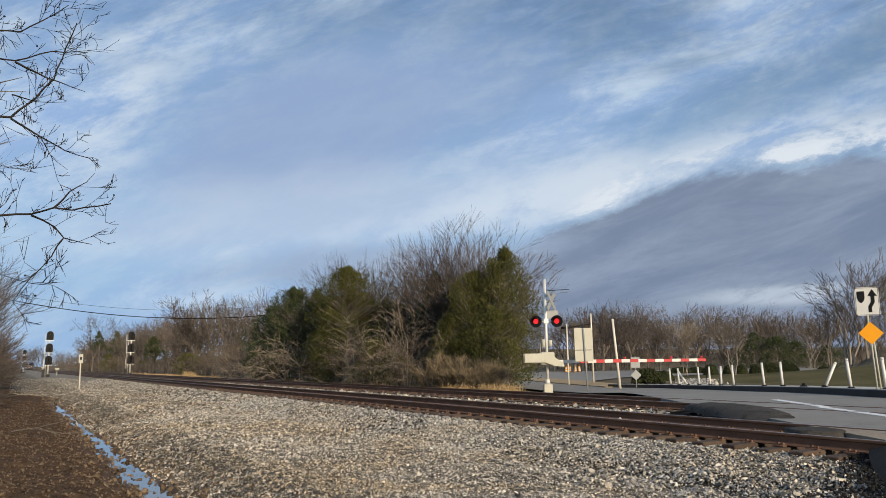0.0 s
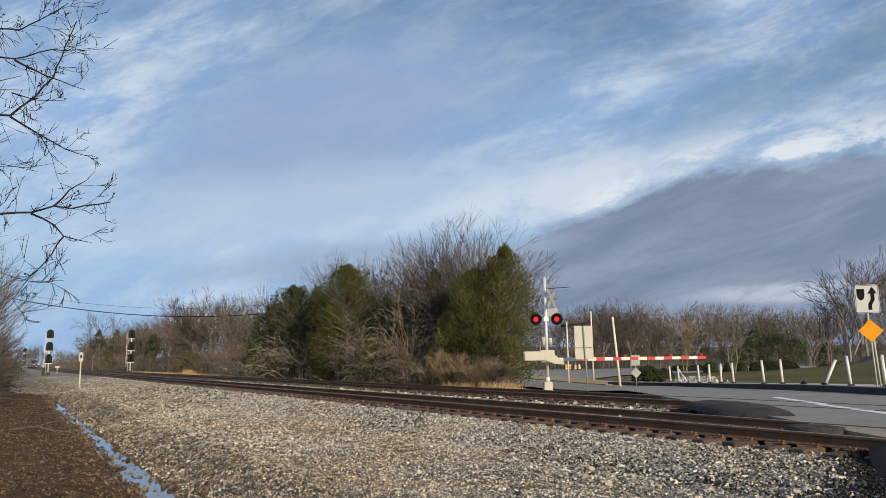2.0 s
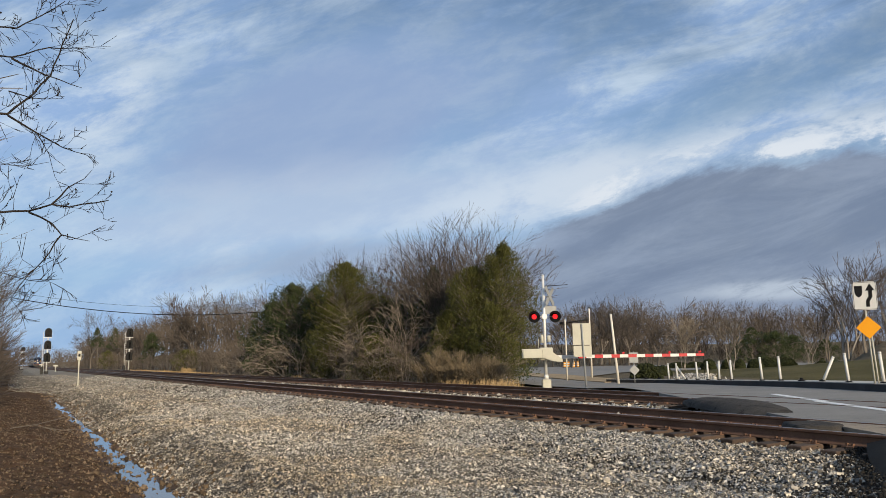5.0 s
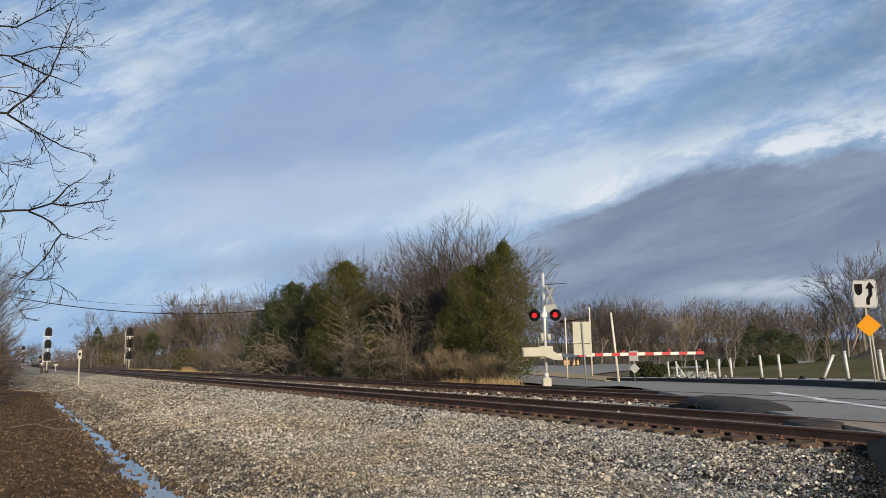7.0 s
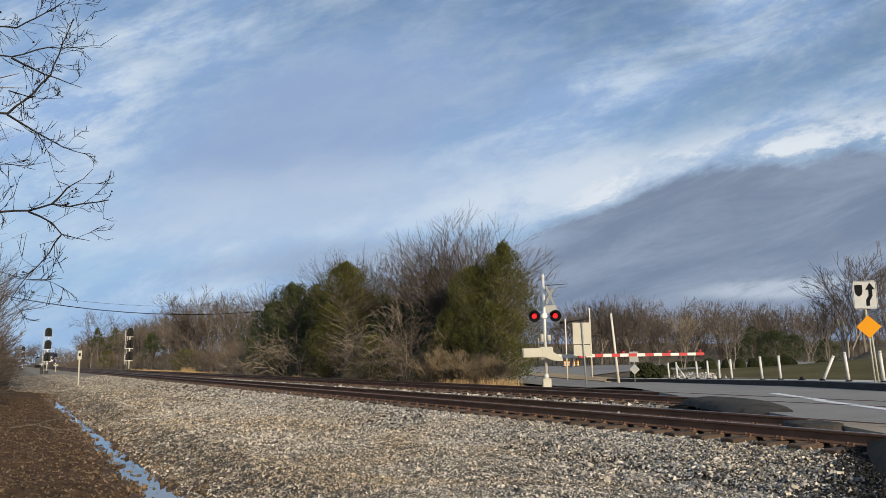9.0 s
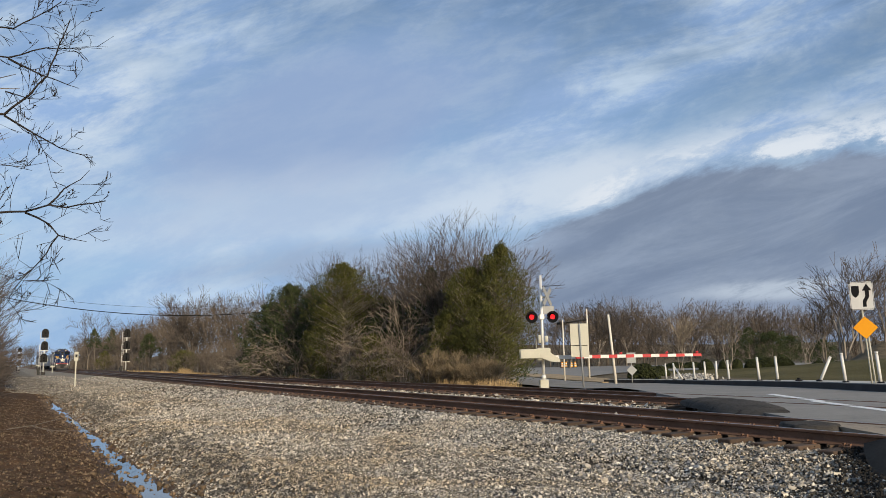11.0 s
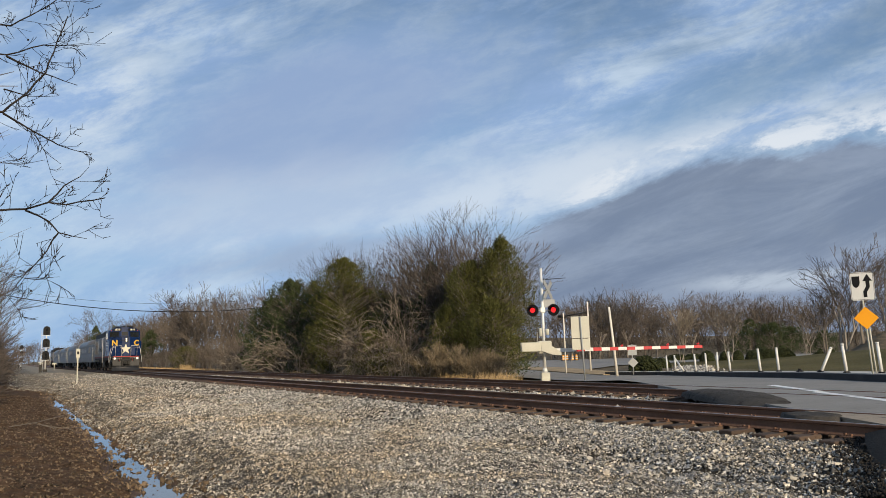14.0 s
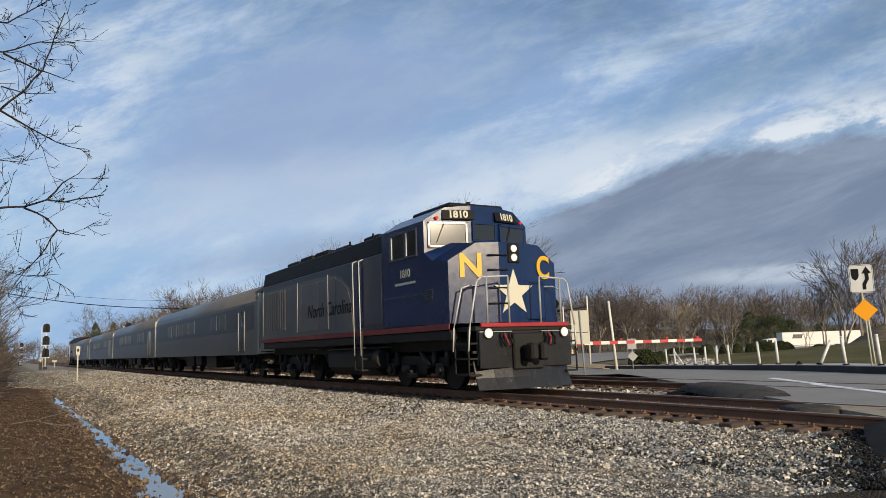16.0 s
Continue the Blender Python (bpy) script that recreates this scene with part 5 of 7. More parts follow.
    skin(bm, [[(x, y + 0.25 * abs(x) ** 2 / 1.7 - 0.30, z) for x in (-1.32, -0.9, -0.45, 0.0, 0.45, 0.9, 1.32)] + [(x, y + 0.25 * abs(x) ** 2 / 1.7 - 0.26, z) for x in (1.32, 0.9, 0.45, 0.0, -0.45, -0.9, -1.32)] for y, z in ((-0.36, 0.08), (-0.24, 0.34), (-0.14, 0.66), (-0.14, 0.74))])
    part("snow_plough", bm, M_PLOUGH, L, "scraped dark steel plough blade")
    for s in (-1, 1):
        bm = bmesh.new()
        a, b = sorted((s * 0.42, s * 1.30))
        box(bm, a, b, -0.45, -0.40, 0.55, 1.36, 0.015)
        part("plough_wing", bm, M_PLOUGH, L)
        part("plough_ledge", box(bmesh.new(), a, b, -0.47, -0.40, 1.362, 1.385, 0.004), M_GREYSIGN, L, "pale top edge")
        bm = bmesh.new()
        for z in (0.42, 0.78, 1.12):
            box(bm, min(s * 1.2, s * 1.55), max(s * 1.2, s * 1.55), -0.36, 0.25, z - 0.02, z + 0.02)
        box(bm, min(s * 1.52, s * 1.55), max(s * 1.52, s * 1.55), -0.36, -0.33, 0.4, 1.45)
        box(bm, min(s * 1.52, s * 1.55), max(s * 1.52, s * 1.55), 0.22, 0.25, 0.4, 1.45)
        part("corner_steps", bm, M_STEEL_DARK, L)
        tube_part("corner_handrail", [(s * 1.54, -0.36, 0.95), (s * 1.50, -0.38, 1.5), (s * 1.30, -0.42, 2.52), (s * 1.18, -0.43, 2.62), (s * 0.45, -0.43, 2.66)], 0.020, M_RAILING, L, "bright bent handrail")
        tube_part("corner_handrail", [(s * 1.58, 0.25, 0.95), (s * 1.57, 0.2, 1.5), (s * 1.42, 0.05, 2.40), (s * 1.2, 0.02, 2.47), (s * 0.95, 0.05, 2.47)], 0.019, M_RAILING, L)
        for x in (0.45, 1.05):
            tube_part("stanchion", [(s * x, -0.43, 1.55), (s * x, -0.43, 2.64)], 0.024, M_GREYSIGN, L)
        dl = part("ditch_light_housing", rod(bmesh.new(), (s * 1.08, -0.36, 1.34), (s * 1.08, -0.50, 1.34), 0.12, 0.13, 14), M_STEEL_DARK, L)
        part("ditch_light", rod(bmesh.new(), (s * 1.08, -0.502, 1.34), (s * 1.08, -0.520, 1.34), 0.066, 0.052, 14), M_LAMP, dl, "lit ditch light")
        part("rim", rod(bmesh.new(), (s * 1.08, -0.500, 1.34), (s * 1.08, -0.508, 1.34), 0.112, 0.108, 18), M_SILVER, dl)
        for i in range(3):
            tube_part("air_hose", [(s * (0.5 + 0.12 * i), -0.42, 1.36), (s * (0.52 + 0.12 * i), -0.55, 1.22), (s * (0.46 + 0.12 * i), -0.58, 1.05)], 0.028, M_DULLRED if i == 1 else M_BLACK, L)
    bm = bmesh.new()
    box(bm, -0.20, 0.20, -0.80, -0.30, 0.72, 1.06, 0.05)
    box(bm, -0.27, -0.08, -1.02, -0.72, 0.70, 1.10, 0.05)
    box(bm, 0.06, 0.26, -0.95, -0.72, 0.70, 1.10, 0.05)
    part("coupler", bm, M_STEEL_DARK, L)
    part("coupler_pocket", box(bmesh.new(), -0.42, 0.42, -0.52, -0.38, 0.50, 1.34, 0.03), M_STEEL_DARK, L)
    # underframe, tank, bogies
    bm = bmesh.new()
    prism(bm, [(-1.40, 0.95), (-1.40, 0.55), (-1.15, 0.32), (1.15, 0.32), (1.40, 0.55), (1.40, 0.95), (1.2, 1.2), (-1.2, 1.2)], "y", 5.0, 8.6)
    part("fuel_tank", bm, M_STEEL_DARK, L, "grimy black fuel tank")
    for s in (-1, 1):
        part("air_reservoir", rod(bmesh.new(), (s * 1.25, 4.55, 0.80), (s * 1.25, 4.95, 0.80), 0.28, 0.28, 14), M_STEEL_DARK, L)
    part("underframe", box(bmesh.new(), -1.1, 1.1, 0.3, 15.4, 0.95, 1.5, 0.02), M_STEEL_DARK, L)
    bogie(L, 2.9)
    bogie(L, 12.6)
    for z in (0.42, 0.78, 1.12):
        for s in (-1, 1):
            part("rear_step", box(bmesh.new(), min(s * 1.2, s * 1.55), max(s * 1.2, s * 1.55), 15.2, 15.75, z - 0.02, z + 0.02), M_STEEL_DARK, L)
    return L


def coach(label):
    C = thing("passenger_coach", (0.7525, 0, 0), label, "railway coach", "coaches of the train")
    H, n = 1.52, 25.5
    outline = [(-H, 1.02), (H, 1.02), (H, 3.25), (H - 0.05, 3.50), (H - 0.22, 3.75), (H - 0.55, 3.97), (0.5, 4.08), (-0.5, 4.08), (-H + 0.55, 3.97), (-H + 0.22, 3.75), (-H + 0.05, 3.50), (-H, 3.25)]
    bm = bmesh.new()
    skin(bm, [[(x, y, z) for x, z in outline] for y in (0.12, n)])
    for f in bm.faces:
        if abs(f.normal.y) < 0.5 and f.calc_center_median().z > 3.3:
            f.smooth = True
    part("body", bm, M_CARGREY, C, "dull silver grey body")
    for s in (-1, 1):
        a, b = sorted((s * H, s * (H + 0.008)))
        part("side_band", box(bmesh.new(), a, b, 0.6, n - 0.5, 2.05, 3.12), M_STRIPE, C, "dark blue-grey window band")
        for i in range(9):
            y = 5.6 + 1.75 * i
            if i in (2, 3) :
                continue
            win = part("window", box(bmesh.new(), min(s * (H + 0.009), s * (H + 0.016)), max(s * (H + 0.009), s * (H + 0.016)), y, y + 1.15, 2.30, 2.95, 0.003), M_COACHGLASS, C)
            rim = bmesh.new()
            c, d = sorted((s * (H + 0.009), s * (H + 0.028)))
            box(rim, c, d, y - 0.04, y, 2.26, 2.99)
            box(rim, c, d, y + 1.15, y + 1.19, 2.26, 2.99)
            box(rim, c, d, y, y + 1.15, 2.95, 2.99)
            box(rim, c, d, y, y + 1.15, 2.26, 2.30)
            part("frame", rim, M_STRIPE, win)
        for y in (2.1,):
            door = part("door", box(bmesh.new(), min(s * (H - 0.03), s * (H + 0.012)), max(s * (H - 0.03), s * (H + 0.012)), y, y + 0.78, 1.1, 3.2, 0.005), M_STRIPE, C, "recessed dark door")
            part("door_window", box(bmesh.new(), min(s * H, s * (H + 0.016)), max(s * H, s * (H + 0.016)), y + 0.18, y + 0.6, 2.25, 2.95), M_GLASS, door)
            for e in (-0.10, 0.88):
                tube_part("handrail", [(s * (H + 0.05), y + e, 1.2), (s * (H + 0.05), y + e, 2.9)], 0.02, M_GREYSIGN, C)
        for i in range(4):
            a2, b2 = sorted((s * H, s * (H + 0.012)))
            part("moulding", box(bmesh.new(), a2, b2, 0.4, n - 0.3, 1.25 + 0.18 * i, 1.28 + 0.18 * i), M_CARGREY, C)
    for y0, y1 in ((-0.12, 0.12), (n, n + 0.2)):
        part("diaphragm", box(bmesh.new(), -0.62, 0.62, y0, y1, 1.1, 3.5, 0.04), M_STEEL_DARK, C)
    for s in (-1, 1):
        # cream colour on the front end stands in for sunlight on it
        part("sunlit_end_plate", box(bmesh.new(), min(s * 0.7, s * H), max(s * 0.7, s * H), 0.05, 0.119, 1.05, 3.55, 0.01), M_CREAM, C, "end plate coloured pale as if sunlit")
        tube_part("end_handrail", [(s * (H - 0.05), 0.0, 1.3), (s * (H - 0.05), 0.0, 3.2)], 0.02, M_GREYSIGN, C)
    for x0, x1, y0, y1, z0 in ((-1.25, -0.3, 8.5, 10.8, 0.42), (0.3, 1.25, 8.0, 11.0, 0.42), (-1.25, -0.4, 12.0, 13.4, 0.5), (-1.2, 1.2, 14.2, 16.4, 0.45), (0.4, 1.25, 11.6, 13.2, 0.4)):
        part("equipment_box", box(bmesh.new(), x0, x1, y0, y1, z0, 1.02, 0.03), M_STEEL_DARK, C)
    part("underframe", box(bmesh.new(), -0.9, 0.9, 0.3, n - 0.3, 0.82, 1.03), M_STEEL_DARK, C)
    for y in (7.2, 13.8, 17.0):
        part("roof_vent", box(bmesh.new(), -0.25, 0.25, y, y + 0.5, 4.05, 4.16, 0.03), M_CARGREY, C)
    bogie(C, 3.3, 2.6, 0.46)
    bogie(C, n - 3.2, 2.6, 0.46)
    return C


MOVES = []


def build_train():
    loco = locomotive("blue diesel locomotive with a cream star and lit headlights")
    MOVES.append((loco, 0.0))
    first = coach("dull silver passenger coach with a dark window band")
    MOVES.append((first, 16.25))
    for i in range(1, 4):
        c = copy_thing(first, first.matrix_basis.copy())
        MOVES.append((c, 16.25 + 25.9 * i))
    rear = copy_thing(loco, loco.matrix_basis @ pose(0, 0, 0, 0, 0, 180))
    tagged(rear, "dark blue diesel locomotive coupled to the rear of the train")
    MOVES.append((rear, 16.25 + 25.9 * 4 + 16.2))


build_train()


# ---- lorry ----
def build_lorry():
    T = thing("lorry", (0, 0, 0), "white articulated lorry with a long plain white trailer", "lorry")
    # x runs back from the bumper
    bm = bmesh.new()
    prism(bm, [(0.0, 0.55), (0.05, 1.35), (0.35, 1.55), (1.75, 1.75), (1.80, 1.80), (2.15, 2.75), (4.0, 2.95), (4.0, 0.6)], "y", -1.15, 1.15)
    bmesh.ops.bevel(bm, geom=[e for e in bm.edges if abs(e.verts[0].co.y - e.verts[1].co.y) < 0.01], offset=0.08, segments=2, affect="EDGES")
    part("cab", bm, M_WHITE, T, "white bonneted cab")
    for s in (-1, 1):
        part("cab_window", prism(bmesh.new(), [(2.05, 1.9), (2.28, 2.6), (3.1, 2.6), (3.1, 1.9)], "y", min(s * 1.15, s * 1.165), max(s * 1.15, s * 1.165)), M_GLASS, T)
        part("headlamp", box(bmesh.new(), -0.02, 0.15, min(s * 0.75, s * 1.1), max(s * 0.75, s * 1.1), 0.95, 1.2, 0.02), M_GLASS, T)
    part("windscreen", prism(bmesh.new(), [(1.82, 1.86), (2.12, 2.66), (2.10, 2.68), (1.79, 1.88)], "y", -1.0, 1.0), M_GLASS, T)
    part("chassis", box(bmesh.new(), 0.6, 8.5, -0.5, 0.5, 0.6, 0.95), M_BLACK, T)
    tr = bmesh.new()
    box(tr, 5.1, 21.2, -1.29, 1.29, 1.15, 3.98, 0.03)
    tr_ob = part("trailer_box", tr, M_WHITE, T, "white box trailer")
    for s in (-1, 1):
        a, b = sorted((s * 1.29, s * 1.30))
        part("logo_panel", prism(bmesh.new(), [(7.0, 2.75), (7.3, 3.55), (9.2, 3.55), (8.9, 2.75)], "y", a, b), M_STRIPE, tr_ob, "blue slanted logo panel")
        part("skirt_line", box(bmesh.new(), 5.3, 21.0, a, b, 1.35, 1.45), M_STRIPE, tr_ob)
    part("front_gap", box(bmesh.new(), 4.0, 5.1, -0.9, 0.9, 0.95, 2.4, 0.05), M_BLACK, T)
    for x in (1.2, 6.4, 7.7, 18.3, 19.6):
        for s in (-1, 1):
            w = part("wheel", rod(bmesh.new(), (x, s * 0.85, 0.5), (x, s * 1.2, 0.5), 0.5, 0.5, 18), M_BLACK, T)
            part("rim", rod(bmesh.new(), (x, s * 1.2, 0.5), (x, s * 1.22, 0.5), 0.27, 0.2, 12), M_GREYSIGN, w)
    return T


LORRY = build_lorry()


# ---- plants ----
def tubes(segs, sides=3):
    """Tapered tubes from rows of x0 y0 z0 x1 y1 z1 r0 r1."""
    s = np.asarray(segs, np.float32)
    p, q, r0, r1 = s[:, 0:3], s[:, 3:6], s[:, 6:7], s[:, 7:8]
    d = q - p
    d /= np.maximum(np.linalg.norm(d, axis=1, keepdims=True), 1e-6)
    ref = np.where(np.abs(d[:, 2:3]) > 0.9, np.array([[1.0, 0, 0]], np.float32), np.array([[0, 0, 1.0]], np.float32))
    u = np.cross(d, ref)
    u /= np.maximum(np.linalg.norm(u, axis=1, keepdims=True), 1e-6)
    w = np.cross(d, u)
    rings = []
    for c, r in ((p, r0), (q, r1)):
        for i in range(sides):
            a = 2 * math.pi * i / sides
            rings.append(c + r * (u * math.cos(a) + w * math.sin(a)))
    v = np.stack(rings, 1).reshape(-1, 3)
    base = (np.arange(len(s)) * 2 * sides)[:, None]
    faces = np.concatenate([base + np.array([[i, (i + 1) % sides, sides + (i + 1) % sides, sides + i]]) for i in range(sides)], 0)
    return v, faces


def ribbons(segs):
    """The finest twigs, two facets each."""
    s = np.asarray(segs, np.float32)
    p, q, r0 = s[:, 0:3], s[:, 3:6], s[:, 6:7]
    d = q - p
    d /= np.maximum(np.linalg.norm(d, axis=1, keepdims=True), 1e-6)
    u = np.cross(d, np.array([[0.494, 0.8695, 0.05]], np.float32))
    u /= np.maximum(np.linalg.norm(u, axis=1, keepdims=True), 1e-6)
    v = np.stack([p - u * r0, p + u * r0, q + u * r0 * 0.5, q - u * r0 * 0.5], 1).reshape(-1, 3)
    return v, np.arange(len(v)).reshape(-1, 4)


def wood_mesh(segs, fine=1):
    """Tubes for limbs, ribbons for the finest twigs."""
    a, b = segs[segs[:, 8] >= fine], segs[segs[:, 8] < fine]
    v, f = tubes(a, 3)
    w, g = ribbons(b)
    return np.concatenate([v, w]), np.concatenate([f, g + len(v)])


def turned(rng, d, lo, hi):
    """d leaned by an angle between lo and hi degrees, to any side."""
    axis = d.orthogonal().normalized()
    axis.rotate(Matrix.Rotation(rng.uniform(0, 2 * math.pi), 3, d))
    out = d.copy()
    out.rotate(Matrix.Rotation(radians(rng.uniform(lo, hi)), 3, axis))
    return out


def grow(rng, out, p, d, length, r, level, kids, lift=0.12, wiggle=10, lean=(22, 52), tip=0.35):
    """Adds a limb and its side shoots to out, level by level."""
    n = {4: 7, 3: 4, 2: 3, 1: 2, 0: 1}[min(level, 4)]
    pts, ways = [p.copy()], []
    for i in range(n):
        d = turned(rng, d, 0, wiggle)
        d.z += lift * (0.5 if level > 3 else 1.0) / n
        d.normalize()
        q = pts[-1] + d * (length / n)
        ra, rb = r * (1 - (1 - tip) * i / n), r * (1 - (1 - tip) * (i + 1) / n)
        out.append((*pts[-1], *q, ra, rb, level))
        pts.append(q)
        ways.append(d.copy())
    if level == 0:
        return
    k = kids[len(kids) - level]
    for j in range(k):
        t = rng.uniform(0.28 if level == len(kids) else 0.15, 1.0) * n
        i = min(n - 1, int(t))
        start = pts[i].lerp(pts[i + 1], t - i)
        frac = t / n
        grow(rng, out, start, turned(rng, ways[i], *lean), length * rng.uniform(0.42, 0.66) * (1.15 - 0.45 * frac), max(0.006, r * (1 - 0.6 * frac) * rng.uniform(0.40, 0.6)), level - 1, kids, lift, wiggle, lean, tip)


def bare_tree(name, segs, at, bark, twig, label, category="tree", group="", turn=0.0):
    t = thing(name, at, label, category, group)
    t.rotation_euler = (0, 0, turn)
    top = segs[:, 8].max()
    v, f = tubes(segs[segs[:, 8] >= max(2, top - 1)], 4)
    mesh_of("trunk", v, f, bark, t, smooth=True)
    v, f = wood_mesh(segs[segs[:, 8] < max(2, top - 1)])
    mesh_of("crown", v, f, twig, t)
    return t


OCTA = np.array([(1, 0, 0), (0, 1, 0), (-1, 0, 0), (0, -1, 0), (0, 0, 1), (0, 0, -1)], np.float32)
OCTF = np.array([(0, 1, 4), (1, 2, 4), (2, 3, 4), (3, 0, 4), (1, 0, 5), (2, 1, 5), (3, 2, 5), (0, 3, 5)], np.int32)


TETA = np.array([(1, 1, 1), (-1, -1, 1), (-1, 1, -1), (1, -1, -1)], np.float32) * 0.75
TETF = np.array([(0, 2, 1), (0, 1, 3), (0, 3, 2), (1, 2, 3)], np.int32)


# a broken stone: four facets to an off-centre peak, open below where it lies
CHIP = np.array([(1, -0.7, -0.5), (0.7, 0.9, -0.6), (-0.8, 0.8, -0.5), (-0.9, -0.8, -0.6), (0.15, -0.1, 0.9)], np.float32)
CHIPF = np.array([(0, 1, 4), (1, 2, 4), (2, 3, 4), (3, 0, 4)], np.int32)


def lumps(centres, sizes, rng, jag=0.3, small=False, chip=False):
    """Small faceted pieces at the centres, each with its own size, turn and shape."""
    n = len(centres)
    form, tris = (TETA, TETF) if small else (CHIP, CHIPF) if chip else (OCTA, OCTF)
    v = form[None] * (1 + rng.uniform(-jag, jag, (n, len(form), 1))) * np.asarray(sizes)[:, None, :]
    q = rng.normal(size=(n, 4)) * (np.array([1.0, 0.5, 0.5, 1.0]) if chip else 1.0)
    q /= np.linalg.norm(q, axis=1, keepdims=True)
    w, x, y, z = q.T
    rot = np.stack([1 - 2 * (y * y + z * z), 2 * (x * y - z * w), 2 * (x * z + y * w), 2 * (x * y + z * w), 1 - 2 * (x * x + z * z), 2 * (y * z - x * w), 2 * (x * z - y * w), 2 * (y * z + x * w), 1 - 2 * (x * x + y * y)], 1).reshape(n, 3, 3)
    v = np.einsum("nij,nkj->nki", rot, v) + np.asarray(centres)[:, None, :]
    f = tris[None] + (np.arange(n) * len(form))[:, None, None]
    return v.reshape(-1, 3), f.reshape(-1, 3)


def sprays(base, way, out, size, rng):
    """Pointed leaf sprays from base along way, each a shallow roof of two facets turned outwards."""
    n = len(base)
    way = way / np.linalg.norm(way, axis=1, keepdims=True)
    side = np.cross(way, out)
    side /= np.maximum(np.linalg.norm(side, axis=1, keepdims=True), 1e-6)
    face = np.cross(side, way)
    k = size[:, None]
    mid = base + way * k * 0.5
    v = np.stack([base + face * k * 0.05, mid + side * k * 0.17, base + way * k + face * k * 0.05, mid - side * k * 0.17], 1).reshape(-1, 3)
    i = (np.arange(n) * 4)[:, None]
    return v, np.concatenate([i + np.array([[0, 1, 2]]), i + np.array([[0, 2, 3]])])


def cedar(seed, at, height, radius, mat, label, shape=0.75, count=6500, low=0.0):
    """An evergreen: trunk, and a crown of small sprays in tufts along rising branches, ragged at its edge."""
    t = thing("cedar_tree", at, label, "tree")
    rng = np.random.default_rng(seed)
    nb = max(100, count // 64)
    hb = low + (1 - low) * rng.uniform(0, 1, nb) ** 0.85
    ang = rng.uniform(0, 2 * np.pi, nb)
    lean = rng.normal(size=2) * 0.03
    # broad lobes make the outline uneven
    lobe = 1 + 0.16 * np.sin(2 * ang + seed) * np.sin(5.0 * hb + seed * 1.7) + 0.10 * np.sin(3 * ang - 9 * hb + seed)
    bulge = np.clip(1.12 * (1 - hb ** (3.4 * shape)), 0.10, 1.1)
    reach = radius * bulge * lobe * rng.choice([0.5, 0.75, 0.9, 1.0, 1.12, 1.28], nb)
    per = count // nb
    cs, ways, outs, segs = [], [], [], [(0, 0, -0.3, 0, 0, height * 0.9, 0.16, 0.03)]
    for h, a, r in zip(hb, ang, reach):
        z0 = h * height * 0.93
        rise = 0.35 + 0.6 * h
        shift = lean * z0
        tuft = np.array([np.cos(a) * r + shift[0], np.sin(a) * r + shift[1], z0 + rise * r * 0.7])
        outward = np.array([np.cos(a), np.sin(a), 0.55])
        d = rng.normal(size=(per, 3))
        d /= np.linalg.norm(d, axis=1, keepdims=True)
        girth = rng.uniform(0.22, 0.44) * max(1.0, radius / 2.2) * (0.55 + 0.45 * bulge.max() * min(1.0, r / max(radius, 0.1) + 0.3))
        p = d * rng.uniform(0.35, 1.0, (per, 1)) ** 0.5 * girth * np.array([1.0, 1.0, 1.35])
        inner = rng.uniform(0, 1, (per, 1)) < 0.22
        p = np.where(inner, p - outward * rng.uniform(0, 1, (per, 1)) * r * 0.55, p)
        cs.append(tuft + p)
        ways.append(d * 0.55 + outward * 0.45 + np.array([0, 0, 0.45]) + rng.normal(size=(per, 3)) * 0.25)
        outs.append(d * 0.7 + outward * 0.6 + rng.normal(size=(per, 3)) * 0.18)
        segs.append((0, 0, z0, *(tuft * np.array([0.9, 0.9, 1])), 0.035, 0.01))
    c = np.concatenate(cs)
    c[:, 2] = np.clip(c[:, 2], 0.05, None)
    v, f = sprays(c, np.concatenate(ways), np.concatenate(outs), rng.uniform(0.09, 0.22, len(c)) * min(2.2, max(0.8, math.sqrt(height * radius * 1100 / count))), rng)
    mesh_of("crown", v, f, mat, t)
    v, f = tubes(np.array(segs), 5)
    mesh_of("trunk", v, f, M_BARK, t)
    return t


def fork(rng, out, p, d, length, r, level, spread, up, thin):
    """A limb that bends upwards, carries a few shoots and forks into two or three."""
    n = 3 if level > 1 else 2
    for i in range(n):
        d = turned(rng, d, 0, 9)
        d.z += up / n
        d.normalize()
        q = p + d * (length / n)
        out.append((*p, *q, max(thin, r * (1 - 0.13 * i)), max(thin, r * (1 - 0.13 * (i + 1))), level))
        p = q
        if level and i and rng.random() < 0.75:
            fork(rng, out, p, turned(rng, d, spread[0], spread[1] * 1.3), length * rng.uniform(0.5, 0.8), max(thin, r * 0.45), max(0, level - 2), spread, up, thin)
    if level == 0:
        return
    for i in range(3 if rng.random() < 0.35 else 2):
        fork(rng, out, p, turned(rng, d, *spread), length * rng.uniform(0.68, 0.95), max(thin, r * rng.uniform(0.55, 0.72)), level - 1, spread, up, thin)


def vase_tree(seed, height, stems=3, levels=6, r=0.10, spread=(8, 26), up=0.12, thin=0.011, first=0.30, open_out=24):
    """A leafless tree whose stems part low and fan out into fine upright twigs."""
    rng = random.Random(seed)
    out = []
    for i in range(stems):
        d = turned(rng, Vector((0, 0, 1)), 2, open_out)
        fork(rng, out, Vector((rng.uniform(-0.25, 0.25), rng.uniform(-0.25, 0.25), -0.3)), d, height * first, r, levels, spread, up, thin)
    a = np.array(out)
    a[:, :6] *= height / a[:, 5].max()
    return a


def gz(x, y):
    return float(ground_z(x, y))


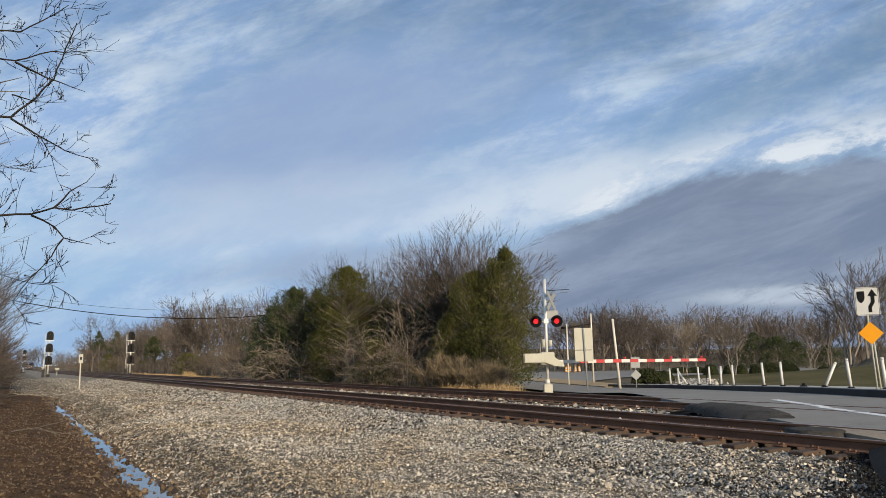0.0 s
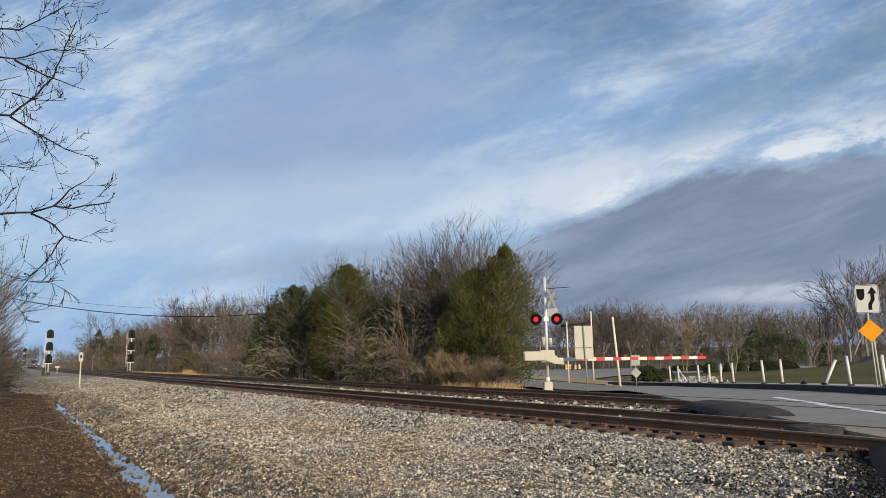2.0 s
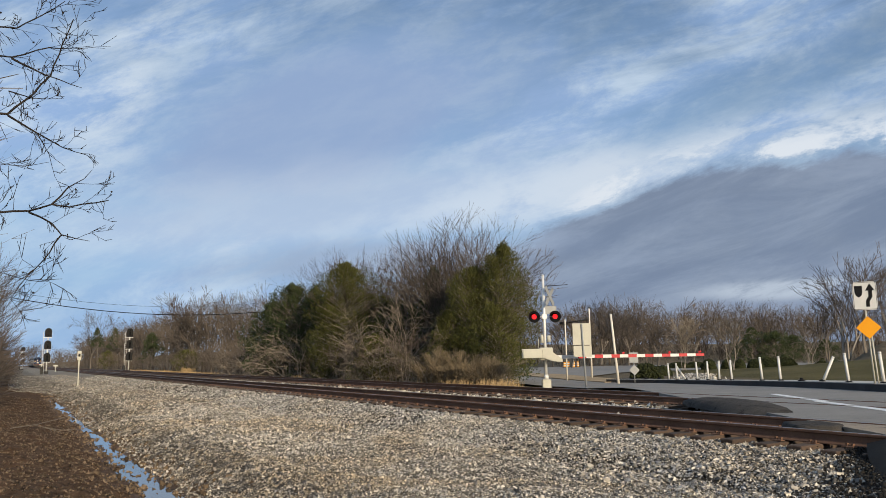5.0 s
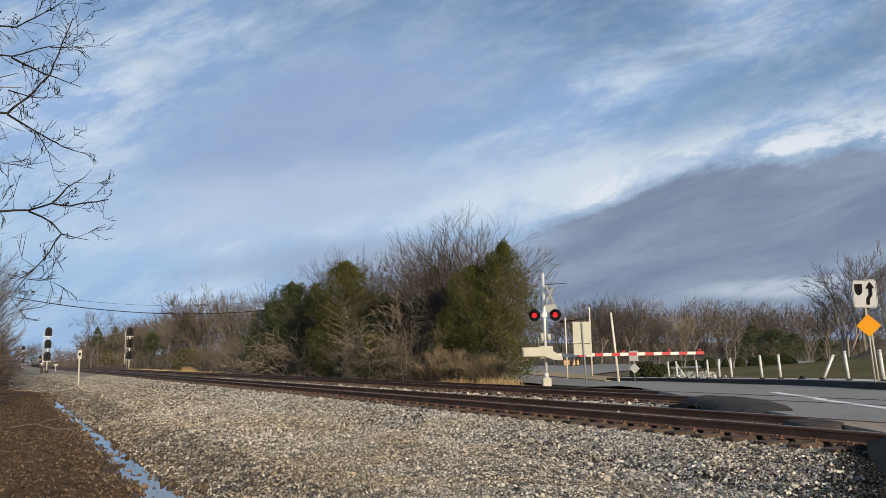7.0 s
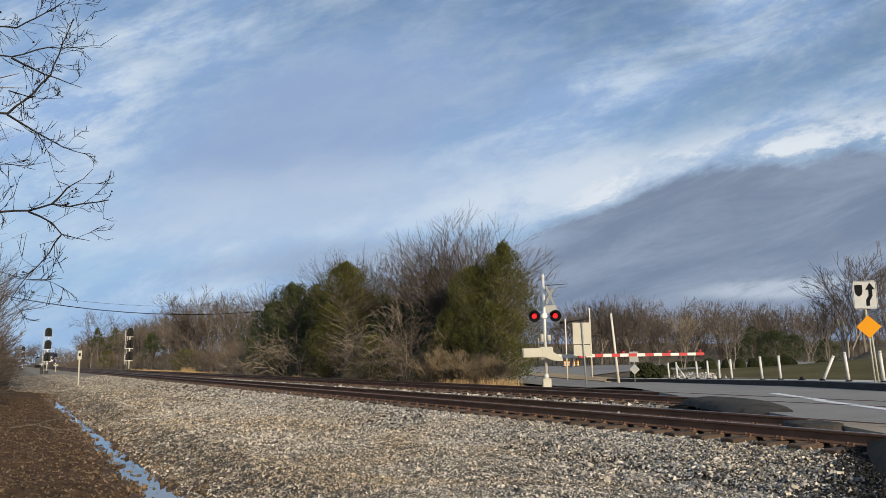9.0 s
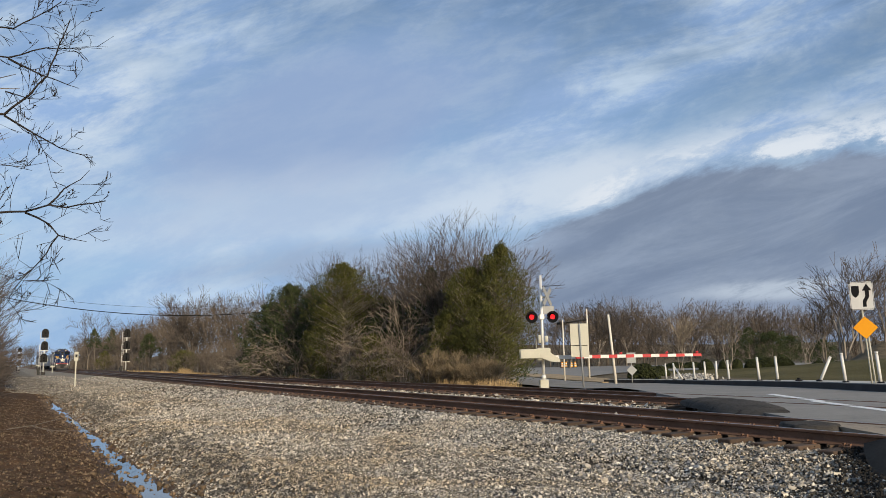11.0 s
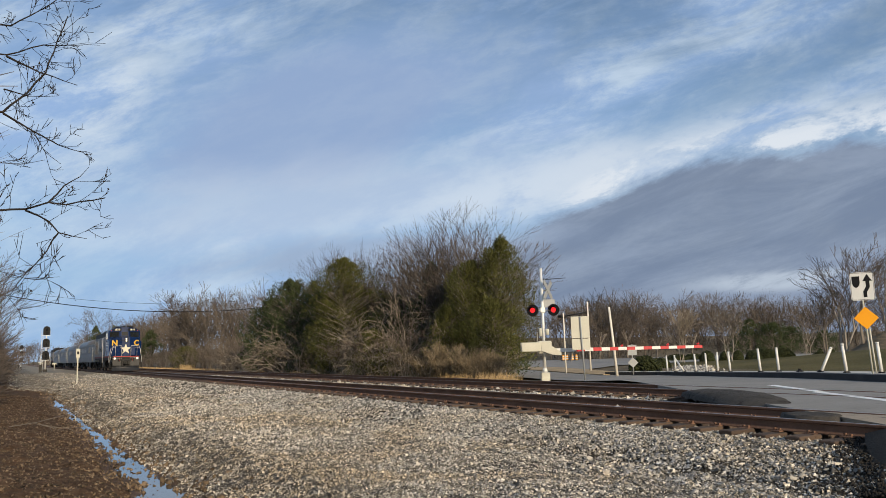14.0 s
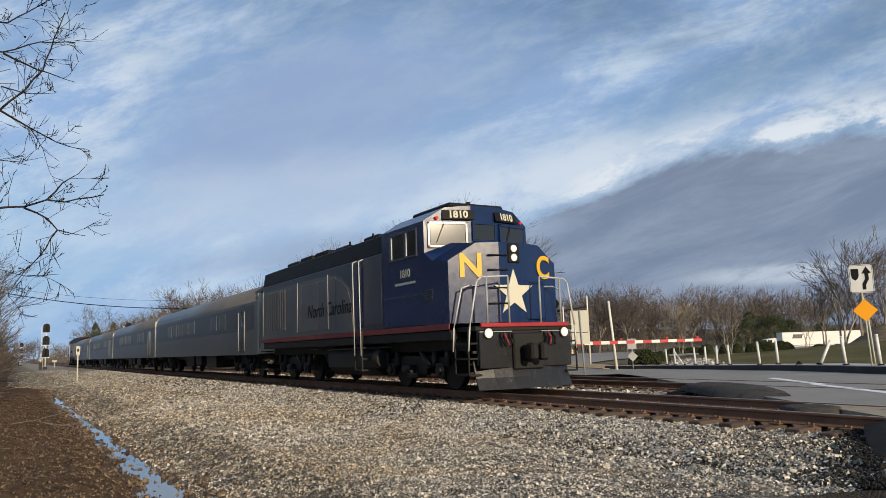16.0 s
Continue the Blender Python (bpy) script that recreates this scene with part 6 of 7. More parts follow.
def build_clump():
    """The stand of cedars and bare trees across the tracks."""
    cedars = ((1, 15.3, 37.2, 8.8, 1.65, M_CEDAR, 0.8, 24000), (2, 14.3, 38.8, 7.5, 1.45, M_CEDAR, 1.2, 22000), (10, 14.6, 36.5, 4.8, 1.3, M_CEDAR, 0.9, 11000), (13, 13.6, 39.6, 4.6, 1.2, M_CEDAR, 0.8, 9000),
              (3, 12.7, 54.6, 9.6, 1.95, M_CEDAR, 1.5, 25000), (14, 12.4, 57.0, 7.0, 1.3, M_CEDAR, 0.8, 13000), (11, 13.4, 62.5, 8.6, 1.6, M_PINE, 0.75, 13000),
              (4, 12.6, 66.4, 9.0, 2.3, M_PINE, 1.0, 18000), (5, 12.3, 71.0, 7.6, 2.3, M_PINE, 0.9, 15000), (12, 12.3, 74.6, 5.2, 1.7, M_PINE, 0.8, 9000),
              (6, 11.6, 46.6, 3.3, 1.2, M_CEDAR, 0.8, 8000), (15, 12.0, 44.4, 2.4, 0.9, M_CEDAR, 0.8, 4500), (7, 15.6, 46.4, 8.4, 1.1, M_PINE, 0.6, 9000), (8, 16.4, 44.0, 6.4, 1.4, M_PINE, 0.7, 8000), (9, 21.0, 44.5, 5.6, 1.2, M_PINE, 0.7, 4000),
              # dark evergreens added behind, in place of the shade deep in the stand
              (16, 17.6, 50.5, 6.2, 2.2, M_PINE, 0.9, 7000), (17, 16.6, 54.0, 6.6, 2.2, M_PINE, 0.9, 7000), (18, 16.4, 59.5, 7.2, 2.4, M_PINE, 0.9, 7000), (19, 16.2, 64.5, 7.0, 2.4, M_PINE, 0.9, 6000), (20, 18.4, 47.0, 6.0, 2.0, M_PINE, 0.9, 6000))
    for seed, x, y, h, r, mat, shape, count in cedars:
        cedar(seed, (x, y, gz(x, y)), h, r, mat, "dense olive-green cedar beside the tracks" if mat == M_CEDAR else "dense dark green cedar among bare trees; rear ones stand in for shade", shape, count)
    # tall fans of bare stems behind the cedars
    spots = [(17.2, 42.2, 12.0, 3), (18.8, 43.0, 12.6, 3), (16.6, 43.6, 11.8, 3), (19.8, 45.6, 12.6, 3), (15.6, 44.4, 10.8, 3), (17.6, 47.5, 12.2, 2), (16.0, 47.6, 10.2, 2),
             (15.2, 55.8, 11.0, 3), (15.0, 58.6, 11.4, 3), (15.0, 61.6, 11.8, 3), (16.4, 52.6, 11.2, 2), (17.0, 64.0, 11.8, 2), (18.0, 56.0, 11.6, 2), (16.0, 69.5, 10.6, 2), (17.0, 76.0, 10.0, 2)]
    for i, (x, y, h, stems) in enumerate(spots):
        segs = vase_tree(100 + i, h, stems, 6 if i < 5 or 8 <= i < 10 else 5, 0.085, (10, 34), 0.08, 0.0085, 0.24, 16)
        bare_tree("bare_tree", segs, (x, y, gz(x, y)), M_BARK, M_TWIGRED if i in (8, 9, 13) else M_TWIG, "leafless winter tree with fine upright twigs", turn=i * 1.3)
    # pale thickets in front of them
    first = [vase_tree(300 + k, 4.4, 4, 4, 0.030, (14, 42), 0.02, 0.011, 0.30, 45) for k in range(4)]
    rng = random.Random(8)
    made = []
    for i in range(26):
        y = 41 + 40 * (i / 25) ** 1.2
        x = 10.8 + rng.uniform(0, 1.6)
        scale = rng.uniform(0.45, 0.95)
        if i < 4:
            t = bare_tree("shrub", first[i], (0, 0, 0), M_BARKPALE, M_PALETWIG if i % 2 else M_TWIGRED, "tangled leafless shrub with pale stems", "shrub", "shrubs in front of the stand of trees")
            made.append(t)
        else:
            t = copy_thing(made[i % 4], Matrix.Identity(4))
        t.matrix_basis = pose(x, y, gz(x, y), 0, 0, rng.uniform(0, 360))
        t.scale = (scale, scale, scale)
    # spreading pale trees whose branches arch outwards
    arching = ((12.2, 44.6, 6.4, 430), (12.0, 46.6, 5.6, 431), (11.9, 39.8, 4.4, 433), (11.6, 62.0, 6.0, 434), (11.7, 65.2, 6.6, 435), (11.8, 50.6, 5.6, 437))
    for i, (x, y, h, seed) in enumerate(arching):
        segs = vase_tree(seed, h, 3, 4, 0.055, (20, 52), -0.14, 0.015, 0.34, 42)
        bare_tree("bare_tree", segs, (x, y, gz(x, y)), M_BARKPALE, M_PALETWIG, "small spreading bare tree with pale arching branches", turn=i)
    # dense brown brush below the cedar by the road
    low = [vase_tree(330 + k, 2.2, 18, 3, 0.012, (8, 30), 0.05, 0.008, 0.36, 40) for k in range(3)]
    made = []
    for i in range(15):
        x, y = 11.3 + rng.uniform(0, 2.6), 32.6 + 0.62 * i
        k = rng.uniform(0.7, 1.15)
        if i < 3:
            t = bare_tree("shrub", low[i], (0, 0, 0), M_BRUSH, M_BRUSH, "dense olive-brown leafless brush beside the road", "shrub", "brush below the cedars")
            made.append(t)
        else:
            t = copy_thing(made[i % 3], Matrix.Identity(4))
        t.matrix_basis = pose(x, y, gz(x, y), 0, 0, rng.uniform(0, 360))
        t.scale = (k, k, k)


build_clump()


def woods(name, label, templates, spots, mat):
    """Far woodland in one mesh out of a few grown trees, turned and sized one by one."""
    vs, fs, n = [], [], 0
    for k, x, y, h, a in spots:
        v, f = templates[k % len(templates)]
        c, s = math.cos(a), math.sin(a)
        w = np.stack([v[:, 0] * c - v[:, 1] * s, v[:, 0] * s + v[:, 1] * c, v[:, 2]], 1) * h
        w += np.array([x, y, gz(x, y) - 0.2])
        vs.append(w)
        fs.append(f + n)
        n += len(v)
    return tagged(mesh_of(name, np.concatenate(vs), np.concatenate(fs), mat), label, "woods", kind="stuff")


def build_woods():
    def made(seed, levels, thin, r, spread, stems=1, first=0.34, up=0.12):
        seg = vase_tree(seed, 11.0, stems, levels, r, spread, up, thin, first, 6 if stems == 1 else 30)
        seg[:, :8] /= 11.0
        return wood_mesh(seg, 3)
    tall = [made(500 + i, 5, 0.015, 0.15, (10, 34), 1, (0.46, 0.38, 0.52)[i % 3], 0.08) for i in range(8)]
    brush = [made(540 + i, 3, 0.035, 0.07, (12, 40), 3) for i in range(4)]
    rng = random.Random(21)
    spots, low = [], []
    # belt along the far side of the tracks, receding
    for i in range(230):
        y = 87 + 327 * (i / 230) ** 1.5
        x = 15 + rng.uniform(0, 10) + rng.uniform(0, 16) * (0.3 + 0.7 * (i % 3 == 0)) + (2 if y < 150 else 0)
        spots.append((rng.randrange(8), x, y + rng.uniform(-3, 3), rng.uniform(9.8, 12.4) * (1.22 if y > 120 else 0.96), rng.uniform(0, 6.3)))
        low.append((rng.randrange(4), 12.5 + rng.uniform(0, 5), y + rng.uniform(-3, 3), rng.uniform(3.0, 5.5), rng.uniform(0, 6.3)))
    for i in range(50):
        low.append((rng.randrange(4), rng.uniform(17, 36), rng.uniform(78, 170), rng.uniform(5, 8), rng.uniform(0, 6.3)))
    for i in range(36):
        spots.append((rng.randrange(8), 20 + 0.33 * i + rng.uniform(-1, 1), 52 + 1.2 * i, rng.uniform(9, 11.5), rng.uniform(0, 6.3)))
    for i in range(45):
        spots.append((rng.randrange(8), rng.uniform(14, 45), rng.uniform(400, 720), rng.uniform(11, 16), rng.uniform(0, 6.3)))
        low.append((rng.randrange(4), rng.uniform(8, 16), rng.uniform(400, 700), rng.uniform(5, 8), rng.uniform(0, 6.3)))
    for i in range(55):
        spots.append((rng.randrange(8), rng.uniform(-50, 14), rng.uniform(730, 800), rng.uniform(17, 24), rng.uniform(0, 6.3)))
        low.append((rng.randrange(4), -9 - rng.uniform(3, 22), rng.uniform(110, 600), rng.uniform(6, 11), rng.uniform(0, 6.3)))
    woods("far_woods", "grey-brown leafless woodland along the tracks", tall, spots, M_FARPALE)
    woods("far_brush", "brown leafless undergrowth at the woods' edge", brush, low, M_FARPALE)
    spots, low = [], []
    for i in range(165):
        side = rng.uniform(0, 118)
        deep = rng.uniform(182, 235) if side > 40 else rng.uniform(128, 190)
        h = rng.uniform(12.5, 18.5) * deep / 200
        x, y = -9.64 + deep * 0.494 + side * 0.8695, deep * 0.8695 - side * 0.494
        spots.append((rng.randrange(8), x, y, h, rng.uniform(0, 6.3)))
        d2 = deep - rng.uniform(0, 14) if side < 40 else max(176, deep - 14)
        for far in (0,):
            low.append((rng.randrange(4), -9.64 + (d2 + far) * 0.494 + (side + far) * 0.8695, (d2 + far) * 0.8695 - (side + far) * 0.494, rng.uniform(4.5, 8), rng.uniform(0, 6.3)))
    woods("far_woods", "brown leafless woodland behind the road", tall, spots, M_FARTWIG)
    # unseen trees added beside and behind the camera to darken the train's reflections
    behind = [(rng.randrange(8), -17 - rng.uniform(0, 26), rng.uniform(-70, 26), rng.uniform(9, 14), rng.uniform(0, 6.3)) for i in range(34)]
    behind += [(rng.randrange(8), -15.5 - rng.uniform(0, 14), 24 + 1.0 * i, rng.uniform(10, 16), rng.uniform(0, 6.3)) for i in range(84)]
    woods("unseen_bank_woods", "unseen leafless woodland on the bank beside the camera, added to darken reflections", tall, behind, M_TWIG)
    woods("far_brush", "brown undergrowth below the distant woods", brush, low, M_FARTWIG)


build_woods()


def view_spot(deep, side):
    x, y = -9.64 + deep * 0.494 + side * 0.8695, deep * 0.8695 - side * 0.494
    return x, y, gz(x, y)


def build_park_trees():
    for i, (deep, px, h, stems, mat, bark) in enumerate(((140, 1222, 13.0, 1, M_TWIG, M_BARK), (138, 1108, 14.0, 1, M_TWIG, M_BARK), (86, 1490, 12.6, 2, M_TWIG, M_BARKPALE), (84, 1528, 12.4, 1, M_TWIG, M_BARK), (90, 1568, 12.0, 1, M_TWIG, M_BARK), (92, 1455, 10.5, 1, M_TWIG, M_BARK),
                                                        (76, 1289, 5.8, 1, M_PALETWIG, M_BARKPALE), (84, 1205, 6.2, 1, M_PALETWIG, M_BARKPALE), (98, 1425, 7.0, 1, M_PALETWIG, M_BARKPALE), (130, 1060, 12.6, 2, M_TWIG, M_BARKPALE), (120, 1160, 9.0, 1, M_TWIG, M_BARK), (110, 1010, 9.0, 1, M_TWIG, M_BARK))):
        x, y, z = view_spot(deep, (px - 784) / 1327 * deep)
        segs = vase_tree(700 + i, h, stems + 1 if h > 8 else 3, (5 if px > 1450 else 6) if h > 8 else 5, 0.15 if h > 8 else 0.06, (12, 36), 0.06, 0.020 if h > 8 else 0.016, 0.30, 16)
        bare_tree("bare_tree", segs, (x, y, z), bark, mat, "spreading leafless tree on the grass" if h > 8 else "small pale ornamental tree without leaves", turn=i * 0.9)
    for i, (deep, px, h, r) in enumerate(((166, 1326, 8.8, 3.0), (164, 1366, 7.8, 3.2), (166, 1396, 7.0, 2.8), (168, 1456, 6.0, 2.4))):
        x, y, z = view_spot(deep, (px - 784) / 1327 * deep)
        cedar(60 + i, (x, y, z), h, r, M_PINE, "broad dark evergreen at the park's edge", 0.9, 7000)
    # clipped bushes and hedges
    rng = np.random.default_rng(9)
    for deep, px, w, h in ((58, 1138, 1.3, 1.1), (66, 1166, 0.9, 0.8), (86, 1248, 0.9, 1.1), (88, 1280, 0.7, 1.0), (88, 1302, 0.7, 1.0), (90, 1330, 1.0, 1.0), (92, 1352, 1.5, 1.2), (93, 1380, 1.7, 1.2), (104, 1447, 1.3, 1.0), (106, 1480, 1.2, 1.0), (96, 1195, 1.5, 0.8), (98, 1225, 1.5, 0.8)):
        x, y, z = view_spot(deep, (px - 784) / 1327 * deep)
        b = thing("bush", (x, y, z), "rounded clipped dark green bush", "bush", "bushes along the grass")
        n = 1500
        d = rng.normal(size=(n, 3))
        d /= np.linalg.norm(d, axis=1, keepdims=True)
        d[:, 2] = np.abs(d[:, 2]) * 1.0
        c = d * np.array([w, w * 0.8, h]) * rng.uniform(0.72, 1.06, (n, 1))
        v, f = lumps(c, rng.uniform(0.05, 0.13, (n, 3)), rng, 0.3, True)
        mesh_of("foliage", v, f, M_HEDGE, b)
        part("stem", rod(bmesh.new(), (0, 0, -0.2), (0, 0, h * 0.6), 0.06, 0.04, 6), M_BARK, b)
    cedar(80, (13.2, 118.0, gz(13.2, 118)), 3.6, 1.5, M_CEDAR, "small yellow-green cedar at the woods' edge", 0.8, 2200)
    for seed, x, y, h, r, mat, low, label in ((81, 13.6, 262.0, 13.5, 2.6, M_PINE, 0.5, "dark green pine rising from the woods"), (82, 17.6, 258.0, 13.5, 2.4, M_PINE, 0.4, "dark green pine rising from the woods"),
                                              (83, 14.5, 160.0, 8.0, 2.0, M_PINE, 0.2, "dark evergreen among the bare woods"), (84, 12.0, 218.0, 5.2, 1.9, M_CEDAR, 0.0, "small yellow-green cedar at the woods' edge")):
        cedar(seed, (x, y, gz(x, y)), h, r, mat, label, 0.6, 3000, low)
    bare_tree("bare_tree", vase_tree(760, 19.5, 1, 6, 0.28, (16, 44), 0.02, 0.03, 0.42, 4), (12.4, 268.0, gz(12.4, 268)), M_BARK, M_TWIG, "tall wide-crowned bare tree above the woods")
    bare_tree("bare_tree", vase_tree(761, 15.0, 2, 6, 0.2, (12, 36), 0.05, 0.02, 0.36, 8), (17.0, 132.0, gz(17, 132)), M_BARK, M_TWIG, "tall bare tree above the woods")


build_park_trees()


def blades(name, label, spots, mat, length, n, seed):
    rng = np.random.default_rng(seed)
    rows = []
    for x, y, r in spots:
        a, q = rng.uniform(0, 2 * np.pi, n), rng.uniform(0, 1, n) ** 0.5 * r
        px, py = x + np.cos(a) * q, y + np.sin(a) * q
        pz = ground_z(px, py)
        hh = length * rng.uniform(0.5, 1.1, n)
        lx, ly = rng.normal(size=n) * 0.22 * hh, rng.normal(size=n) * 0.22 * hh
        rows.append(np.stack([px, py, pz - 0.05, px + lx, py + ly, pz + hh, np.full(n, 0.012), np.full(n, 0.004)], 1))
    v, f = tubes(np.concatenate(rows), 3)
    return tagged(mesh_of(name, v, f, mat), label, "grass", kind="stuff")


rng_g = random.Random(4)
blades("dry_grass", "tall straw-coloured dry grass beside the tracks", [(11.4 + rng_g.uniform(-0.8, 1.2), 29.8 + i * 0.42, 0.6) for i in range(16)] + [(10.6 + rng_g.uniform(-0.4, 1.0), 35 + i * 2.6, 0.5) for i in range(14)], M_STRAW, 0.5, 34, 3)
blades("dry_grass", "tall straw-coloured dry grass below the woods", [(10.4 + rng_g.uniform(-0.6, 2.6), 96 + i * 1.0, 1.2) for i in range(60)], M_STRAW, 0.55, 60, 4)
blades("dry_grass", "tuft of tall straw-coloured grass by the woods", [(10.6, 104.0, 0.9), (11.4, 108.0, 0.9)], M_STRAW, 1.0, 200, 6)


# ---- bank beside the camera ----
def build_bank():
    made = [vase_tree(800 + k, 3.4, 7, 4, 0.03, (10, 38), 0.03, 0.010, 0.30, 48) for k in range(4)]
    firsts, rng = [], random.Random(31)
    for i in range(48):
        y = 34 + 76 * (i / 47) ** 1.3
        x = -11.2 - rng.uniform(0, 2.4) + 0.012 * (y - 34)
        if i < 4:
            t = bare_tree("shrub", made[i], (0, 0, 0), M_BARK, M_TWIGRED if i % 2 else M_TWIG, "brown tangled leafless brush on the bank", "shrub", "brush on the bank")
            firsts.append(t)
        else:
            t = copy_thing(firsts[i % 4], Matrix.Identity(4))
        k = rng.uniform(0.6, 1.2)
        t.matrix_basis = pose(x, y, gz(x, y) - 0.1, 0, 0, rng.uniform(0, 360))
        t.scale = (k, k, k)
    for i, (x, y, h) in enumerate(((-12.0, 37, 6.6), (-12.6, 46, 8.0), (-12.4, 56, 8.6), (-12.2, 64, 8.0), (-12.6, 76, 9.0), (-11.6, 90, 7.0))):
        bare_tree("bare_tree", vase_tree(830 + i, h, 3, 5, 0.07, (9, 32), 0.05, 0.008, 0.28, 22), (x, y, gz(x, y)), M_BARK, M_TWIG, "thin leafless tree on the bank", turn=i)


build_bank()


def build_overhang():
    """The near tree on the bank, whose limbs hang into the view."""
    rng = random.Random(77)
    t = thing("bare_tree", (-13.6, 13.6, gz(-13.6, 13.6)), "dark leafless tree with hanging twigs and small seed balls", "tree")
    base = t.location.copy()
    out = []
    # trunk and limbs: x, y, z from the trunk outwards, and the radius
    trunk = [(-13.6, 13.6, 0.2), (-13.5, 13.7, 2.4), (-13.3, 13.8, 4.6), (-13.2, 14.0, 7.2), (-13.0, 14.1, 10.5)]
    limbs = [
        ([(-13.4, 13.8, 3.1), (-11.2, 14.0, 3.42), (-9.98, 14.0, 3.52), (-9.55, 14.0, 3.58), (-9.22, 14.0, 3.72), (-8.95, 14.0, 3.70), (-8.35, 13.95, 3.86)], 0.045),
        ([(-9.22, 14.0, 3.72), (-9.0, 14.0, 4.02), (-8.75, 14.05, 4.22), (-8.62, 14.05, 4.4)], 0.018),
        ([(-9.55, 14.0, 3.56), (-9.2, 13.9, 3.38), (-9.05, 13.9, 3.2), (-8.62, 13.9, 3.12)], 0.020),
        ([(-9.05, 13.9, 3.2), (-9.3, 13.9, 2.75), (-9.5, 13.9, 2.5), (-9.72, 13.9, 2.1), (-9.45, 13.9, 1.72)], 0.014),
        ([(-13.3, 13.9, 5.0), (-11.0, 14.1, 5.12), (-9.95, 14.1, 5.22), (-9.6, 14.1, 5.62), (-9.35, 14.1, 6.0), (-9.2, 14.1, 6.6), (-9.05, 14.1, 7.1)], 0.040),
        ([(-9.95, 14.1, 5.2), (-9.5, 14.1, 4.95), (-9.1, 14.1, 4.75), (-8.7, 14.1, 4.66)], 0.020),
        ([(-9.5, 14.1, 4.95), (-9.3, 14.1, 4.6), (-9.05, 14.1, 4.42)], 0.010),
        ([(-13.2, 14.0, 6.2), (-10.9, 14.1, 6.2), (-9.95, 14.1, 6.22), (-9.4, 14.1, 6.5), (-8.85, 14.1, 6.58)], 0.032),
        ([(-9.95, 14.1, 6.2), (-9.45, 14.1, 6.0), (-8.85, 14.1, 5.86)], 0.020),
        ([(-13.1, 14.0, 7.0), (-10.8, 14.1, 6.6), (-9.9, 14.1, 6.75), (-9.5, 14.1, 7.1), (-9.2, 14.1, 7.4)], 0.032),
        ([(-9.96, 14.1, 5.62), (-9.6, 14.1, 5.55), (-9.15, 14.1, 5.62)], 0.012),
        ([(-13.2, 13.9, 4.4), (-11.0, 13.9, 4.2), (-9.95, 13.9, 4.3), (-9.6, 13.9, 4.32), (-9.3, 13.9, 4.42)], 0.016),
        ([(-13.2, 13.9, 2.9), (-11.0, 13.9, 2.6), (-9.95, 13.9, 2.55), (-9.5, 13.9, 2.42), (-9.0, 13.9, 2.46)], 0.014),
    ]
    berries = []
    for pts, r in [(trunk, 0.22)] + limbs:
        pts = [Vector(p) - base for p in pts]
        # finer line with small bends
        fine = [pts[0]]
        for a, b in zip(pts, pts[1:]):
            n = max(1, int((b - a).length / 0.16))
            for i in range(1, n + 1):
                p = a.lerp(b, i / n)
                if i < n:
                    p += Vector((rng.uniform(-1, 1), rng.uniform(-1, 1), rng.uniform(-1, 1))) * 0.014
                fine.append(p)
        m = len(fine) - 1
        for i in range(m):
            ra, rb = r * (1 - 0.78 * i / m), r * (1 - 0.78 * (i + 1) / m)
            out.append((*fine[i], *fine[i + 1], ra, rb, 3))
            world_x = fine[i].x + base.x
            if r < 0.2 and world_x > -10.6:
                d = (fine[i + 1] - fine[i]).normalized()
                for j in range(rng.choice((0, 1, 1, 1, 2))):
                    w = turned(rng, d, 25, 70)
                    w.z += rng.uniform(-0.25, 0.35)
                    w.normalize()
                    start = len(out)
                    grow(rng, out, fine[i], w, rng.uniform(0.22, 0.7), 0.0055, rng.choice((1, 2, 2)), (3, 2), rng.choice((-0.5, 0.3, 0.6)), 26, (22, 58))
                    if rng.random() < 0.22:
                        berries.append(out[-1][3:6])
    a = np.array(out)
    a[:, 6:8] = np.maximum(a[:, 6:8], 0.0034)
    v, f = tubes(a[a[:, 8] == 3], 6)
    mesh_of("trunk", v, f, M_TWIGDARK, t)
    v, f = tubes(a[a[:, 8] < 3], 3)
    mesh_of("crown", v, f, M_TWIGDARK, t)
    rr = np.random.default_rng(5)
    v, f = lumps(np.array(berries), np.full((len(berries), 3), 0.022), rr, 0.2)
    tagged(mesh_of("seed_balls", v, f, M_TWIGDARK, t), kind="stuff")


build_overhang()


# ---- ballast stones, leaf litter, sticks ----
def ground_full(x, y):
    """Height of the ground with its small unevenness."""
    z = ground_z(x, y)
    extra = np.zeros(len(x))
    for i in range(len(x)):
        if -14 < x[i] < -0.6 and 2 < y[i] < 120:
            p = Vector((x[i] * 1.6, y[i] * 1.1, 0))
            extra[i] = small_rise(p, x[i]) * min(1.0, max(0.0, (-0.6 - x[i]) / 1.5))
    return z + extra


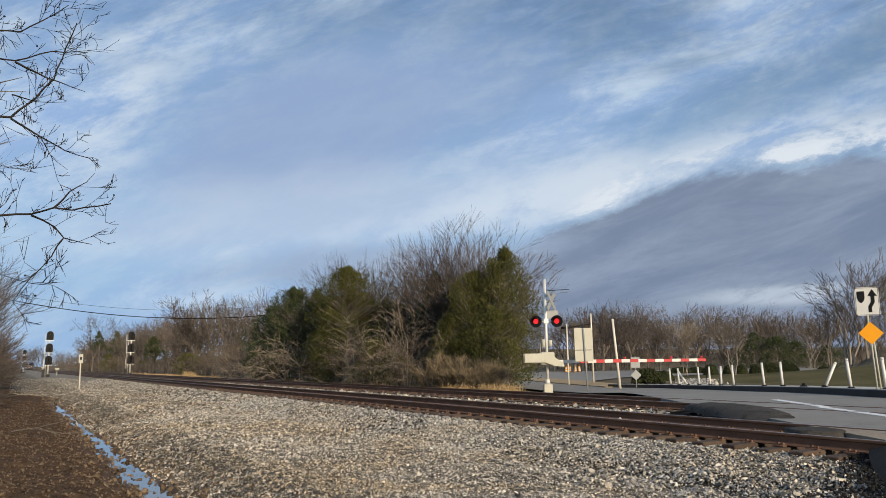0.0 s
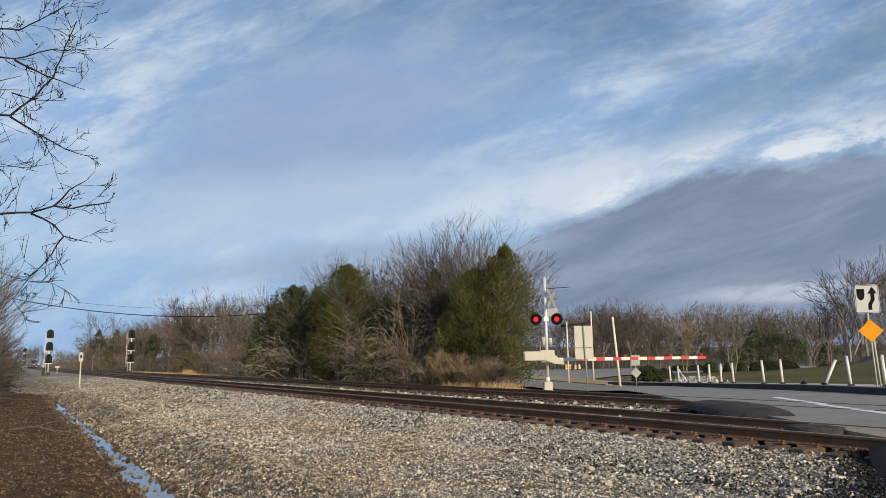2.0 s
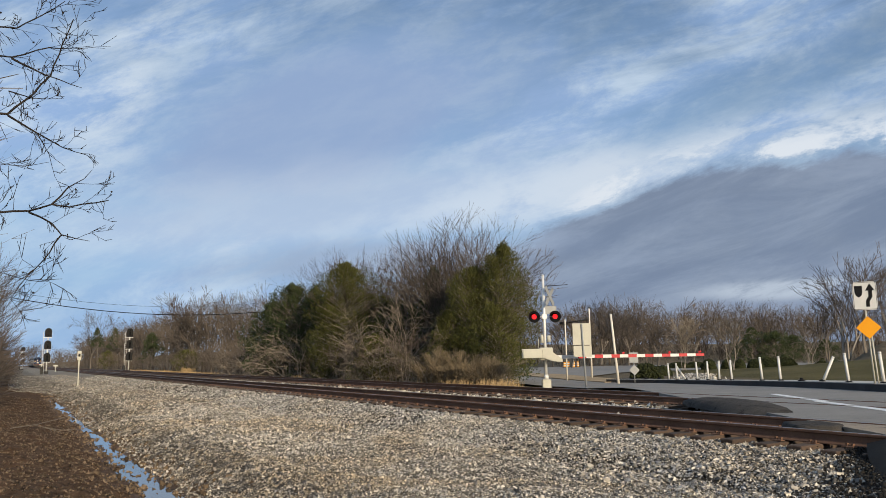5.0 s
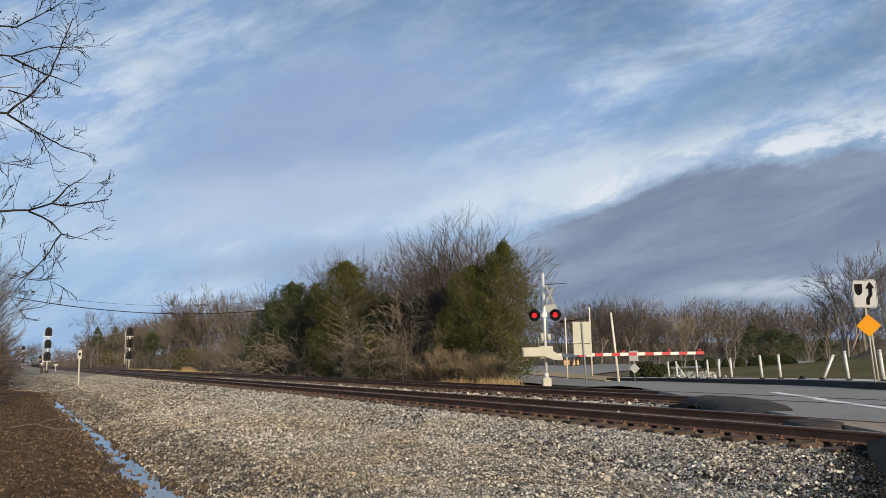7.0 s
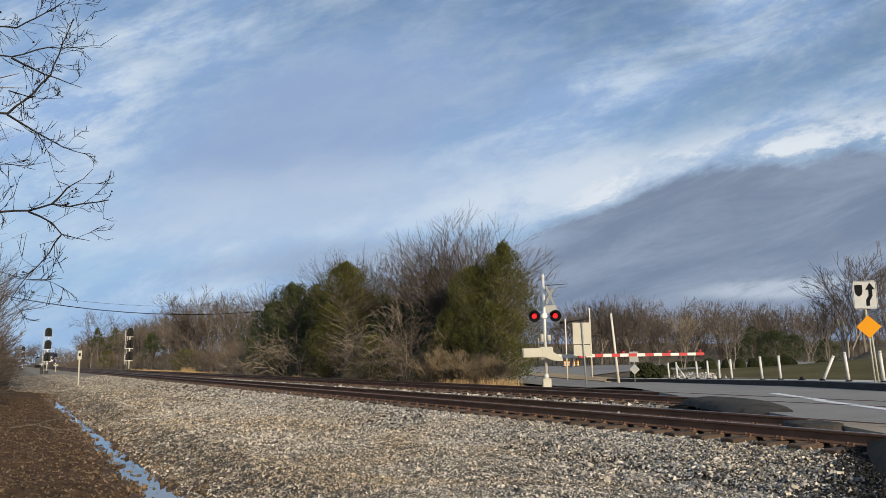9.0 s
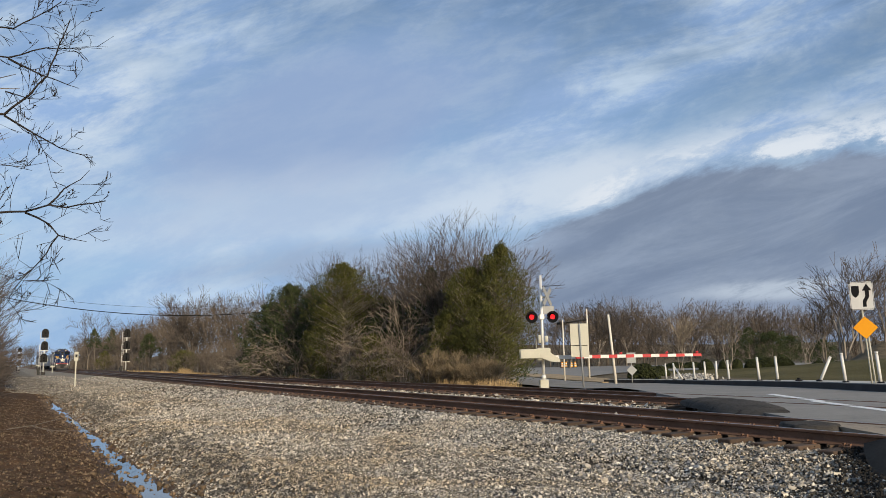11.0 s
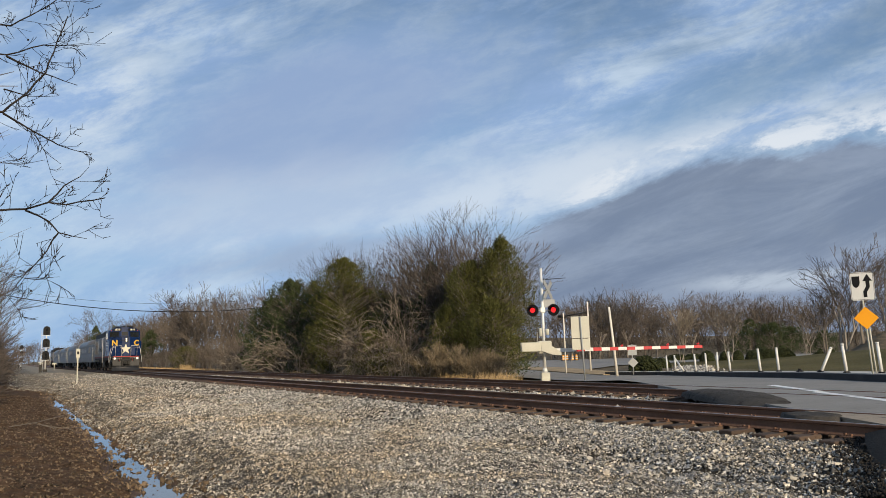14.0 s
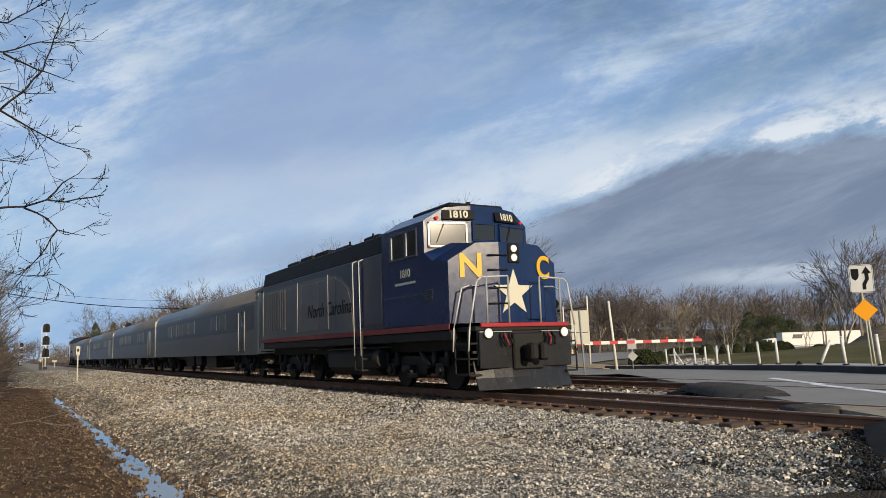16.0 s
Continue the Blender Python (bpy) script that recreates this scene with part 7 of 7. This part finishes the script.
def build_ballast():
    rng = np.random.default_rng(12)
    shoulder = [(-3.1, -0.12, 4.5, 15, 56000, 0.0155), (-3.1, -0.12, 15, 28, 21000, 0.0235), (-2.9, -0.12, 28, 95, 15000, 0.032), (0.12, 1.40, 8.0, 40, 6000, 0.036), (1.62, 4.8, 13.5, 60, 10000, 0.035), (5.0, 6.3, 16, 60, 3500, 0.035), (6.5, 8.6, 17, 60, 3500, 0.038)]
    strip = [(-7.3, -2.5, 5, 14, 66000, 0.0130), (-7.3, -2.5, 14, 26, 38000, 0.0195), (-7.4, -2.5, 26, 60, 18000, 0.030), (-9.8, -2.5, 55, 130, 14000, 0.032)]
    for sets, name, mat, label in ((shoulder, "ballast_stones", M_STONE, "loose grey crushed ballast stones along the rails"), (strip, "service_gravel", M_GRAVEL, "fine tan gravel of the service strip")):
        vs, fs, used = [], [], 0
        for x0, x1, y0, y1, n, size in sets:
            x, y = rng.uniform(x0, x1, n), y0 + (y1 - y0) * rng.uniform(0, 1, n) ** (1.0 if y1 < 50 else 1.9)
            seen = (x + 9.64) * AHEAD[0] + y * AHEAD[1] > 7.6
            x, y = x[seen], y[seen]
            n = len(x)
            z = ground_full(x, y)
            k = size * rng.lognormal(0.0, 0.35, n)
            if mat is M_GRAVEL:
                # the wheel-worn lane has finer, sunken stones
                k *= 1 - 0.22 * np.exp(-((x + 3.6 + 0.2 * np.sin(y * 0.4)) / 0.45) ** 2)
            k3 = np.stack([k, k * rng.uniform(0.5, 1.0, n), k * rng.uniform(0.4, 0.85, n)], 1)
            v, f = lumps(np.stack([x, y, z + k * 0.2], 1), k3, rng, 0.4, y0 > 14.5, True)
            vs.append(v)
            fs.append(f + used)
            used += len(v)
        v, f = np.concatenate(vs), np.concatenate(fs)
        tagged(mesh_of(name, v, f, mat), label, "gravel", kind="stuff")
    # dead leaves and clods on the dirt bank
    n = 36000
    x, y = rng.uniform(-13, -7.7, n), 6 + 40 * rng.uniform(0, 1, n) ** 1.6
    z = ground_full(x, y)
    k = rng.uniform(0.008, 0.034, (n, 1))
    v, f = lumps(np.stack([x, y, z + 0.006], 1), k * np.array([1, 0.8, 0.35]), rng, 0.4, True)
    tagged(mesh_of("leaf_litter", v, f, M_LITTER), "brown dead leaves and clods on the dirt bank", "leaves", kind="stuff")
    # mud lumps and stones along the ditch
    n = 3600
    x, y = rng.normal(-7.5, 0.36, n), 7 + 50 * rng.uniform(0, 1, n) ** 1.5
    z = ground_full(x, y)
    k = 0.016 + 0.07 * rng.uniform(0, 1, (n, 1)) ** 2
    v, f = lumps(np.stack([x, y, z], 1), k * np.array([1, 0.9, 0.6]), rng, 0.35)
    tagged(mesh_of("ditch_stones", v, f, M_LITTER), "muddy stones in the ditch", "stones", kind="stuff")
    # black crumbs along the broken edge of the asphalt ramp
    n = 2600
    x = -0.15 - 2.2 * rng.uniform(0, 1, n)
    y = 5.65 + 0.55 * x + 0.32 * rng.normal(size=n)
    z = np.maximum(ground_full(x, y), -0.02 - 0.62 * (np.abs(x) / 3.6) ** 1.3 - 0.16)
    k = 0.008 + 0.03 * rng.uniform(0, 1, (n, 1)) ** 2
    v, f = lumps(np.stack([x, y, z + 0.02], 1), k * np.array([1, 0.8, 0.7]), rng, 0.4)
    tagged(mesh_of("asphalt_crumbs", v, f, M_PATCH), "black crumbs of broken asphalt among the ballast", "rubble", kind="stuff")
    # grey riprap at the foot of the lawn
    n = 1400
    deep, px = rng.uniform(50, 66, n), rng.normal(1222, 13, n)
    side = (px - 784) / 1327 * deep
    x, y = -9.64 + deep * 0.494 + side * 0.8695, deep * 0.8695 - side * 0.494
    z = ground_z(x, y)
    k = rng.uniform(0.06, 0.2, (n, 1))
    v, f = lumps(np.stack([x, y, z + 0.05], 1), k * np.array([1, 0.8, 0.7]), rng, 0.4)
    tagged(mesh_of("riprap", v, f, M_STONE), "grey rock riprap at the foot of the lawn", "rocks", kind="stuff")
    # fallen branch across the ditch bank
    out = []
    grow(random.Random(3), out, Vector((0, 0, 0)), Vector((0.9, 0.25, 0.02)).normalized(), 1.9, 0.012, 2, (5, 3), 0.0, 10, (20, 50))
    v, f = tubes(np.array(out), 5)
    b = mesh_of("fallen_branch", v, f, M_BARK)
    b.location = (-9.6, 22.0, gz(-9.6, 22.0) + 0.06)
    tagged(b, "thin fallen branch on the dirt bank", "branch")


build_ballast()


# ---- motion of the train and the lorry ----
def motions():
    for ob, back in MOVES:
        base = ob.matrix_basis.copy()
        walk(ob, [(t, Matrix.Translation((0, 14.74 + back + 35.3 * (SECONDS - t), 0)) @ base) for t in (0, 4, 8, 12, 16)])
    way = Vector((0.8695, -0.494, 0))
    start = Vector((117.95, 100.14, -2.06))
    walk(LORRY, [(t, Matrix.Translation(start + way * (0.6 + 9.72 * (SECONDS - t))) @ pose(0, 0, 0, 0, 0, -29.6)) for t in (0, 4, 8, 12, 16)])


motions()
